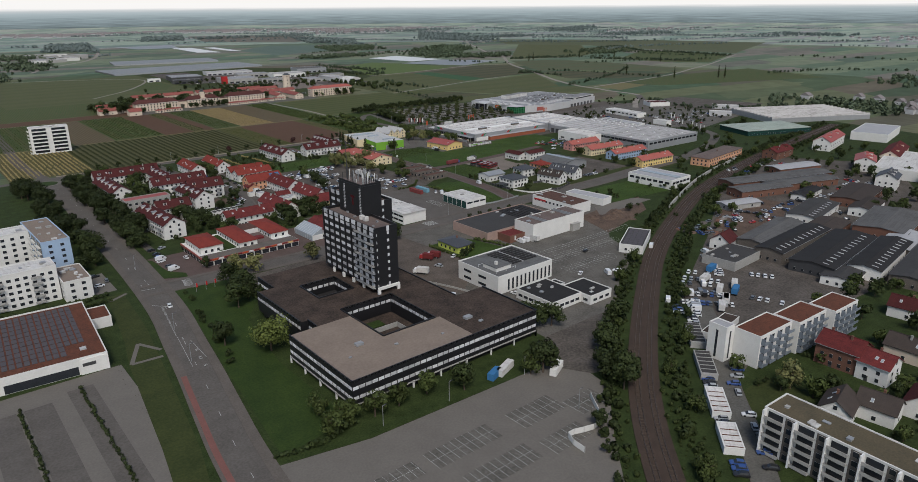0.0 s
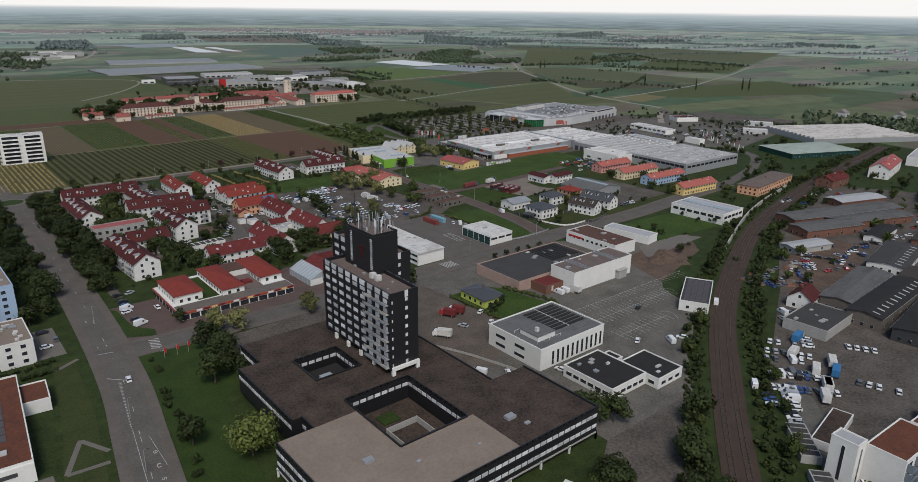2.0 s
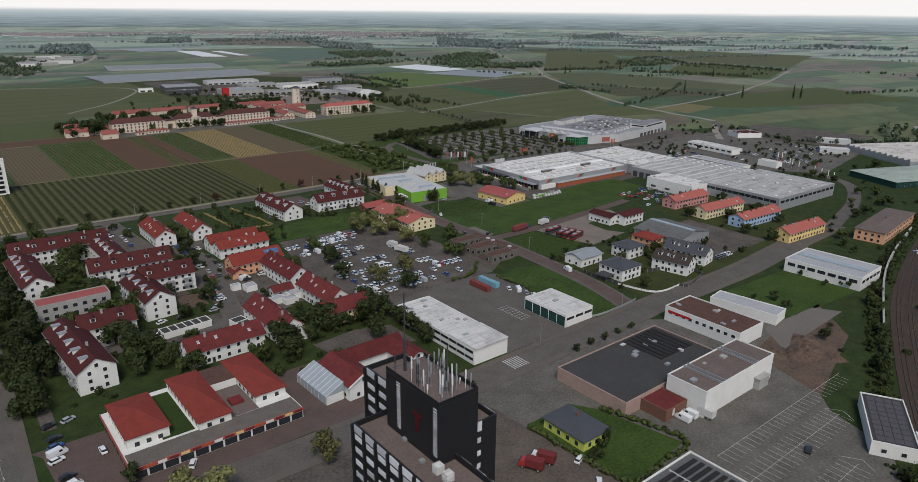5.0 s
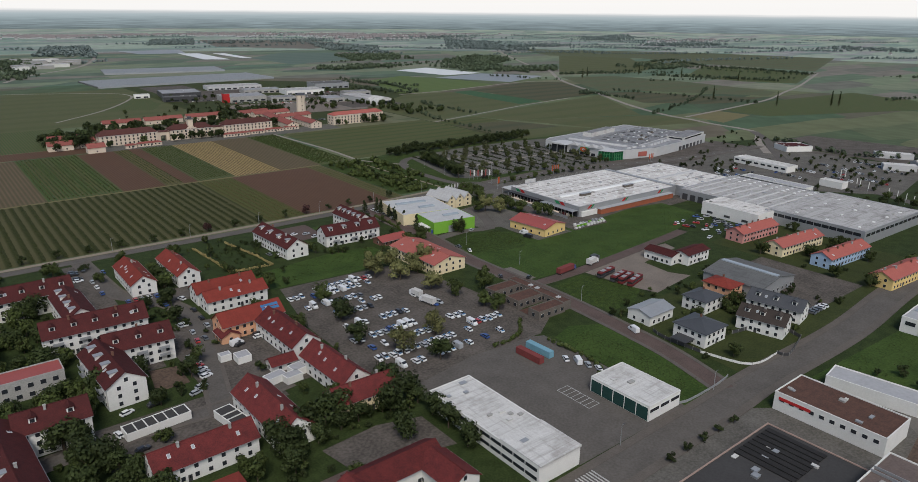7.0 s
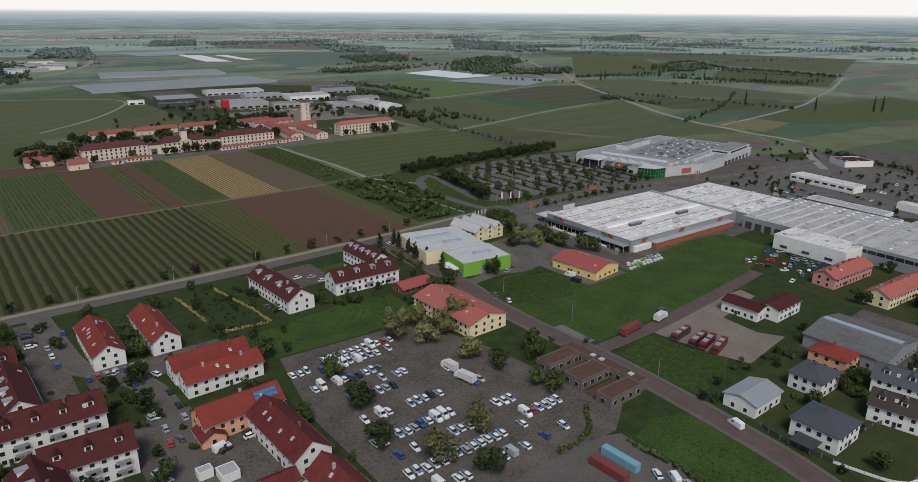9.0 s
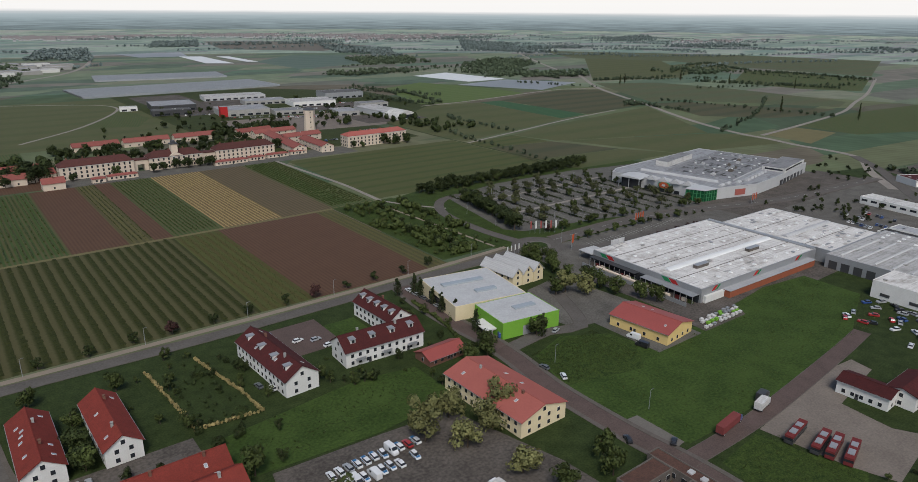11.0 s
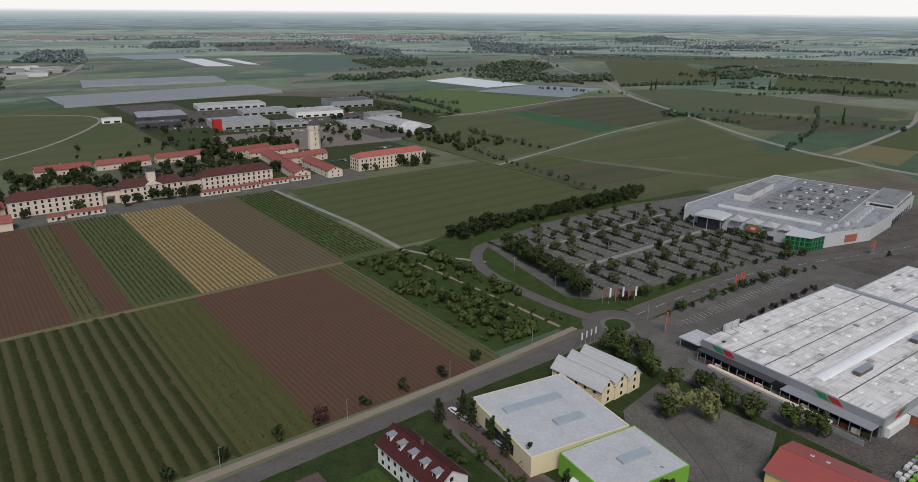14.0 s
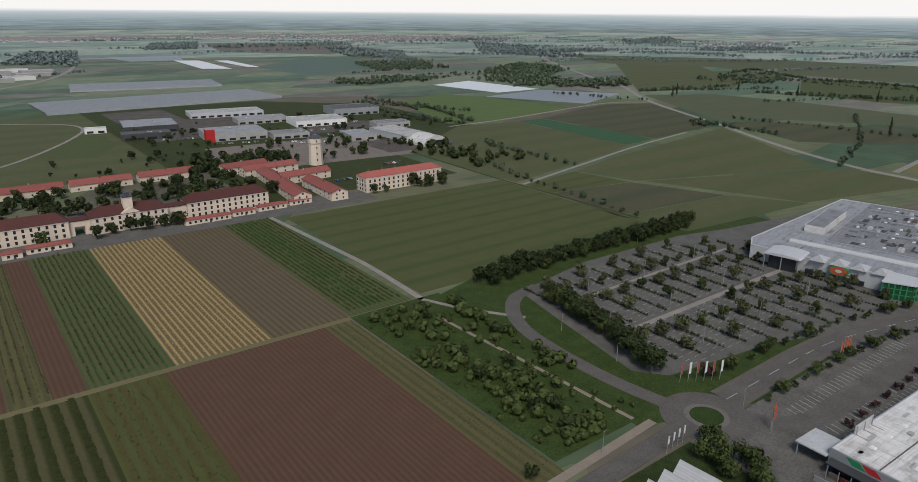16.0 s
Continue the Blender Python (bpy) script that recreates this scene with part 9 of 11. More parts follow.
grove("garden_trees", [p for p in scatter(210, 234, 484, 520, 8, 11) + scatter(232, 240, 514, 560, 8, 12) + scatter(262, 272, 508, 516, 6, 13) + scatter(306, 318, 510, 560, 9, 14) + scatter(285, 294, 480, 505, 5, 45) if not built(*p)], ("small", "bush", "young"), "small garden trees beside flats", (0.7, 1.1), 11)
grove("garden_trees", [p for p in scatter(316, 412, 318, 378, 44, 15) + scatter(440, 500, 305, 405, 36, 16) if not built(*p)], ("small", "bush", "young", "lime"), "garden trees beside trade houses", (0.6, 0.95), 15)
tree("small", 104.8, 319, 1.3, where="before the shops")
for x, y in scatter(396, 404, 258, 290, 6, 17) + scatter(350, 372, 262, 292, 5, 18) + scatter(204, 226, 248, 255, 5, 19):
    tree("small", x, y, rnd.uniform(0.7, 1.0), where="beside trade halls")
for x, y in scatter(60, 76, 212, 294, 16, 20):
    tree("bush", 81.5 + (x - 68) * 0.15 + (y - 255) * 0.12, y, rnd.uniform(0.6, 1.1), where="along the lawn")
grove("garden_trees", scatter(190, 320, 10, 90, 40, 21) + scatter(280, 330, 90, 105, 8, 22) + scatter(440, 620, 110, 200, 40, 23), ("oak", "lime", "small"), "garden trees between old houses", (0.6, 0.95), 21, 2)
grove("park_trees", scatter(240, 420, 912, 1000, 60, 24) + scatter(415, 560, 1005, 1020, 14, 25) + scatter(470, 530, 876, 884, 9, 26) + scatter(236, 345, 884, 890, 12, 27) + scatter(196, 235, 890, 960, 24, 28), ("oak", "oak", "lime"), "dark park trees round the barracks", (0.6, 1.1), 24, 3)
for x, y in ((220, 896), (226, 903), (230, 916), (218, 924), (213, 905)):
    tree("oak", x, y, 1.45, where="beside the barracks")
grove("estate_trees", open_ground((470, 590, 1010, 1180, 34, 29), (385, 470, 1040, 1260, 40, 30), (300, 430, 1030, 1100, 20, 33), (540, 700, 1090, 1260, 24, 34)), ("lime", "small", "small", "young", "oak"), "trees round distant stores", (0.6, 0.9), 29, 3)
# car park before the hypermarket: hedged rows with young trees
lot = []
for i in range(13):
    hx = 440 + i * 11.2
    y0, y1 = max(580.0, 608 - i * 2.4), 690.0 - max(0, i - 9) * 4
    spots = along(((hx, y0), (hx, (y0 + y1) / 2), (hx, y1)), 0, 1.5, 0.25, 60 + i)
    thicket("hedge", [p for p in spots if abs(p[1] - 633.5) > 4 and abs(p[1] - 668.5) > 3], "leaf_dark", "low clipped hedge between parking rows", (0.8, 1.7), 30, 70 + i, "hedge")
    for k in range(7):
        y = y0 + 5 + k * (y1 - y0 - 8) / 6
        if abs(y - 633.5) < 4 or (i * 3 + k * 5) % 6 == 0:
            continue
        if i > 3:
            lot.append((hx + rnd.uniform(-0.6, 0.6), y))
        else:
            tree("lot_tree" if (i + k) % 4 else "young", hx + rnd.uniform(-0.6, 0.6), y, rnd.uniform(1.1, 1.5), where="in the car park")
grove("car_park_trees", lot, ("lot_tree", "lot_tree", "young", "small"), "olive trees between parking rows", (1.1, 1.5), 5)
grove("screen_trees", along(((430, 711), (462, 712), (502, 710.5), (552, 711), (598, 712)), 0, 2.6, 1.8, 31) + along(((432, 705), (500, 706), (580, 704)), 0, 6.0, 1.8, 30), ("oak", "oak", "lime"), "dense row of trees along the car park", (0.6, 0.95), 31, 2)
grove("screen_trees", along(((424.5, 607), (429, 621), (433, 633), (435.5, 644), (436.5, 655), (442, 676)), 0, 3.4, 1.0, 32), ("oak", "lime", "oak"), "row of dark trees round the car park", (0.8, 1.15), 32)
for x, y in along(((440, 592), (470, 591), (520, 586), (560, 577)), 0, 6.5, 1.2, 33) + along(((440, 572), (500, 570), (545, 563)), 0, 7.5, 0.5, 34):
    tree(rnd.choice(("small", "lime", "young")), x, y, rnd.uniform(0.6, 0.8), where="along the store road")
for k in range(9):
    tree("plum", 446 + k * 9, 549 + k * 0.1, 0.7, where="in the store car park")
CLUMPS = ((374, 686), (386, 691), (404, 693), (402, 677), (378, 656), (386, 640), (385, 629), (400, 637), (372, 639), (373, 624), (374, 614), (375, 600), (380, 597), (380, 610), (400, 663), (368, 660))
for k, (x, y) in enumerate(CLUMPS):
    tree(("lime", "small", "oak")[k % 3], x, y, (0.62, 1.1, 0.6)[k % 3], where="in the scrub")
grove("car_park_trees", scatter(595, 670, 480, 550, 40, 71) + scatter(655, 755, 395, 500, 70, 72) + scatter(700, 800, 540, 600, 26, 73) + scatter(596, 640, 395, 470, 16, 70), ("small", "bush", "young"), "small trees across car parks", (0.6, 1.0), 9, 2)
grove("rail_trees", [p for p in along(RAIL[:8], 12, 9, 3, 74) + along(RAIL[:8], -13, 11, 3, 75) if not built(*p, 3.0)], ("oak", "small", "lime", "bush"), "trees along the railway", (0.45, 0.85), 10)
for x, y in ((1146, 1129), (1168, 1137), (1298, 1112), (1312, 1020), (1340, 915), (1036, 776), (1049, 686), (1110, 640), (1120, 634)):
    tree("poplar", x, y, 1.0)
rc = random.Random(36)
thicket("scrub", [(min(404, max(362, x + rc.gauss(0, 5))), min(706, max(594, y + rc.gauss(0, 6)))) for x, y in CLUMPS for _ in range(11)], "leaf_mid", "dense scrub of bushes on rough grass", (1.6, 4.6), 70, 37, "scrub")
thicket("scrub", scatter(362, 404, 594, 706, 110, 46), "leaf_mid", "green scrub of bushes on rough grass", (0.7, 2.2), 46, 47, "scrub")
for s, a in ((1, 38), (-1, 39)):
    thicket("railway_scrub", [p for o in (9.5, 12.5) for p in along(RAIL, s * o, 5.0, 1.8, a + int(o)) if not built(*p, 2.5)], "leaf_dark", "dense bushes along the railway", (1.2, 3.4), 60, a, "scrub")
    thicket("railway_scrub", [p for o in (7.5, 10.5, 13.0) for p in along(RAIL, s * o, 3.6, 1.8, a + 20 + int(o)) if not built(*p, 2.0)], "leaf_mid", "green bushes along the railway", (0.6, 2.2), 46, a + 5, "scrub")
for x0, x1, y0, y1, n, seed in ((240, 415, 930, 996, 36, 50), (200, 236, 920, 990, 14, 51), (395, 470, 1015, 1060, 40, 52), (580, 640, 905, 1040, 40, 53)):
    thicket("grove", scatter(x0, x1, y0, y1, n, seed), "leaf_dark", "dark grove of trees", (4, 8), 60, seed, "trees")
thicket("hedge", along(((209, 560), (211, 535), (212, 516)), 0, 1.2, 0.2, 55) + along(((226, 560), (231, 530), (232, 514)), 0, 1.2, 0.2, 56) + along(((212, 515), (232, 513)), 0, 1.2, 0.2, 57), "straw", "pale flowering garden hedge", (0.9, 1.6), 40, 58, "hedge")
thicket("garden_beds", scatter(213, 229, 516, 558, 60, 59), "leaf_dark", "vegetable beds and shrubs in allotments", (0.5, 1.6), 30, 60, "garden")
thicket("hedge", along(((318, 556), (316, 530), (312, 515)), 0, 1.3, 0.2, 61) + along(((231, 266), (236, 250), (237, 238), (222, 236.5), (209.5, 236.5), (207, 252), (206, 272)), 0, 1.1, 0.5, 62) + along(((286, 392), (276, 382), (262, 380)), 0, 1.5, 0.4, 63) + along(((276, 340), (283, 350), (282, 372)), 0, 1.5, 0.5, 64), "leaf_mid", "green garden hedge", (1.2, 2.2), 40, 65, "hedge")
thicket("hedge", along(((5, 300), (40, 304), (58, 306)), 0, 1.6, 0.5, 66) + along(((0, 318), (44, 312), (58, 314)), 0, 2.0, 0.6, 67) + along(((64, 158), (76, 156), (90, 158)), 0, 1.6, 0.4, 68), "leaf_dark", "dark hedge beside flats", (1.2, 2.6), 44, 69, "hedge")
for hx, ya, yb in ((13, 150, 232), (31, 150, 236)):
    thicket("hedge", along(((hx, ya), (hx, (ya + yb) / 2), (hx, yb)), 0, 1.4, 0.3, int(hx)), "leaf_dark", "dark hedge between parking bays", (0.8, 1.8), 30, int(hx), "hedge")
# weeds and tufts on the open plots
for x0, x1, y0, y1, n, seed in ((323, 360, 466, 490, 900, 101), (326, 484, 424, 466, 1500, 102), (216, 285, 486, 508, 500, 103), (286, 302, 316, 368, 400, 104), (324, 350, 378, 408, 500, 105), (352, 400, 262, 292, 300, 106)):
    thicket("weeds", [p for p in scatter(x0, x1, y0, y1, n, seed) if not built(*p)], "leaf_mid" if seed % 2 else "vine_leaf", "tufts of weeds in a rough meadow", (0.3, 0.8), 8, seed, "grass")
thicket("weeds", scatter(66, 108, 165, 292, 260, 107) + scatter(42, 60, 180, 300, 200, 108), "leaf_mid", "tufts in a lawn", (0.15, 0.4), 8, 107, "grass")
# hedges and woods of the plain
far = []
for pts, gap, jit in ((((707, 1328), (784, 1173)), 9, 4), (((670, 1199), (702, 1113)), 8, 4), (((804, 1592), (964, 1562), (1170, 1598)), 12, 18), (((1070, 1480), (1165, 1363), (1130, 1257)), 10, 22), (((1218, 1200), (1290, 1154), (1400, 1090)), 11, 5), (((1400, 1180), (1559, 1189), (1547, 1052), (1582, 906)), 12, 9),
                      (((1200, 1010), (1340, 960), (1480, 880)), 16, 5), (((930, 925), (955, 945)), 6, 6), (((840, 735), (980, 780), (1150, 860)), 15, 4), (((1715, 2041), (2012, 2072), (2300, 2050)), 16, 20), (((1560, 1270), (1800, 1300), (2100, 1200)), 15, 12), (((806, 2548), (1200, 2600), (1599, 2763)), 20, 30), (((2000, 1500), (2533, 1400), (2900, 1200)), 18, 25),
                      (((1300, 1700), (1600, 1800), (1900, 1760)), 16, 20), (((600, 905), (590, 860), (578, 740)), 14, 3), (((300, 1700), (330, 1900), (500, 2050)), 14, 16), (((2400, 2300), (2900, 2100), (3300, 1700)), 26, 40), (((1500, 3000), (2100, 2900), (2700, 2500)), 26, 40), (((700, 2900), (1100, 3000), (1600, 3000)), 26, 40), (((3000, 900), (3100, 500), (2900, 300)), 24, 40), (((1700, 800), (1750, 500), (1650, 250)), 18, 20), (((782, 548), (768, 505), (764, 480), (770, 452), (800, 420), (850, 395)), 5, 4), (((870, 390), (960, 340), (1010, 290)), 7, 6), (((1250, 620), (1400, 560), (1500, 420)), 14, 6), (((2200, 900), (2300, 600), (2250, 350)), 18, 20)):
    far += along(pts, 0, gap * 0.62, jit * 0.6, int(pts[0][0]))
near_rows = []
for pts, gap, jit in ((((1171, 1195), (1261, 1188), (1358, 1166)), 11, 5), (((1315, 1076), (1340, 1035), (1411, 899)), 13, 6), (((1014, 942), (1025, 891), (1038, 848)), 12, 3), (((1034, 838), (1046, 769), (1049, 716)), 13, 3), (((925, 935), (945, 940), (966, 931)), 5, 6),
                      (((696, 1298), (698, 1172), (720, 1093)), 6, 5), (((658, 983), (656, 914), (659, 869)), 8, 5), (((1680, 1365), (1653, 1278), (1661, 1197)), 8, 14), (((1603, 1164), (1613, 1045), (1635, 904)), 10, 6), (((1181, 1537), (1252, 1530), (1371, 1578)), 7, 28), (((1191, 1394), (1190, 1340), (1185, 1293)), 8, 12), (((1229, 1604), (1130, 1620), (1026, 1635)), 14, 10), (((1018, 1259), (1045, 1180), (1075, 1120)), 12, 8)):
    near_rows += along(pts, 0, gap * 0.7, jit * 0.7, int(pts[0][0]) + 3)
for pts in (((1613, 1326), (1746, 1343), (1628, 1177), (1639, 1063), (1612, 910)), ((1159, 1203), (1228, 1182), (1290, 1142)), ((1307, 1084), (1332, 1014), (1373, 967), (1400, 871)), ((948, 959), (948, 916), (945, 851)), ((767, 1263), (750, 1180), (735, 1102)), ((740, 1352), (745, 1261), (737, 1218))):
    near_rows += along(pts, 0, 4.0, 2.2, int(pts[0][1]))
for pts in (((2109, 1977), (2193, 1851), (2202, 1663)), ((2527, 2235), (2596, 1890), (2617, 1700)), ((2983, 3228), (3250, 3300), (3564, 3317)), ((2541, 1659), (2600, 1460), (2630, 1286)), ((1878, 2104), (2000, 2090), (2115, 2058))):
    far += along(pts, 0, 6.0, 4.0, int(pts[0][1]))
rr = random.Random(88)
for pts, gap, jit in ((((1650, 2224), (1962, 2276), (2001, 2027)), 12, 30), (((2795, 2574), (3107, 2579), (3015, 2315)), 14, 24), (((2540, 1960), (2599, 1735), (2742, 1401)), 16, 14), (((2122, 2002), (2144, 1823), (2151, 1632)), 13, 12), (((378, 2698), (440, 2660), (509, 2622)), 8, 40), (((484, 2459), (494, 2206), (537, 2373)), 10, 18), (((1251, 2449), (1266, 2251), (1251, 2093), (1265, 1938)), 13, 16), (((925, 1735), (970, 1750), (1012, 1759)), 12, 8)):
    far += along(pts, 0, gap * 0.62, jit * 0.6, int(pts[0][0]) + 5)
for _ in range(70):
    cx, cy = rr.uniform(600, 4000), rr.uniform(500, 4200)
    if not 1900 < math.hypot(cx - 300, cy - 500) < 3950:
        continue
    a, n, gap = radians(-40 + rr.uniform(-16, 16)), rr.randrange(16, 60), rr.uniform(5, 8)
    far += [(cx + math.cos(a) * gap * k + rr.uniform(-4, 4), cy + math.sin(a) * gap * k + rr.uniform(-4, 4)) for k in range(-n // 2, n // 2)]
for cx, cy, n, sp in ((820, 3720, 120, 260), (1085, 3780, 110, 240), (1423, 3800, 120, 260), (1814, 3500, 140, 300), (1935, 3000, 120, 280), (2400, 3200, 90, 250), (3000, 2050, 80, 220)):
    far += [(cx + rr.gauss(0, sp * 0.7), cy + rr.gauss(0, 60)) for _ in range(n)]
far = [p for p in far if math.hypot(p[0] - 300, p[1] - 500) < 4100]
near_rows += [p for p in far if math.hypot(p[0] - 300, p[1] - 500) < 1500]
far = [p for p in far if math.hypot(p[0] - 300, p[1] - 500) >= 1500]
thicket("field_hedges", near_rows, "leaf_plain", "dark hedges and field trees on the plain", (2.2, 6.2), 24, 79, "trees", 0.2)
# beyond 1500 m the leaf colour itself carries the haze
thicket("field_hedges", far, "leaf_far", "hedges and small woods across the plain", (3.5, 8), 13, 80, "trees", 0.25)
woods = [p for x, y, rx, ry, n in ((1120, 1440, 60, 90, 80), (1715, 2060, 60, 160, 90), (1950, 2100, 160, 50, 90), (900, 1570, 90, 40, 60), (280, 2050, 60, 120, 90), (230, 1750, 60, 120, 70), (1500, 1220, 70, 60, 50), (2600, 1900, 200, 80, 90), (2900, 1300, 120, 160, 80), (1250, 2850, 250, 60, 80), (2100, 3000, 250, 70, 80), (150, 1500, 40, 90, 40), (1250, 330, 60, 120, 60), (900, 360, 40, 80, 50)) for p in scatter(x - rx, x + rx, y - ry, y + ry, n, x)]
woods += [(x + rr.gauss(0, 14), y + rr.gauss(0, 14)) for x, y in woods]
# woods bounded by four corners each
for (ax, ay), (bx, by), (cx, cy), (dx, dy), n in (((476, 2731), (595, 2733), (517, 2230), (378, 2313), 420), ((2020, 2724), (2041, 2378), (1715, 2041), (1574, 2120), 520), ((1334, 2652), (1401, 2288), (1263, 2042), (1175, 2211), 420), ((1064, 1975), (1263, 2042), (1178, 1749), (993, 1743), 300),
                                                 ((1178, 1630), (1392, 1756), (1398, 1616), (1098, 1365), 420), ((1154, 1384), (1305, 1348), (1216, 1264), (1086, 1321), 150), ((2798, 2617), (3434, 2834), (2836, 2321), (2525, 2352), 300), ((901, 3169), (1077, 3191), (952, 2767), (783, 2776), 260)):
    for _ in range(n):
        u, v = rr.random(), rr.random()
        woods.append(((ax * (1 - u) + bx * u) * (1 - v) + (dx * (1 - u) + cx * u) * v, (ay * (1 - u) + by * u) * (1 - v) + (dy * (1 - u) + cy * u) * v))
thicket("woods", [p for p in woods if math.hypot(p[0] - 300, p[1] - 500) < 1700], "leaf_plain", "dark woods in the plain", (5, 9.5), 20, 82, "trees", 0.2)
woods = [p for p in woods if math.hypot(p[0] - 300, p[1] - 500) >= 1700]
# far woods get the same haze-paled leaf colour
thicket("woods", woods, "leaf_far", "far woods in the plain in haze-paled green", (6, 11), 14, 81, "trees", 0.25)
# villages in the distance
vil = random.Random(9)
bmw, bmr = bmesh.new(), bmesh.new()
for cx, cy, rx, ry, n in ((820, 3720, 260, 70, 110), (1085, 3780, 220, 60, 80), (1423, 3800, 260, 60, 90), (1814, 3500, 260, 80, 110), (1935, 3000, 260, 70, 90), (2390, 3250, 250, 90, 60), (560, 3800, 160, 70, 50), (3000, 2100, 260, 90, 60), (2700, 900, 120, 160, 40), (1850, 460, 60, 120, 24), (950, 250, 60, 120, 26), (640, 3650, 130, 150, 130), (1430, 3620, 170, 110, 120), (1980, 3230, 280, 120, 200)):
    for _ in range(n):
        x, y = cx + vil.gauss(0, rx * 0.6), cy + vil.gauss(0, ry * 0.6)
        w, d, h = vil.uniform(8, 18), vil.uniform(8, 12), vil.uniform(4, 6)
        box(bmw, x - w / 2, x + w / 2, y - d / 2, y + d / 2, 0, h)
        v = [bmr.verts.new(p) for p in ((x - w / 2, y - d / 2 - 0.5, h), (x + w / 2, y - d / 2 - 0.5, h), (x + w / 2, y + d / 2 + 0.5, h), (x - w / 2, y + d / 2 + 0.5, h), (x - w / 2, y, h + 4), (x + w / 2, y, h + 4))]
        for q in ((0, 1, 5, 4), (2, 3, 4, 5), (1, 2, 5), (3, 0, 4)):
            bmr.faces.new([v[k] for k in q])
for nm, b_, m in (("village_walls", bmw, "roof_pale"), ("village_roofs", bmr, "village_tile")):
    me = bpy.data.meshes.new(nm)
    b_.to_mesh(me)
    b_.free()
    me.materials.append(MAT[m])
    tagged(new(nm, me), "far village of small pale houses, roofs greyed with painted haze", "village", kind="stuff")
# ---- vehicles ----
def wheel_mesh(r=0.32, w=0.22):
    key = ("wheel", r)
    if key not in SHARED:
        bm = bmesh.new()
        n = 12
        for slot, rr, ww in ((0, r, w), (1, r * 0.6, w + 0.02)):
            a = [bm.verts.new((rr * math.cos(k * 2 * math.pi / n), -ww / 2, rr * math.sin(k * 2 * math.pi / n))) for k in range(n)]
            b = [bm.verts.new((v.co.x, ww / 2, v.co.z)) for v in a]
            bm.faces.new(a).material_index = slot
            bm.faces.new(b[::-1]).material_index = slot
            for k in range(n):
                bm.faces.new((a[k], b[k], b[(k + 1) % n], a[(k + 1) % n])).material_index = slot
        bmesh.ops.recalc_face_normals(bm, faces=bm.faces)
        me = bpy.data.meshes.new("wheel")
        bm.to_mesh(me)
        bm.free()
        me.materials.append(MAT["rubber"])
        me.materials.append(MAT["metal_grey"])
        SHARED[key] = me
    return SHARED[key]


def loft(bm, rings):
    """Sections across x: (x, half width low, half width high, z low, z mid, z high)."""
    secs = []
    for x, wl, wh, z0, zm, z1 in rings:
        secs.append([bm.verts.new(p) for p in ((x, -wl * 0.94, z0), (x, -wl, zm), (x, -wh, z1), (x, wh, z1), (x, wl, zm), (x, wl * 0.94, z0))])
    for a, b in zip(secs, secs[1:]):
        for k in range(6):
            bm.faces.new((a[k], a[(k + 1) % 6], b[(k + 1) % 6], b[k]))
    bm.faces.new(secs[0][::-1])
    bm.faces.new(secs[-1])
    bmesh.ops.recalc_face_normals(bm, faces=bm.faces)


def finish(key, bm, mats):
    me = bpy.data.meshes.new(key[0])
    bm.to_mesh(me)
    bm.free()
    for m in mats:
        me.materials.append(MAT[m])
    SHARED[key] = me
    return me


def axle_mesh():
    """Two wheels on their axle."""
    if "axle" not in SHARED:
        bm = bmesh.new()
        rings = []
        for y, r in ((-0.89, 0.3), (-0.86, 0.32), (-0.68, 0.32), (-0.67, 0.07), (0.67, 0.07), (0.68, 0.32), (0.86, 0.32), (0.89, 0.3)):
            rings.append([bm.verts.new((r * math.cos(k * math.pi / 4), y, r * math.sin(k * math.pi / 4))) for k in range(8)])
        for a, b in zip(rings, rings[1:]):
            for k in range(8):
                bm.faces.new((a[k], b[k], b[(k + 1) % 8], a[(k + 1) % 8]))
        bm.faces.new(rings[0])
        bm.faces.new(rings[-1][::-1])
        bmesh.ops.recalc_face_normals(bm, faces=bm.faces)
        me = bpy.data.meshes.new("axle")
        bm.to_mesh(me)
        bm.free()
        me.materials.append(MAT["rubber"])
        SHARED["axle"] = me
    return SHARED["axle"]


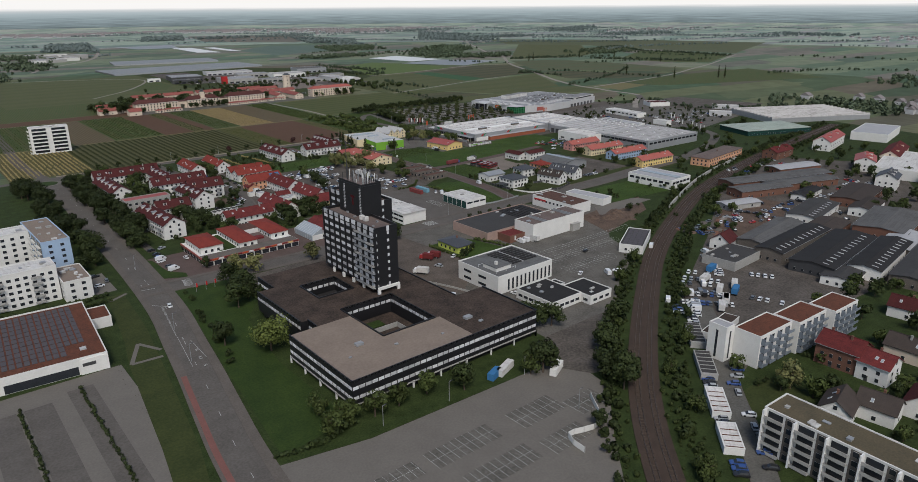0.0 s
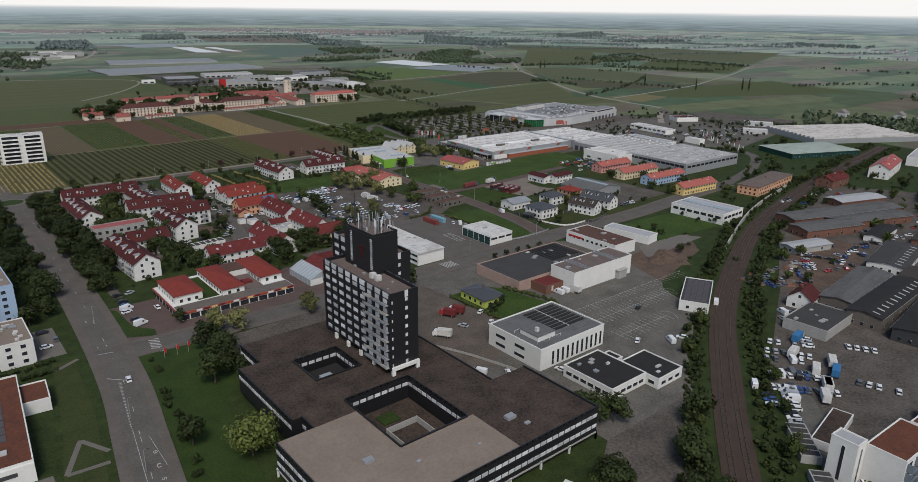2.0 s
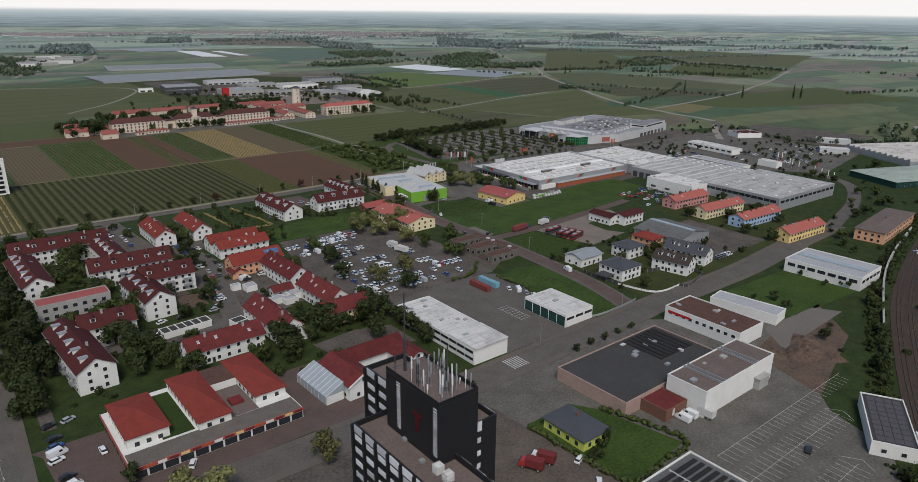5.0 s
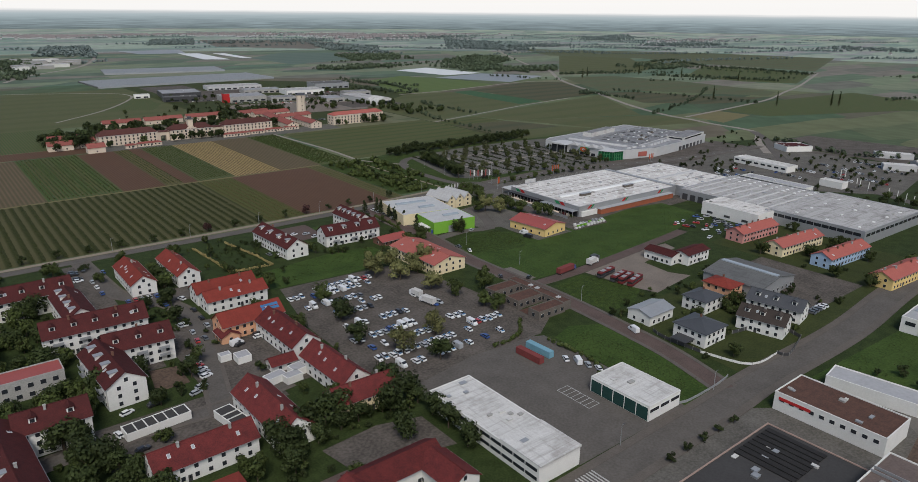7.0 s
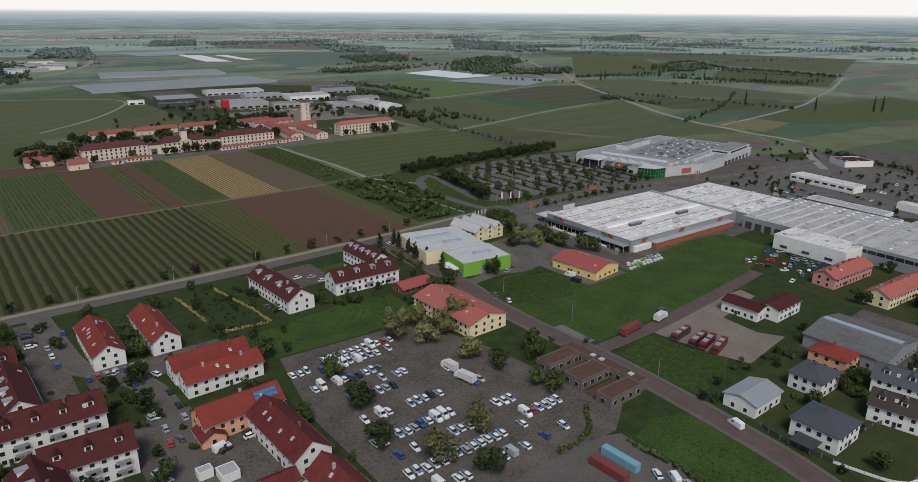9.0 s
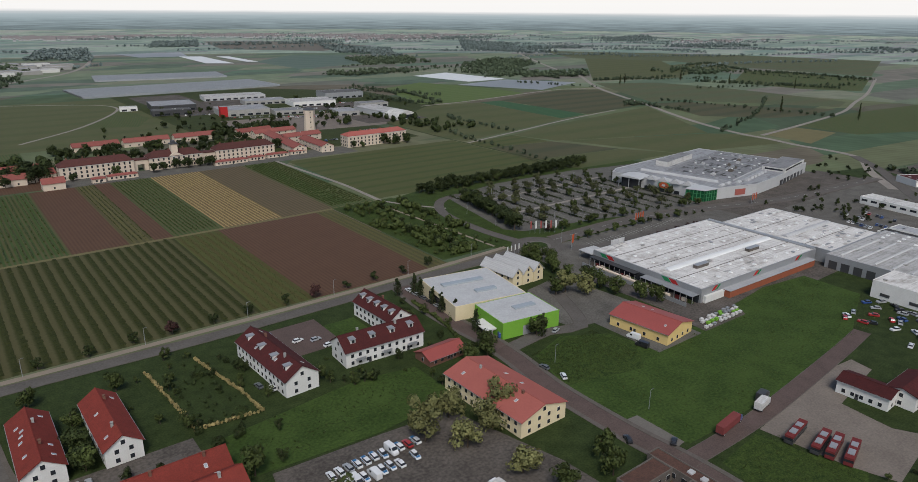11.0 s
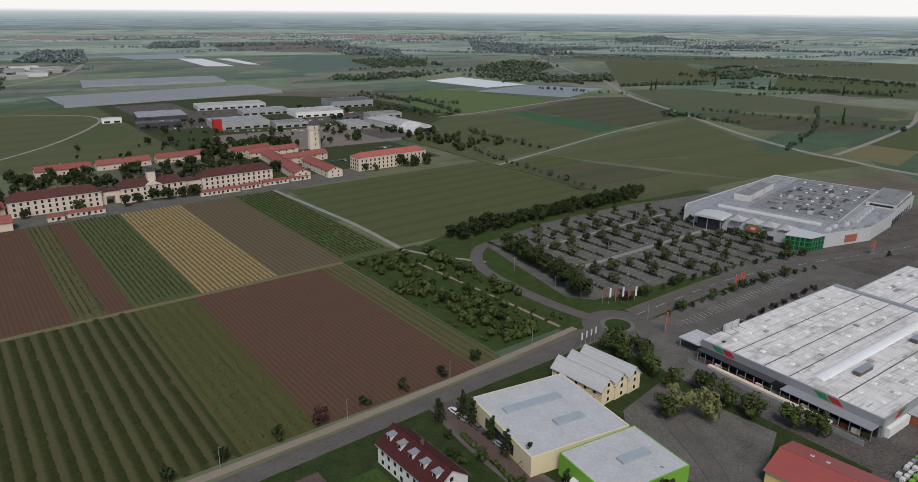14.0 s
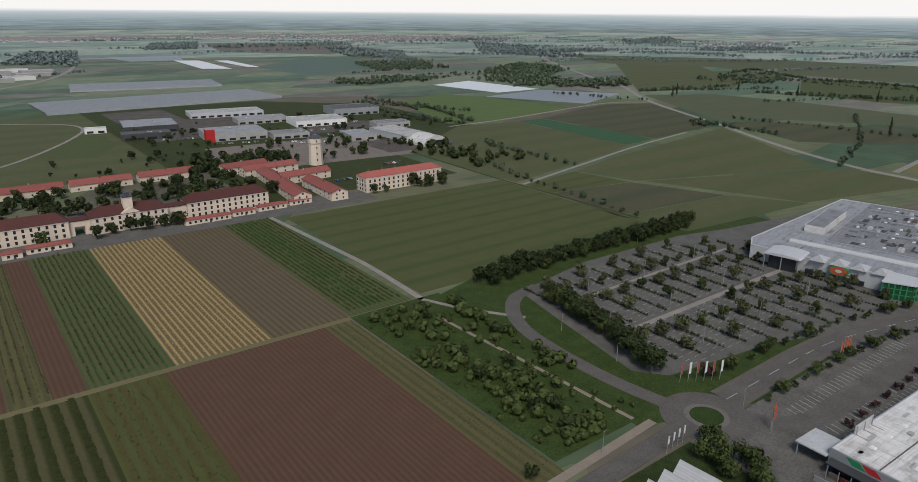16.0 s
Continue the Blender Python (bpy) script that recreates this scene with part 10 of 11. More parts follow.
def car(x, y, turn, colour="white", style="car", stripe=False, label="", group=""):
    kb, kg = ("body", style, colour), ("window_band", style)
    if kb not in SHARED:
        bm = bmesh.new()
        if style == "car":
            loft(bm, ((-2.15, 0.78, 0.70, 0.35, 0.6, 0.85), (-2.0, 0.86, 0.80, 0.25, 0.65, 0.95), (-1.0, 0.88, 0.82, 0.22, 0.65, 0.95), (0.9, 0.88, 0.82, 0.22, 0.65, 0.92), (1.9, 0.86, 0.76, 0.25, 0.6, 0.78), (2.2, 0.74, 0.64, 0.35, 0.55, 0.66)))
            box(bm, -1.5, 0.35, -0.62, 0.62, 1.40, 1.46)
        elif style == "van":
            loft(bm, ((-2.7, 0.95, 0.88, 0.4, 1.0, 2.2), (-2.6, 1.0, 0.9, 0.3, 1.0, 2.35), (1.1, 1.0, 0.9, 0.3, 1.0, 2.35), (1.9, 1.0, 0.85, 0.3, 0.9, 1.5), (2.6, 0.9, 0.75, 0.35, 0.8, 1.1)))
        finish(kb, bm, ("car_" + colour,))
    if kg not in SHARED:
        bm = bmesh.new()
        if style == "car":
            loft(bm, ((-1.9, 0.74, 0.60, 0.94, 0.98, 1.05), (-1.5, 0.76, 0.62, 0.94, 1.05, 1.395), (0.3, 0.76, 0.62, 0.92, 1.05, 1.395), (1.05, 0.74, 0.66, 0.90, 0.92, 0.96)))
        else:
            box(bm, 0.1, 1.0, -0.985, -0.95, 1.35, 2.0)
            box(bm, 0.1, 1.0, 0.95, 0.985, 1.35, 2.0)
            v = [bm.verts.new(p) for p in ((1.17, -0.84, 2.27), (1.17, 0.84, 2.27), (1.86, 0.82, 1.62), (1.86, -0.82, 1.62), (1.2, -0.84, 2.31), (1.2, 0.84, 2.31), (1.9, 0.82, 1.64), (1.9, -0.82, 1.64))]
            for q in ((0, 1, 2, 3), (7, 6, 5, 4), (0, 4, 5, 1), (1, 5, 6, 2), (2, 6, 7, 3), (3, 7, 4, 0)):
                bm.faces.new([v[k] for k in q])
        finish(kg, bm, ("glass",))
    word = "%s %s" % ({"grey": "dark grey"}.get(colour, colour), style)
    t = thing("van" if style == "van" else "car", x, y, 0.09, turn, label or "parked %s on asphalt" % word + (" with a blue stripe" if stripe else ""), style, group)
    put("body", SHARED[kb], t, 0, 0, 0)
    put("window_band", SHARED[kg], t, 0, 0, 0)
    L = 1.35 if style == "car" else 1.7
    for sx in (-1, 1):
        put("axle", axle_mesh(), t, sx * L, 0, 0.32)
    if stripe:
        ks = ("stripe", style)
        if ks not in SHARED:
            bm = bmesh.new()
            w = 0.885 if style == "car" else 1.004
            box(bm, -1.9, 1.7, -w - 0.01, -w, 0.62, 0.86)
            box(bm, -1.9, 1.7, w, w + 0.01, 0.62, 0.86)
            if style == "car":
                box(bm, 1.15, 1.9, -0.6, 0.6, 0.86, 0.94)
            finish(ks, bm, ("tarp_blue",))
        put("stripe", SHARED[ks], t, 0, 0, 0)
    return t


def lorry(x, y, turn, length=7.5, box_mat="roof_white", cab="white", label="white box lorry parked in yard", name="lorry"):
    t = thing(name, x, y, 0.09, turn, label, "lorry")
    bm = bmesh.new()
    loft(bm, ((length / 2 - 1.8, 1.15, 1.1, 0.5, 1.4, 2.7), (length / 2 - 0.5, 1.15, 1.1, 0.45, 1.4, 2.6), (length / 2, 1.1, 1.0, 0.5, 1.2, 1.9)))
    part("cab", bm, "car_" + cab, t)
    part("windscreen", boxes((length / 2 - 0.35, length / 2 - 0.1, -0.95, 0.95, 1.7, 2.4)), "glass", t)
    part("box_body", boxes((-length / 2, length / 2 - 1.85, -1.25, 1.25, 0.95, 3.4)), box_mat, t)
    part("chassis", boxes((-length / 2 + 0.2, length / 2 - 0.5, -0.5, 0.5, 0.55, 0.93)), "metal_dark", t)
    for sx in (-length / 2 + 1.3, length / 2 - 1.2):
        for sy in (-1, 1):
            put("wheel", wheel_mesh(0.48, 0.3), t, sx, sy * 1.0, 0.48)
    return t


def bus(x, y, turn, label="red and blue city bus on gravel", low="tarp_red"):
    t = thing("bus", x, y, 0.09, turn, label, "bus", "parked buses")
    part("body", boxes((-6, 6, -1.25, 1.25, 0.4, 1.5)), low, t)
    part("roof_shell", boxes((-6, 6, -1.23, 1.23, 2.35, 3.0)), "tarp_red", t)
    part("window_band", boxes((-5.95, 5.98, -1.24, 1.24, 1.503, 2.347)), "glass", t)
    part("roof_unit", boxes((-4, -1, -0.9, 0.9, 3.003, 3.25)), "metal_grey", t)
    part("roof_unit", boxes((1, 3.5, -0.9, 0.9, 3.003, 3.2)), "metal_grey", t)
    part("front_panel", boxes((6.003, 6.06, -1.2, 1.2, 0.5, 1.5)), "tarp_blue", t)
    for sx in (-3.2, 3.6):
        for sy in (-1, 1):
            put("wheel", wheel_mesh(0.48, 0.3), t, sx, sy * 1.05, 0.48)


def container(x, y, turn, mat, label, length=12.0):
    t = thing("container", x, y, 0.08, turn, label, "container")
    part("shell", boxes((-length / 2, length / 2, -1.2, 1.2, 0.1, 2.6)), mat, t)
    bm = bmesh.new()
    n = int(length / 0.6)
    for i in range(n):
        xx = -length / 2 + 0.3 + i * 0.6
        box(bm, xx, xx + 0.25, -1.25, -1.203, 0.25, 2.45)
        box(bm, xx, xx + 0.25, 1.203, 1.25, 0.25, 2.45)
    part("corrugation", bm, mat, t, kind="stuff")
    part("door_end", boxes((length / 2 + 0.003, length / 2 + 0.05, -1.15, -0.03, 0.2, 2.5), (length / 2 + 0.003, length / 2 + 0.05, 0.03, 1.15, 0.2, 2.5)), mat, t)
    return t


rnd = random.Random(77)
COL = ("white", "silver", "black", "grey", "silver", "black", "blue", "red", "white")
# the car park of white service cars: bays in rows along x, noses along y
for y, x0, x1, fill in ((467, 220, 226, 1), (471, 234, 262, 0.95), (464.5, 230, 258, 0.9), (454, 222, 248, 0.85), (447, 244, 254, 0.8), (441, 236, 250, 0.75), (443, 224, 231, 0.6), (428, 226, 254, 0.7), (426, 262, 274, 0.3), (439, 263, 268, 0.8), (411, 262, 276, 0.6), (401, 268, 282, 0.7), (416, 222, 256, 0.75), (407, 222, 254, 0.75), (398, 222, 264, 0.75), (389, 226, 276, 0.65)):
    x = x0
    while x < x1:
        if rnd.random() < fill:
            st = "van" if rnd.random() < 0.10 else "car"
            c = "white" if rnd.random() < 0.74 else rnd.choice(COL)
            car(x, y + rnd.uniform(-0.5, 0.5), 90 + rnd.choice((0, 180)) + rnd.uniform(-3, 3), c, st, c == "white" and rnd.random() < 0.7, group="cars in the service car park")
        x += 2.75
lorry(266, 429, 100, 8.5)
lorry(266.5, 438.5, 95, 7)
for x, y, a, c, s in ((312, 433, 60, "black", "car"), (322, 424, 30, "black", "car"), (315, 357, 75, "white", "van"), (141, 416, 20, "white", "car"), (149, 416, 10, "black", "car"), (162, 415, 15, "silver", "car"), (174, 470, 100, "silver", "car"), (178, 453, 95, "grey", "car"), (177, 487, 95, "black", "car"), (195, 442, 5, "white", "car"), (186, 441, 10, "white", "van"), (136, 405, 100, "white", "car"),
                        (92.2, 353.6, 18, "black", "car"), (91.8, 349, 18, "blue", "car"), (91.6, 344.8, 18, "white", "van"), (90.8, 341.6, 18, "white", "car"), (91.7, 332, 14, "black", "car"), (92, 326.5, 18, "white", "van"), (92, 361.7, 25, "black", "car"), (97.4, 362, 25, "silver", "car"), (102, 339, 92, "white", "car"), (120, 317, 60, "white", "car"), (202.6, 242, 40, "white", "car"), (191.6, 246.4, 110, "silver", "car"), (76, 284, 82, "white", "car"), (60, 341, 8, "black", "car"), (59, 327, 5, "white", "car"), (63, 332, 85, "grey", "car"),
                        (276, 357, 60, "white", "car"), (278, 353, 60, "white", "van"), (279, 349, 62, "silver", "car"), (280, 345, 62, "white", "car"), (281, 341, 60, "black", "car"), (347.6, 498, 20, "silver", "car"), (367.5, 475.5, 100, "white", "van"), (364.5, 469, 100, "black", "van"), (323.8, 470.7, 60, "white", "car"), (323, 479.3, 90, "grey", "car"), (327.2, 508.5, 60, "blue", "van"), (206, 252, 20, "white", "car"), (196, 198, 100, "white", "car"), (180, 208, 60, "white", "car"), (172, 214, 120, "white", "van"),
                        (236, 195, 30, "white", "car"), (246, 187, 60, "white", "van"), (252, 186, 120, "white", "car"), (262, 214, 20, "black", "car"), (293, 196, 30, "white", "van"), (247, 246, 90, "white", "van"), (250.5, 246, 90, "white", "van"), (258, 254, 5, "white", "car"), (262, 551, 10, "white", "car"), (268, 548, 5, "silver", "car"), (270, 541, 8, "white", "car"), (255, 562, 90, "blue", "car"), (237, 528, 95, "grey", "car"), (240, 524, 95, "white", "car")):
    car(x, y, a, c, s)
for i in range(7):
    car(168.5 + rnd.uniform(-0.3, 0.3), 424 + i * 2.8, 12, rnd.choice(COL), "car", group="cars along a residential street")
for x, y, a in ((172.3, 506.7, 60), (175.2, 494.6, 112), (183.2, 497, 110), (176.2, 480, 92), (183.4, 482, 92), (176, 470, 88), (176, 461, 86), (175, 452.5, 82), (183.2, 472, 90), (182.6, 464, 88), (157.3, 524, 90), (157, 533, 90), (156.8, 541, 90), (163.6, 552, 92), (156.6, 561, 90), (186.6, 439.8, 20), (198, 434, 30), (195.4, 444.3, 10), (164.8, 418, 12), (149.6, 417, 12), (139.7, 393.3, 12), (131.5, 391.2, 14), (131, 394.5, 14), (152, 556, 0), (152, 559, 0), (152.3, 549, 0), (152, 546, 0)):
    car(x, y, a, rnd.choice(COL), "car", group="cars along a residential street")
for i in range(7):
    car(164 + i * 2.9, 507 + (i % 2) * 0.5, 90, rnd.choice(COL), "car", group="cars along a residential street")
for i in range(6):
    car(324 + rnd.uniform(-0.2, 0.2), 540 + i * 5.5, 90, rnd.choice(COL), "car", group="cars beside the hall")
for i in range(5):
    car(389 + i * 2.8, 322, 95, rnd.choice(("black", "white", "grey")), "car")
ROWS = ((233, 140, 3, 130), (236, 134, 5, 128), (243, 146, 6, 40), (247, 141, 6, 40), (252, 150, 7, 40), (258, 146, 4, 42), (262, 157, 5, 38), (268, 160, 6, 30), (276, 163, 4, 30), (281, 150, 4, 125), (295, 142, 4, 30), (240, 150, 4, 40), (270, 128, 5, 20), (300, 170, 5, 60), (306, 173, 6, 60))
for x0, y0, n, a in ROWS:
    for k in range(n):
        x, y = x0 + math.cos(radians(a - 90)) * 2.9 * k, y0 + math.sin(radians(a - 90)) * 2.9 * k
        if built(x, y) or rnd.random() < 0.12:
            continue
        st = "van" if rnd.random() < 0.16 else "car"
        car(x, y, a + rnd.uniform(-7, 7), rnd.choice(("silver", "grey", "black", "blue") + ("white",) * 5), st, group="vehicles in the industrial yard")
for x, y in scatter(330, 400, 180, 200, 12, 92) + scatter(400, 470, 182, 200, 10, 93):
    car(x, y, rnd.uniform(0, 180), rnd.choice(COL), "car", group="vehicles in the industrial yard")
for x, y, n in ((194.6, 103.4, 4), (176.4, 88.0, 4), (160, 73.5, 3), (232.5, 133.5, 3)):
    for k in range(n):
        car(x - k * 1.9, y - k * 1.65, 131, rnd.choice(COL), "car", group="cars along the lane")
for x, y in ((207.9, 100.3), (203.5, 98.0), (198.2, 96.2), (194.1, 92.3), (184.6, 83.5), (179.8, 79.2), (176, 75.5), (170, 71), (165, 66.5), (214, 105)):
    car(x, y, 40 + rnd.choice((0, 90)), rnd.choice(COL), "car", group="cars along the lane")
for x, y, a, m in ((265.7, 141, 25, "roof_white"), (258, 133.5, 30, "roof_white"), (250, 131, 32, "roof_white"), (270, 136, 20, "tarp_blue"), (276, 140, 28, "roof_white"), (272, 152, 10, "roof_white"), (286, 157, 8, "tarp_blue"), (258, 134, 30, "roof_white")):
    lorry(x, y, a, 8, m, "white", "box lorry with %s body in the industrial yard" % ("blue" if m == "tarp_blue" else "white"))
lorry(342, 418.5, 6, 13, "container_red", "blue", "long lorry with a red body and blue cab")
lorry(361, 418.5, 8, 8, "roof_white", "white", "white box lorry on the lane")
lorry(365.5, 421, 8, 6, "metal_dark", "grey", "dark flatbed lorry on the lane")
lorry(246, 252, 92, 7)
lorry(254, 243.2, 92, 7)
for i, (x, y) in enumerate(((354, 404), (355, 397), (356, 393.5), (357, 389))):
    bus(x, y, 8 + i * 2, low="metal_dark" if i < 2 else "tarp_red", label="dark red and grey city bus on gravel")
lorry(193, 258, 118, 7, "tarp_red", "red", "red truck parked on a dirt yard")
lorry(197.5, 258, 118, 7, "tarp_red", "white", "red and white truck parked on a dirt yard")
lorry(179.5, 244.5, 125, 7.5)
container(266.5, 366, 92, "container_red", "dull red shipping container in depot yard")
container(272.5, 367, 92, "container_teal", "light blue shipping container in depot yard")
container(141, 151.5, 20, "tarp_blue", "blue site container beside the office block", 6)
container(146.5, 152, 20, "roof_white", "white site container with glazed roof", 9)
container(160, 140.5, 25, "render_white", "white site trailer at the car park edge", 8)
for x, y, w, rf in ((218.5, 123.5, 17, "roof_felt"), (201, 108.5, 17, "roof_felt"), (182.5, 93, 15, "roof_dirty"), (168, 80.5, 13, "roof_dirty")):
    g = flat_block("garage_block", x, y, w, 5.6, 2.3, 40.5, "render_white" if rf == "roof_dirty" else "concrete", rf, "row of low garages with %s roof" % ("rust-stained pale" if rf == "roof_dirty" else "dark"), "garage", rise=0.15, clutter=0)
    for k in range(int(w / 2.8)):
        part("divider", boxes((-w / 2 + k * 2.8 + 0.3, -w / 2 + k * 2.8 + 0.55, -2.4, 2.4, 2.47, 2.62)), "concrete" if rf == "roof_felt" else "roof_rust", g)
for x, y, w, a in ((146.5, 403.5, 19, 4), (165.5, 391, 14, 100)):
    g = flat_block("garage_block", x, y, w, 5.5, 2.5, a, "render_white", "roof_felt", "row of white garages with dark roofs", "garage", rise=0.2)
    for k in range(int(w / 3)):
        part("divider", boxes((-w / 2 + k * 3, -w / 2 + k * 3 + 0.25, -2.7, 2.7, 2.67, 2.95)), "render_white", g)

def car_lot(name, spots, label):
    """Parked cars too many and too far to count: bodies and cabins joined, in six paints."""
    r = random.Random(len(spots))
    paints = ("white", "silver", "black", "grey", "red", "blue")
    bm = bmesh.new()
    for x, y, a in spots:
        c, d, slot = math.cos(radians(a)), math.sin(radians(a)), r.choice((0, 0, 1, 1, 2, 2, 3, 3, 4, 5))
        for x0, x1, w, z0, z1, top, m in ((-2.1, 2.1, 0.86, 0.3, 0.95, 0.95, slot), (-1.7, 0.9, 0.74, 0.953, 1.4, 0.72, 6), (-1.35, 0.35, 0.56, 1.403, 1.46, 1.0, slot)):
            mid = (x0 + x1) / 2
            v = [bm.verts.new((x + c * (mid + (px - mid) * k) - d * py * w, y + d * (mid + (px - mid) * k) + c * py * w, z)) for z, k in ((z0, 1.0), (z1, top)) for px, py in ((x0, -1), (x1, -1), (x1, 1), (x0, 1))]
            for q in ((3, 2, 1, 0), (4, 5, 6, 7), (0, 1, 5, 4), (1, 2, 6, 5), (2, 3, 7, 6), (3, 0, 4, 7)):
                bm.faces.new([v[n] for n in q]).material_index = m
    me = bpy.data.meshes.new(name)
    bm.to_mesh(me)
    bm.free()
    for p in paints:
        me.materials.append(MAT["car_" + p])
    me.materials.append(MAT["glass"])
    return tagged(new(name, me), label, "cars", kind="stuff")


def bays(x0, y0, dx, dy, n, turn, fill, seed):
    r = random.Random(seed)
    return [(x0 + dx * k, y0 + dy * k, turn + r.uniform(-3, 3)) for k in range(n) if r.random() < fill]


far_cars = []
for k, (x, y) in enumerate(((600, 500), (606, 484), (616, 516), (628, 500), (640, 470), (612, 468), (668, 470), (680, 450), (690, 430), (700, 462), (712, 440), (720, 420), (660, 440), (672, 420), (735, 450))):
    far_cars += bays(x, y, -0.6, -2.7, 9, 12, 0.5, 300 + k)
for k, (x, y) in enumerate(((405, 1180), (420, 1175), (470, 1120), (490, 1105), (510, 1090), (545, 1120), (560, 1110), (620, 1180), (640, 1170), (555, 1150), (390, 1230), (480, 1200), (600, 1010), (440, 1130))):
    far_cars += bays(x, y, 2.6, -0.8, 12, 75, 0.6, 330 + k)
for k, (x, y) in enumerate(((436, 915), (446, 925), (420, 1060), (470, 930), (500, 935), (530, 960))):
    far_cars += bays(x, y, 2.8, 0, 9, 90, 0.6, 350 + k)
car_lot("parked_cars", far_cars, "cars parked on far store car parks")
yard_cars = [(x, y, rnd.uniform(0, 180)) for x, y in scatter(330, 420, 178, 204, 40, 94) + scatter(446, 500, 404, 436, 34, 95) + scatter(420, 520, 176, 200, 36, 96) + scatter(395, 440, 150, 166, 16, 97) + scatter(480, 560, 236, 262, 20, 98) if not built(x, y, 2.4)]
car_lot("parked_cars", yard_cars, "old cars crowded in works yards")

# ---- markings ----
L = []
for x0, x1, yc, half in ((236, 289, 217.1, 4.6), (235, 267, 202.3, 4.6), (239, 316, 226.6, 2.4)):
    L.append((x0, yc if half > 3 else yc + half, x1, yc if half > 3 else yc + half, 0.12))
    for k in range(int((x1 - x0) / 2.5) + 1):
        L.append((x0 + k * 2.5, yc - half, x0 + k * 2.5, yc + half, 0.1))
for x0, x1, yc in ((236, 289, 217.1), (235, 267, 202.3)):
    L += [(x1, yc - 4.6, x1 + 3, yc, 0.12), (x1 + 3, yc, x1, yc + 4.6, 0.12)]
lines_mesh("parking_lines", L, "white lines of parking bays", 0.075)
L = [(258, 330, 258, 344, 0.2), (263, 330, 263, 344, 0.2)] + [(258, 330 + k * 2, 263, 330 + k * 2, 0.2) for k in range(8)]
lines_mesh("parking_lines", L, "white lines of depot bays", 0.075)
L = []
for k in range(32):
    for yy in (543.2, 549.0, 561.5):
        L.append((440 + k * 2.7, yy, 440 + k * 2.7 + 1.0, yy + 4.8, 0.16))
lines_mesh("parking_lines", L, "white lines of store parking bays", 0.07)
L = []
for i in range(10):
    for k in range(30):
        y = 602 + k * 3.0
        L += [(441.5 + i * 11.2, y, 444.2 + i * 11.2, y, 0.12), (447.5 + i * 11.2, y, 450.2 + i * 11.2, y, 0.12)]
lines_mesh("parking_lines", L, "white lines of parking bays between hedges", 0.07)
rect_patch("walkway", 434, 560, 632.6, 635.4, "gravel", "pale paved walkway across the car park", z=0.09)
L = []
for x0, x1, y0, y1 in BAYS:
    L += [(x0 + k * 2.4, y0, x0 + k * 2.4, y1, 0.09) for k in range(int((x1 - x0) / 2.4) + 1)] + [(x0, (y0 + y1) / 2, x1, (y0 + y1) / 2, 0.09)]
lines_mesh("parking_lines", L, "faint white lines of parking bays", 0.078)
L = [(68.7, 253.1, 64.9, 225.4, 0.14), (70.0, 290.3, 75.8, 284.2, 0.3), (72.1, 310.0, 77.5, 308.7, 0.3), (75.5, 343.4, 75.6, 341.6, 0.25), (78.2, 343.1, 78.3, 341.4, 0.25), (73.7, 316.8, 73.8, 315.0, 0.25), (76.6, 316.7, 76.7, 314.9, 0.25), (70.0, 251.5, 69.8, 249.4, 0.25), (71.6, 247.0, 71.4, 229.0, 0.12)]
L += [(72.8 - 0.135 * k, 285 - k * 0.98, 73.7 - 0.16 * k, 284.4 - k * 0.98, 0.22) for k in range(32)]
L += [(82.8 - 0.28 * k, 314.3 - 2.0 * k, 82.7 - 0.28 * k, 313.5 - 2.0 * k, 0.4) for k in range(11)]
lines_mesh("road_arrows", L, "white road markings before a crossing", 0.1)
bay = thing("bus_lettering", 0, 0, 0, 0, "white painted word on the bus bay asphalt", "road marking")
for ch, x, y in (("B", 70.6, 237.8), ("U", 69.5, 230.8), ("S", 68.8, 224.2)):
    cu = bpy.data.curves.new("letter", "FONT")
    cu.body, cu.size, cu.align_x, cu.align_y, cu.extrude = ch, 2.2, "CENTER", "CENTER", 0.005
    cu.materials.append(MAT["paint_white"])
    ob = new("letter", cu)
    ob.parent = bay
    ob.matrix_basis = pose(x, y, 0.1, 0, 0, -98)
    ob.scale = (1.5, 0.75, 1)

L = [(228 + k * 1.1, 301.5, 228 + k * 1.1, 308.5, 0.5) for k in range(7)] + [(88.6 + k * 0.2, 300.5 + k * 1.4, 92.0 + k * 0.2, 298.6 + k * 1.4, 0.5) for k in range(9)]
lines_mesh("zebra_crossing", L, "white zebra crossing on the street", 0.105)
for x in (255, 263, 271, 279, 287):
    tree("small", x, 297, 0.75, where="in front of a workshop")

# ---- street furniture ----
def lamp_post(x, y, h=7.0, turn=0.0):
    t = thing("street_lamp", x, y, 0, turn, "slender grey street lamp at the roadside", "street lamp", "street lamps")
    part("pole", tube(0.11, 0.07, 0, h, 8), "metal_grey", t)
    part("arm", boxes((-0.05, 1.2, -0.05, 0.05, h, h + 0.1)), "metal_grey", t)
    part("head", boxes((0.7, 1.4, -0.14, 0.14, h + 0.103, h + 0.22)), "metal_dark", t)


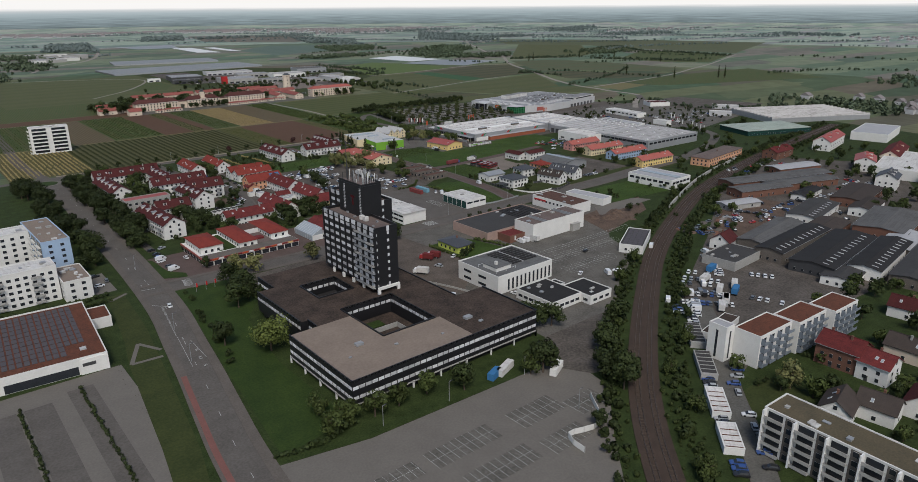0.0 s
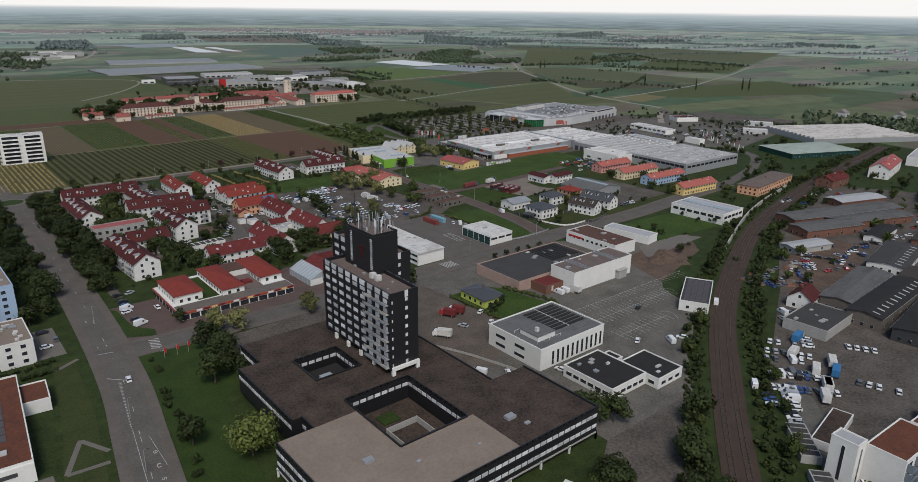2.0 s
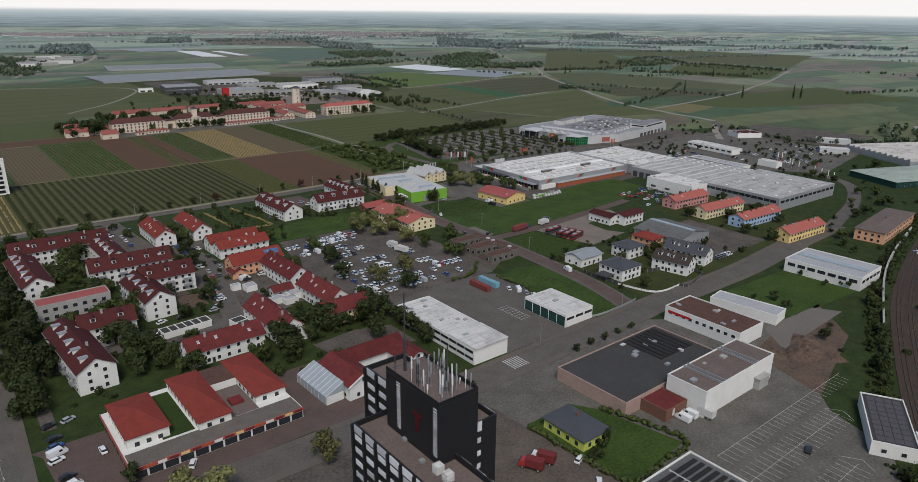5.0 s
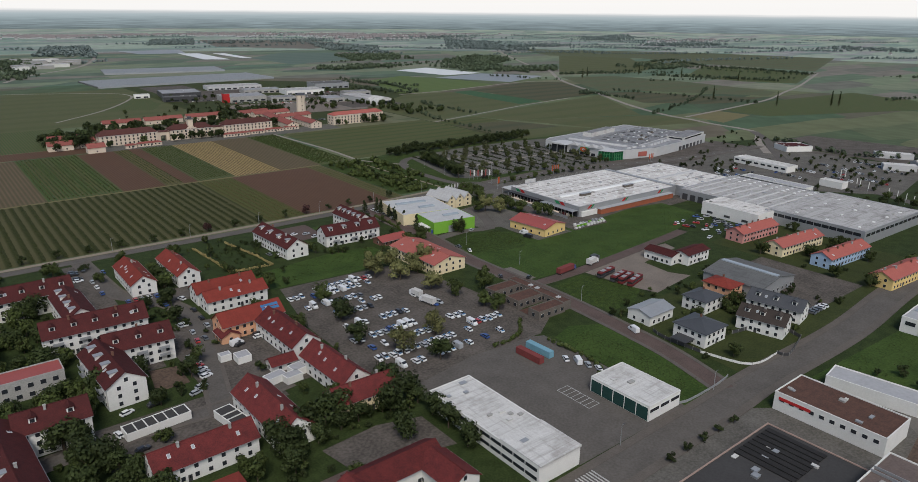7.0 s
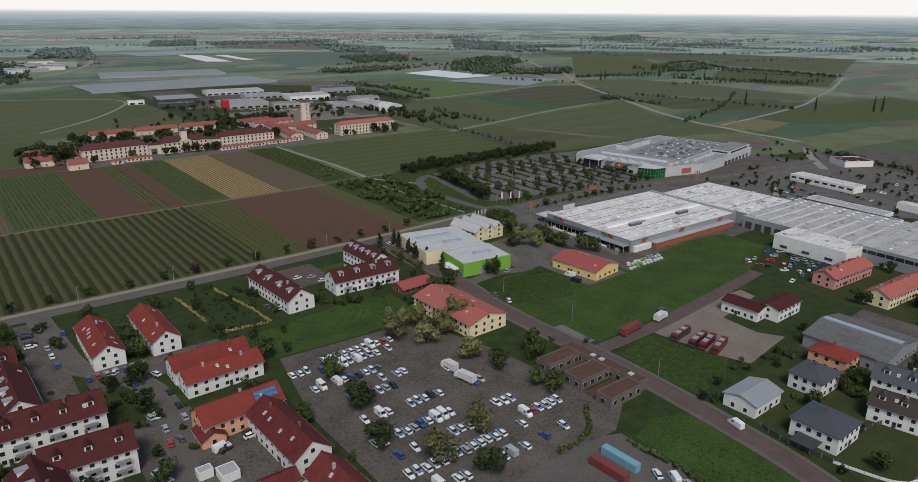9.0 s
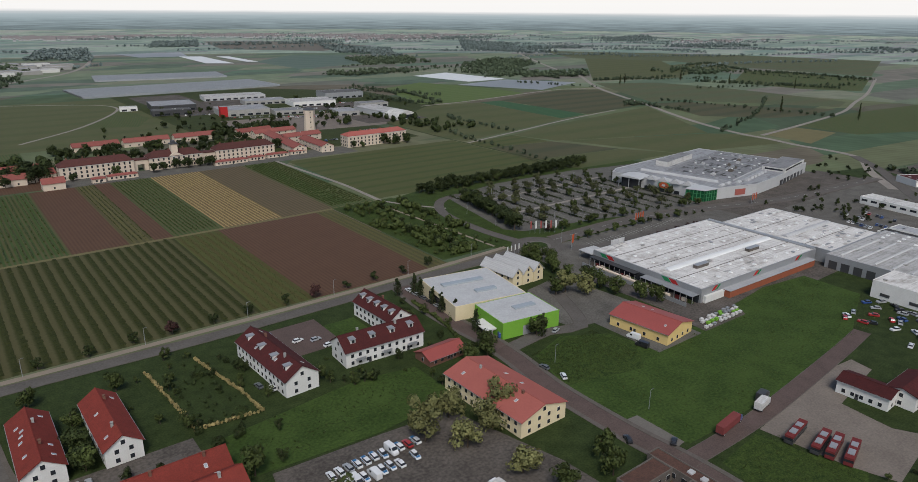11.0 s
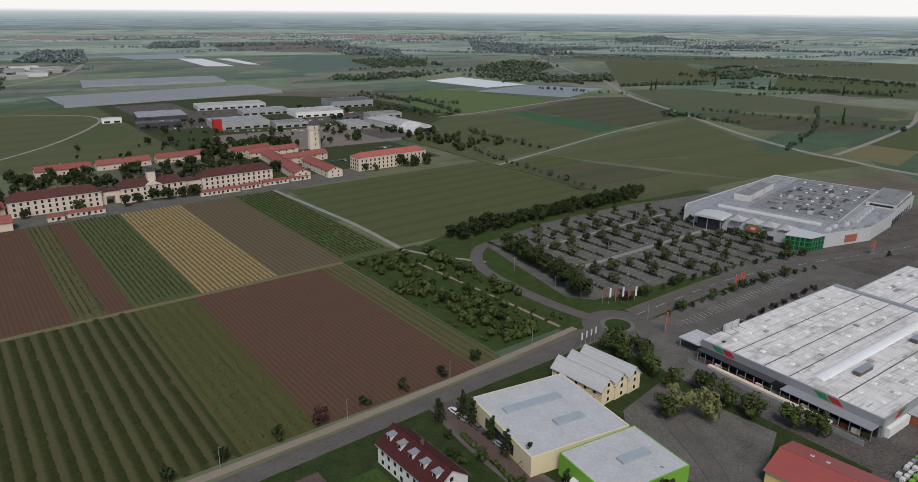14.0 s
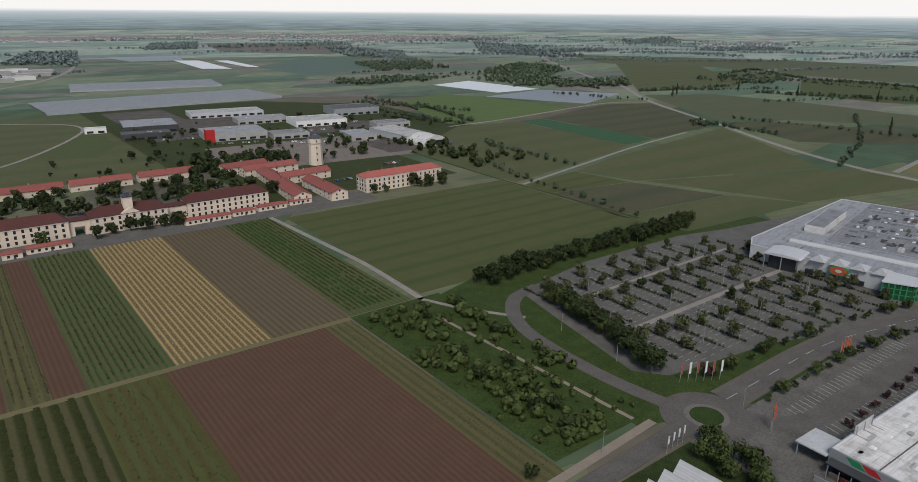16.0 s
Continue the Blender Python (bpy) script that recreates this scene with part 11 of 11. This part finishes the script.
for x, y in ((175, 583), (215, 583), (255, 583), (295, 584), (335, 584.5), (375, 586), (329, 480), (331, 440), (321, 390), (300, 312), (250, 311), (96, 152), (120, 150), (150, 146), (148, 120), (440, 640), (480, 640), (520, 640), (460, 670), (500, 670), (540, 670), (460, 610), (500, 610), (540, 610), (421, 620), (423, 650), (430, 575), (70, 260), (66, 230), (78, 340)):
    lamp_post(x, y)


def flag(x, y, mat, label, h=7.5):
    t = thing("flag_banner", x, y, 0, 0, label, "flag", "advertising banners")
    part("pole", tube(0.08, 0.06, 0, h, 8), "metal_grey", t)
    part("banner", boxes((0.1, 1.3 if h > 7 else 0.8, -0.03, 0.03, h - 4.6 if h > 7 else h * 0.5, h - 0.2)), mat, t)


for k in range(6):
    flag(427 + k * 2.6, 597 - k * 1.4, "render_white" if k % 2 else "sheet_red", "tall white and red banner by the roundabout")
for k in range(4):
    flag(489 + k * 2.2, 572, "sign_orange", "tall orange banner by the store road")
    flag(389.5 + k * 2.8, 574.5 + k * 0.2, "render_white", "tall white banner by the hall", 6.0)
for x in (90.5, 94.9, 98.9):
    flag(x, 292.5, "sign_red", "small red banner at the crossing", 4.2)
flag(424, 562, "sign_orange", "large orange banner at the store", 9)
flag(425.5, 563, "sign_orange", "large orange banner at the store", 9)
for k in range(3):
    flag(590 + k * 2.2, 556, "sign_orange", "tall orange banner by the store road")


for x, y in ((653.8, 427), (654.7, 424), (636.3, 408), (634.6, 405), (628.9, 397), (622.7, 381.5), (619.1, 374.6), (615.6, 368), (611.6, 362)):
    flag(x, y, "render_white", "tall white banner by the trade road", 8.0)


def barrier(pts, h, mat, label, name="fence", posts=3.0):
    line = smooth(pts, posts)
    t = thing(name, 0, 0, 0, 0, label, "fence", kind="structure")
    bm = bmesh.new()
    band(bm, line, -0.06, 0.06, 0.1, h)
    bmesh.ops.recalc_face_normals(bm, faces=bm.faces)
    part("panel_run", bm, mat, t)
    me = SHARED.setdefault(("post", h), post_mesh(h))
    for q in line:
        put("post", me, t, q.x, q.y, 0)


def post_mesh(h):
    bm = boxes((-0.09, 0.09, -0.09, 0.09, 0, h + 0.1))
    me = bpy.data.meshes.new("post")
    bm.to_mesh(me)
    bm.free()
    me.materials.append(MAT["concrete"])
    return me


barrier(((132, 104), (134, 112), (146, 110), (156, 122)), 2.0, "render_white", "white panel fence round a corner yard")
barrier(((312, 314), (305, 313), (286, 313), (279, 316)), 1.0, "metal_grey", "low grey fence beside the meadow")
barrier(((342, 312), (330, 312), (324, 316), (320, 330)), 1.0, "render_white", "low white garden wall at a corner plot")
barrier(((362, 313), (344, 308.5), (342, 312)), 1.4, "metal_dark", "dark slatted garden fence along the street")
barrier(((320, 330), (319, 345), (321, 352)), 1.5, "metal_dark", "dark slatted garden fence beside a villa")
barrier(((344, 331.5), (364.5, 326), (362, 313)), 1.6, "metal_dark", "dark garden fence between two plots")
barrier(((172, 240), (178, 226), (184, 206)), 1.0, "concrete", "low concrete wall along the yard")
# pallets and goods behind the store
rnd = random.Random(31)
for i in range(40):
    x, y = 398.5 + (i % 10) * 2.7 + (i // 10) * 1.4 + rnd.uniform(-0.2, 0.2), 463.6 + (i // 10) * 1.75 + rnd.uniform(-0.15, 0.15)
    if i % 7 == 3:
        continue
    s = thing("goods_pallet", x, y, 0.06, rnd.uniform(-4, 4), "white wrapped goods stacked on a pallet", "pallet", "goods pallets")
    h = rnd.uniform(0.7, 1.4)
    part("pallet_base", boxes((-0.9, 0.9, -0.6, 0.6, 0, 0.14)), "bark", s)
    part("load", boxes((-0.85, 0.85, -0.55, 0.55, 0.143, h)), rnd.choice(("roof_white", "roof_white", "render_green", "metal_grey")), s)
for i in range(16):
    x, y = rnd.uniform(328, 372), rnd.uniform(184, 204)
    s = thing("rubble_heap", x, y, 0, rnd.uniform(0, 180), "heap of rubble and scrap in the yard", "scrap", "scrap heaps")
    bm = bmesh.new()
    bmesh.ops.create_icosphere(bm, subdivisions=2, radius=1.0)
    for v in bm.verts:
        v.co = Vector((v.co.x * 2.6, v.co.y * 2.2, max(-0.1, v.co.z * 0.9 + noise.noise(v.co * 4 + Vector((i, 0, 0))) * 0.9)))
    part("rubble", bm, rnd.choice(("gravel", "soil", "brick", "concrete_dark")), s)
# spoil heaps on the building site
for i, (x, y, a, b, h) in enumerate(((322, 244, 9, 6, 2.6), (331, 248, 6, 5, 1.8), (313, 250, 6, 4, 1.3), (327, 235, 4, 3, 1.1))):
    s = thing("spoil_heap", x, y, 0.07, 20 * i, "heap of churned brown earth on building site", "earth heap", "spoil heaps")
    bm = bmesh.new()
    bmesh.ops.create_grid(bm, x_segments=16, y_segments=14, size=1.0)
    for v in bm.verts:
        q = max(0.0, 1 - math.hypot(v.co.x, v.co.y))
        v.co = Vector((v.co.x * a, v.co.y * b, h * q ** 0.8 * (1 + 0.7 * noise.noise(v.co * 3 + Vector((i * 5, 0, 0))))))
    part("earth", bm, "soil", s)
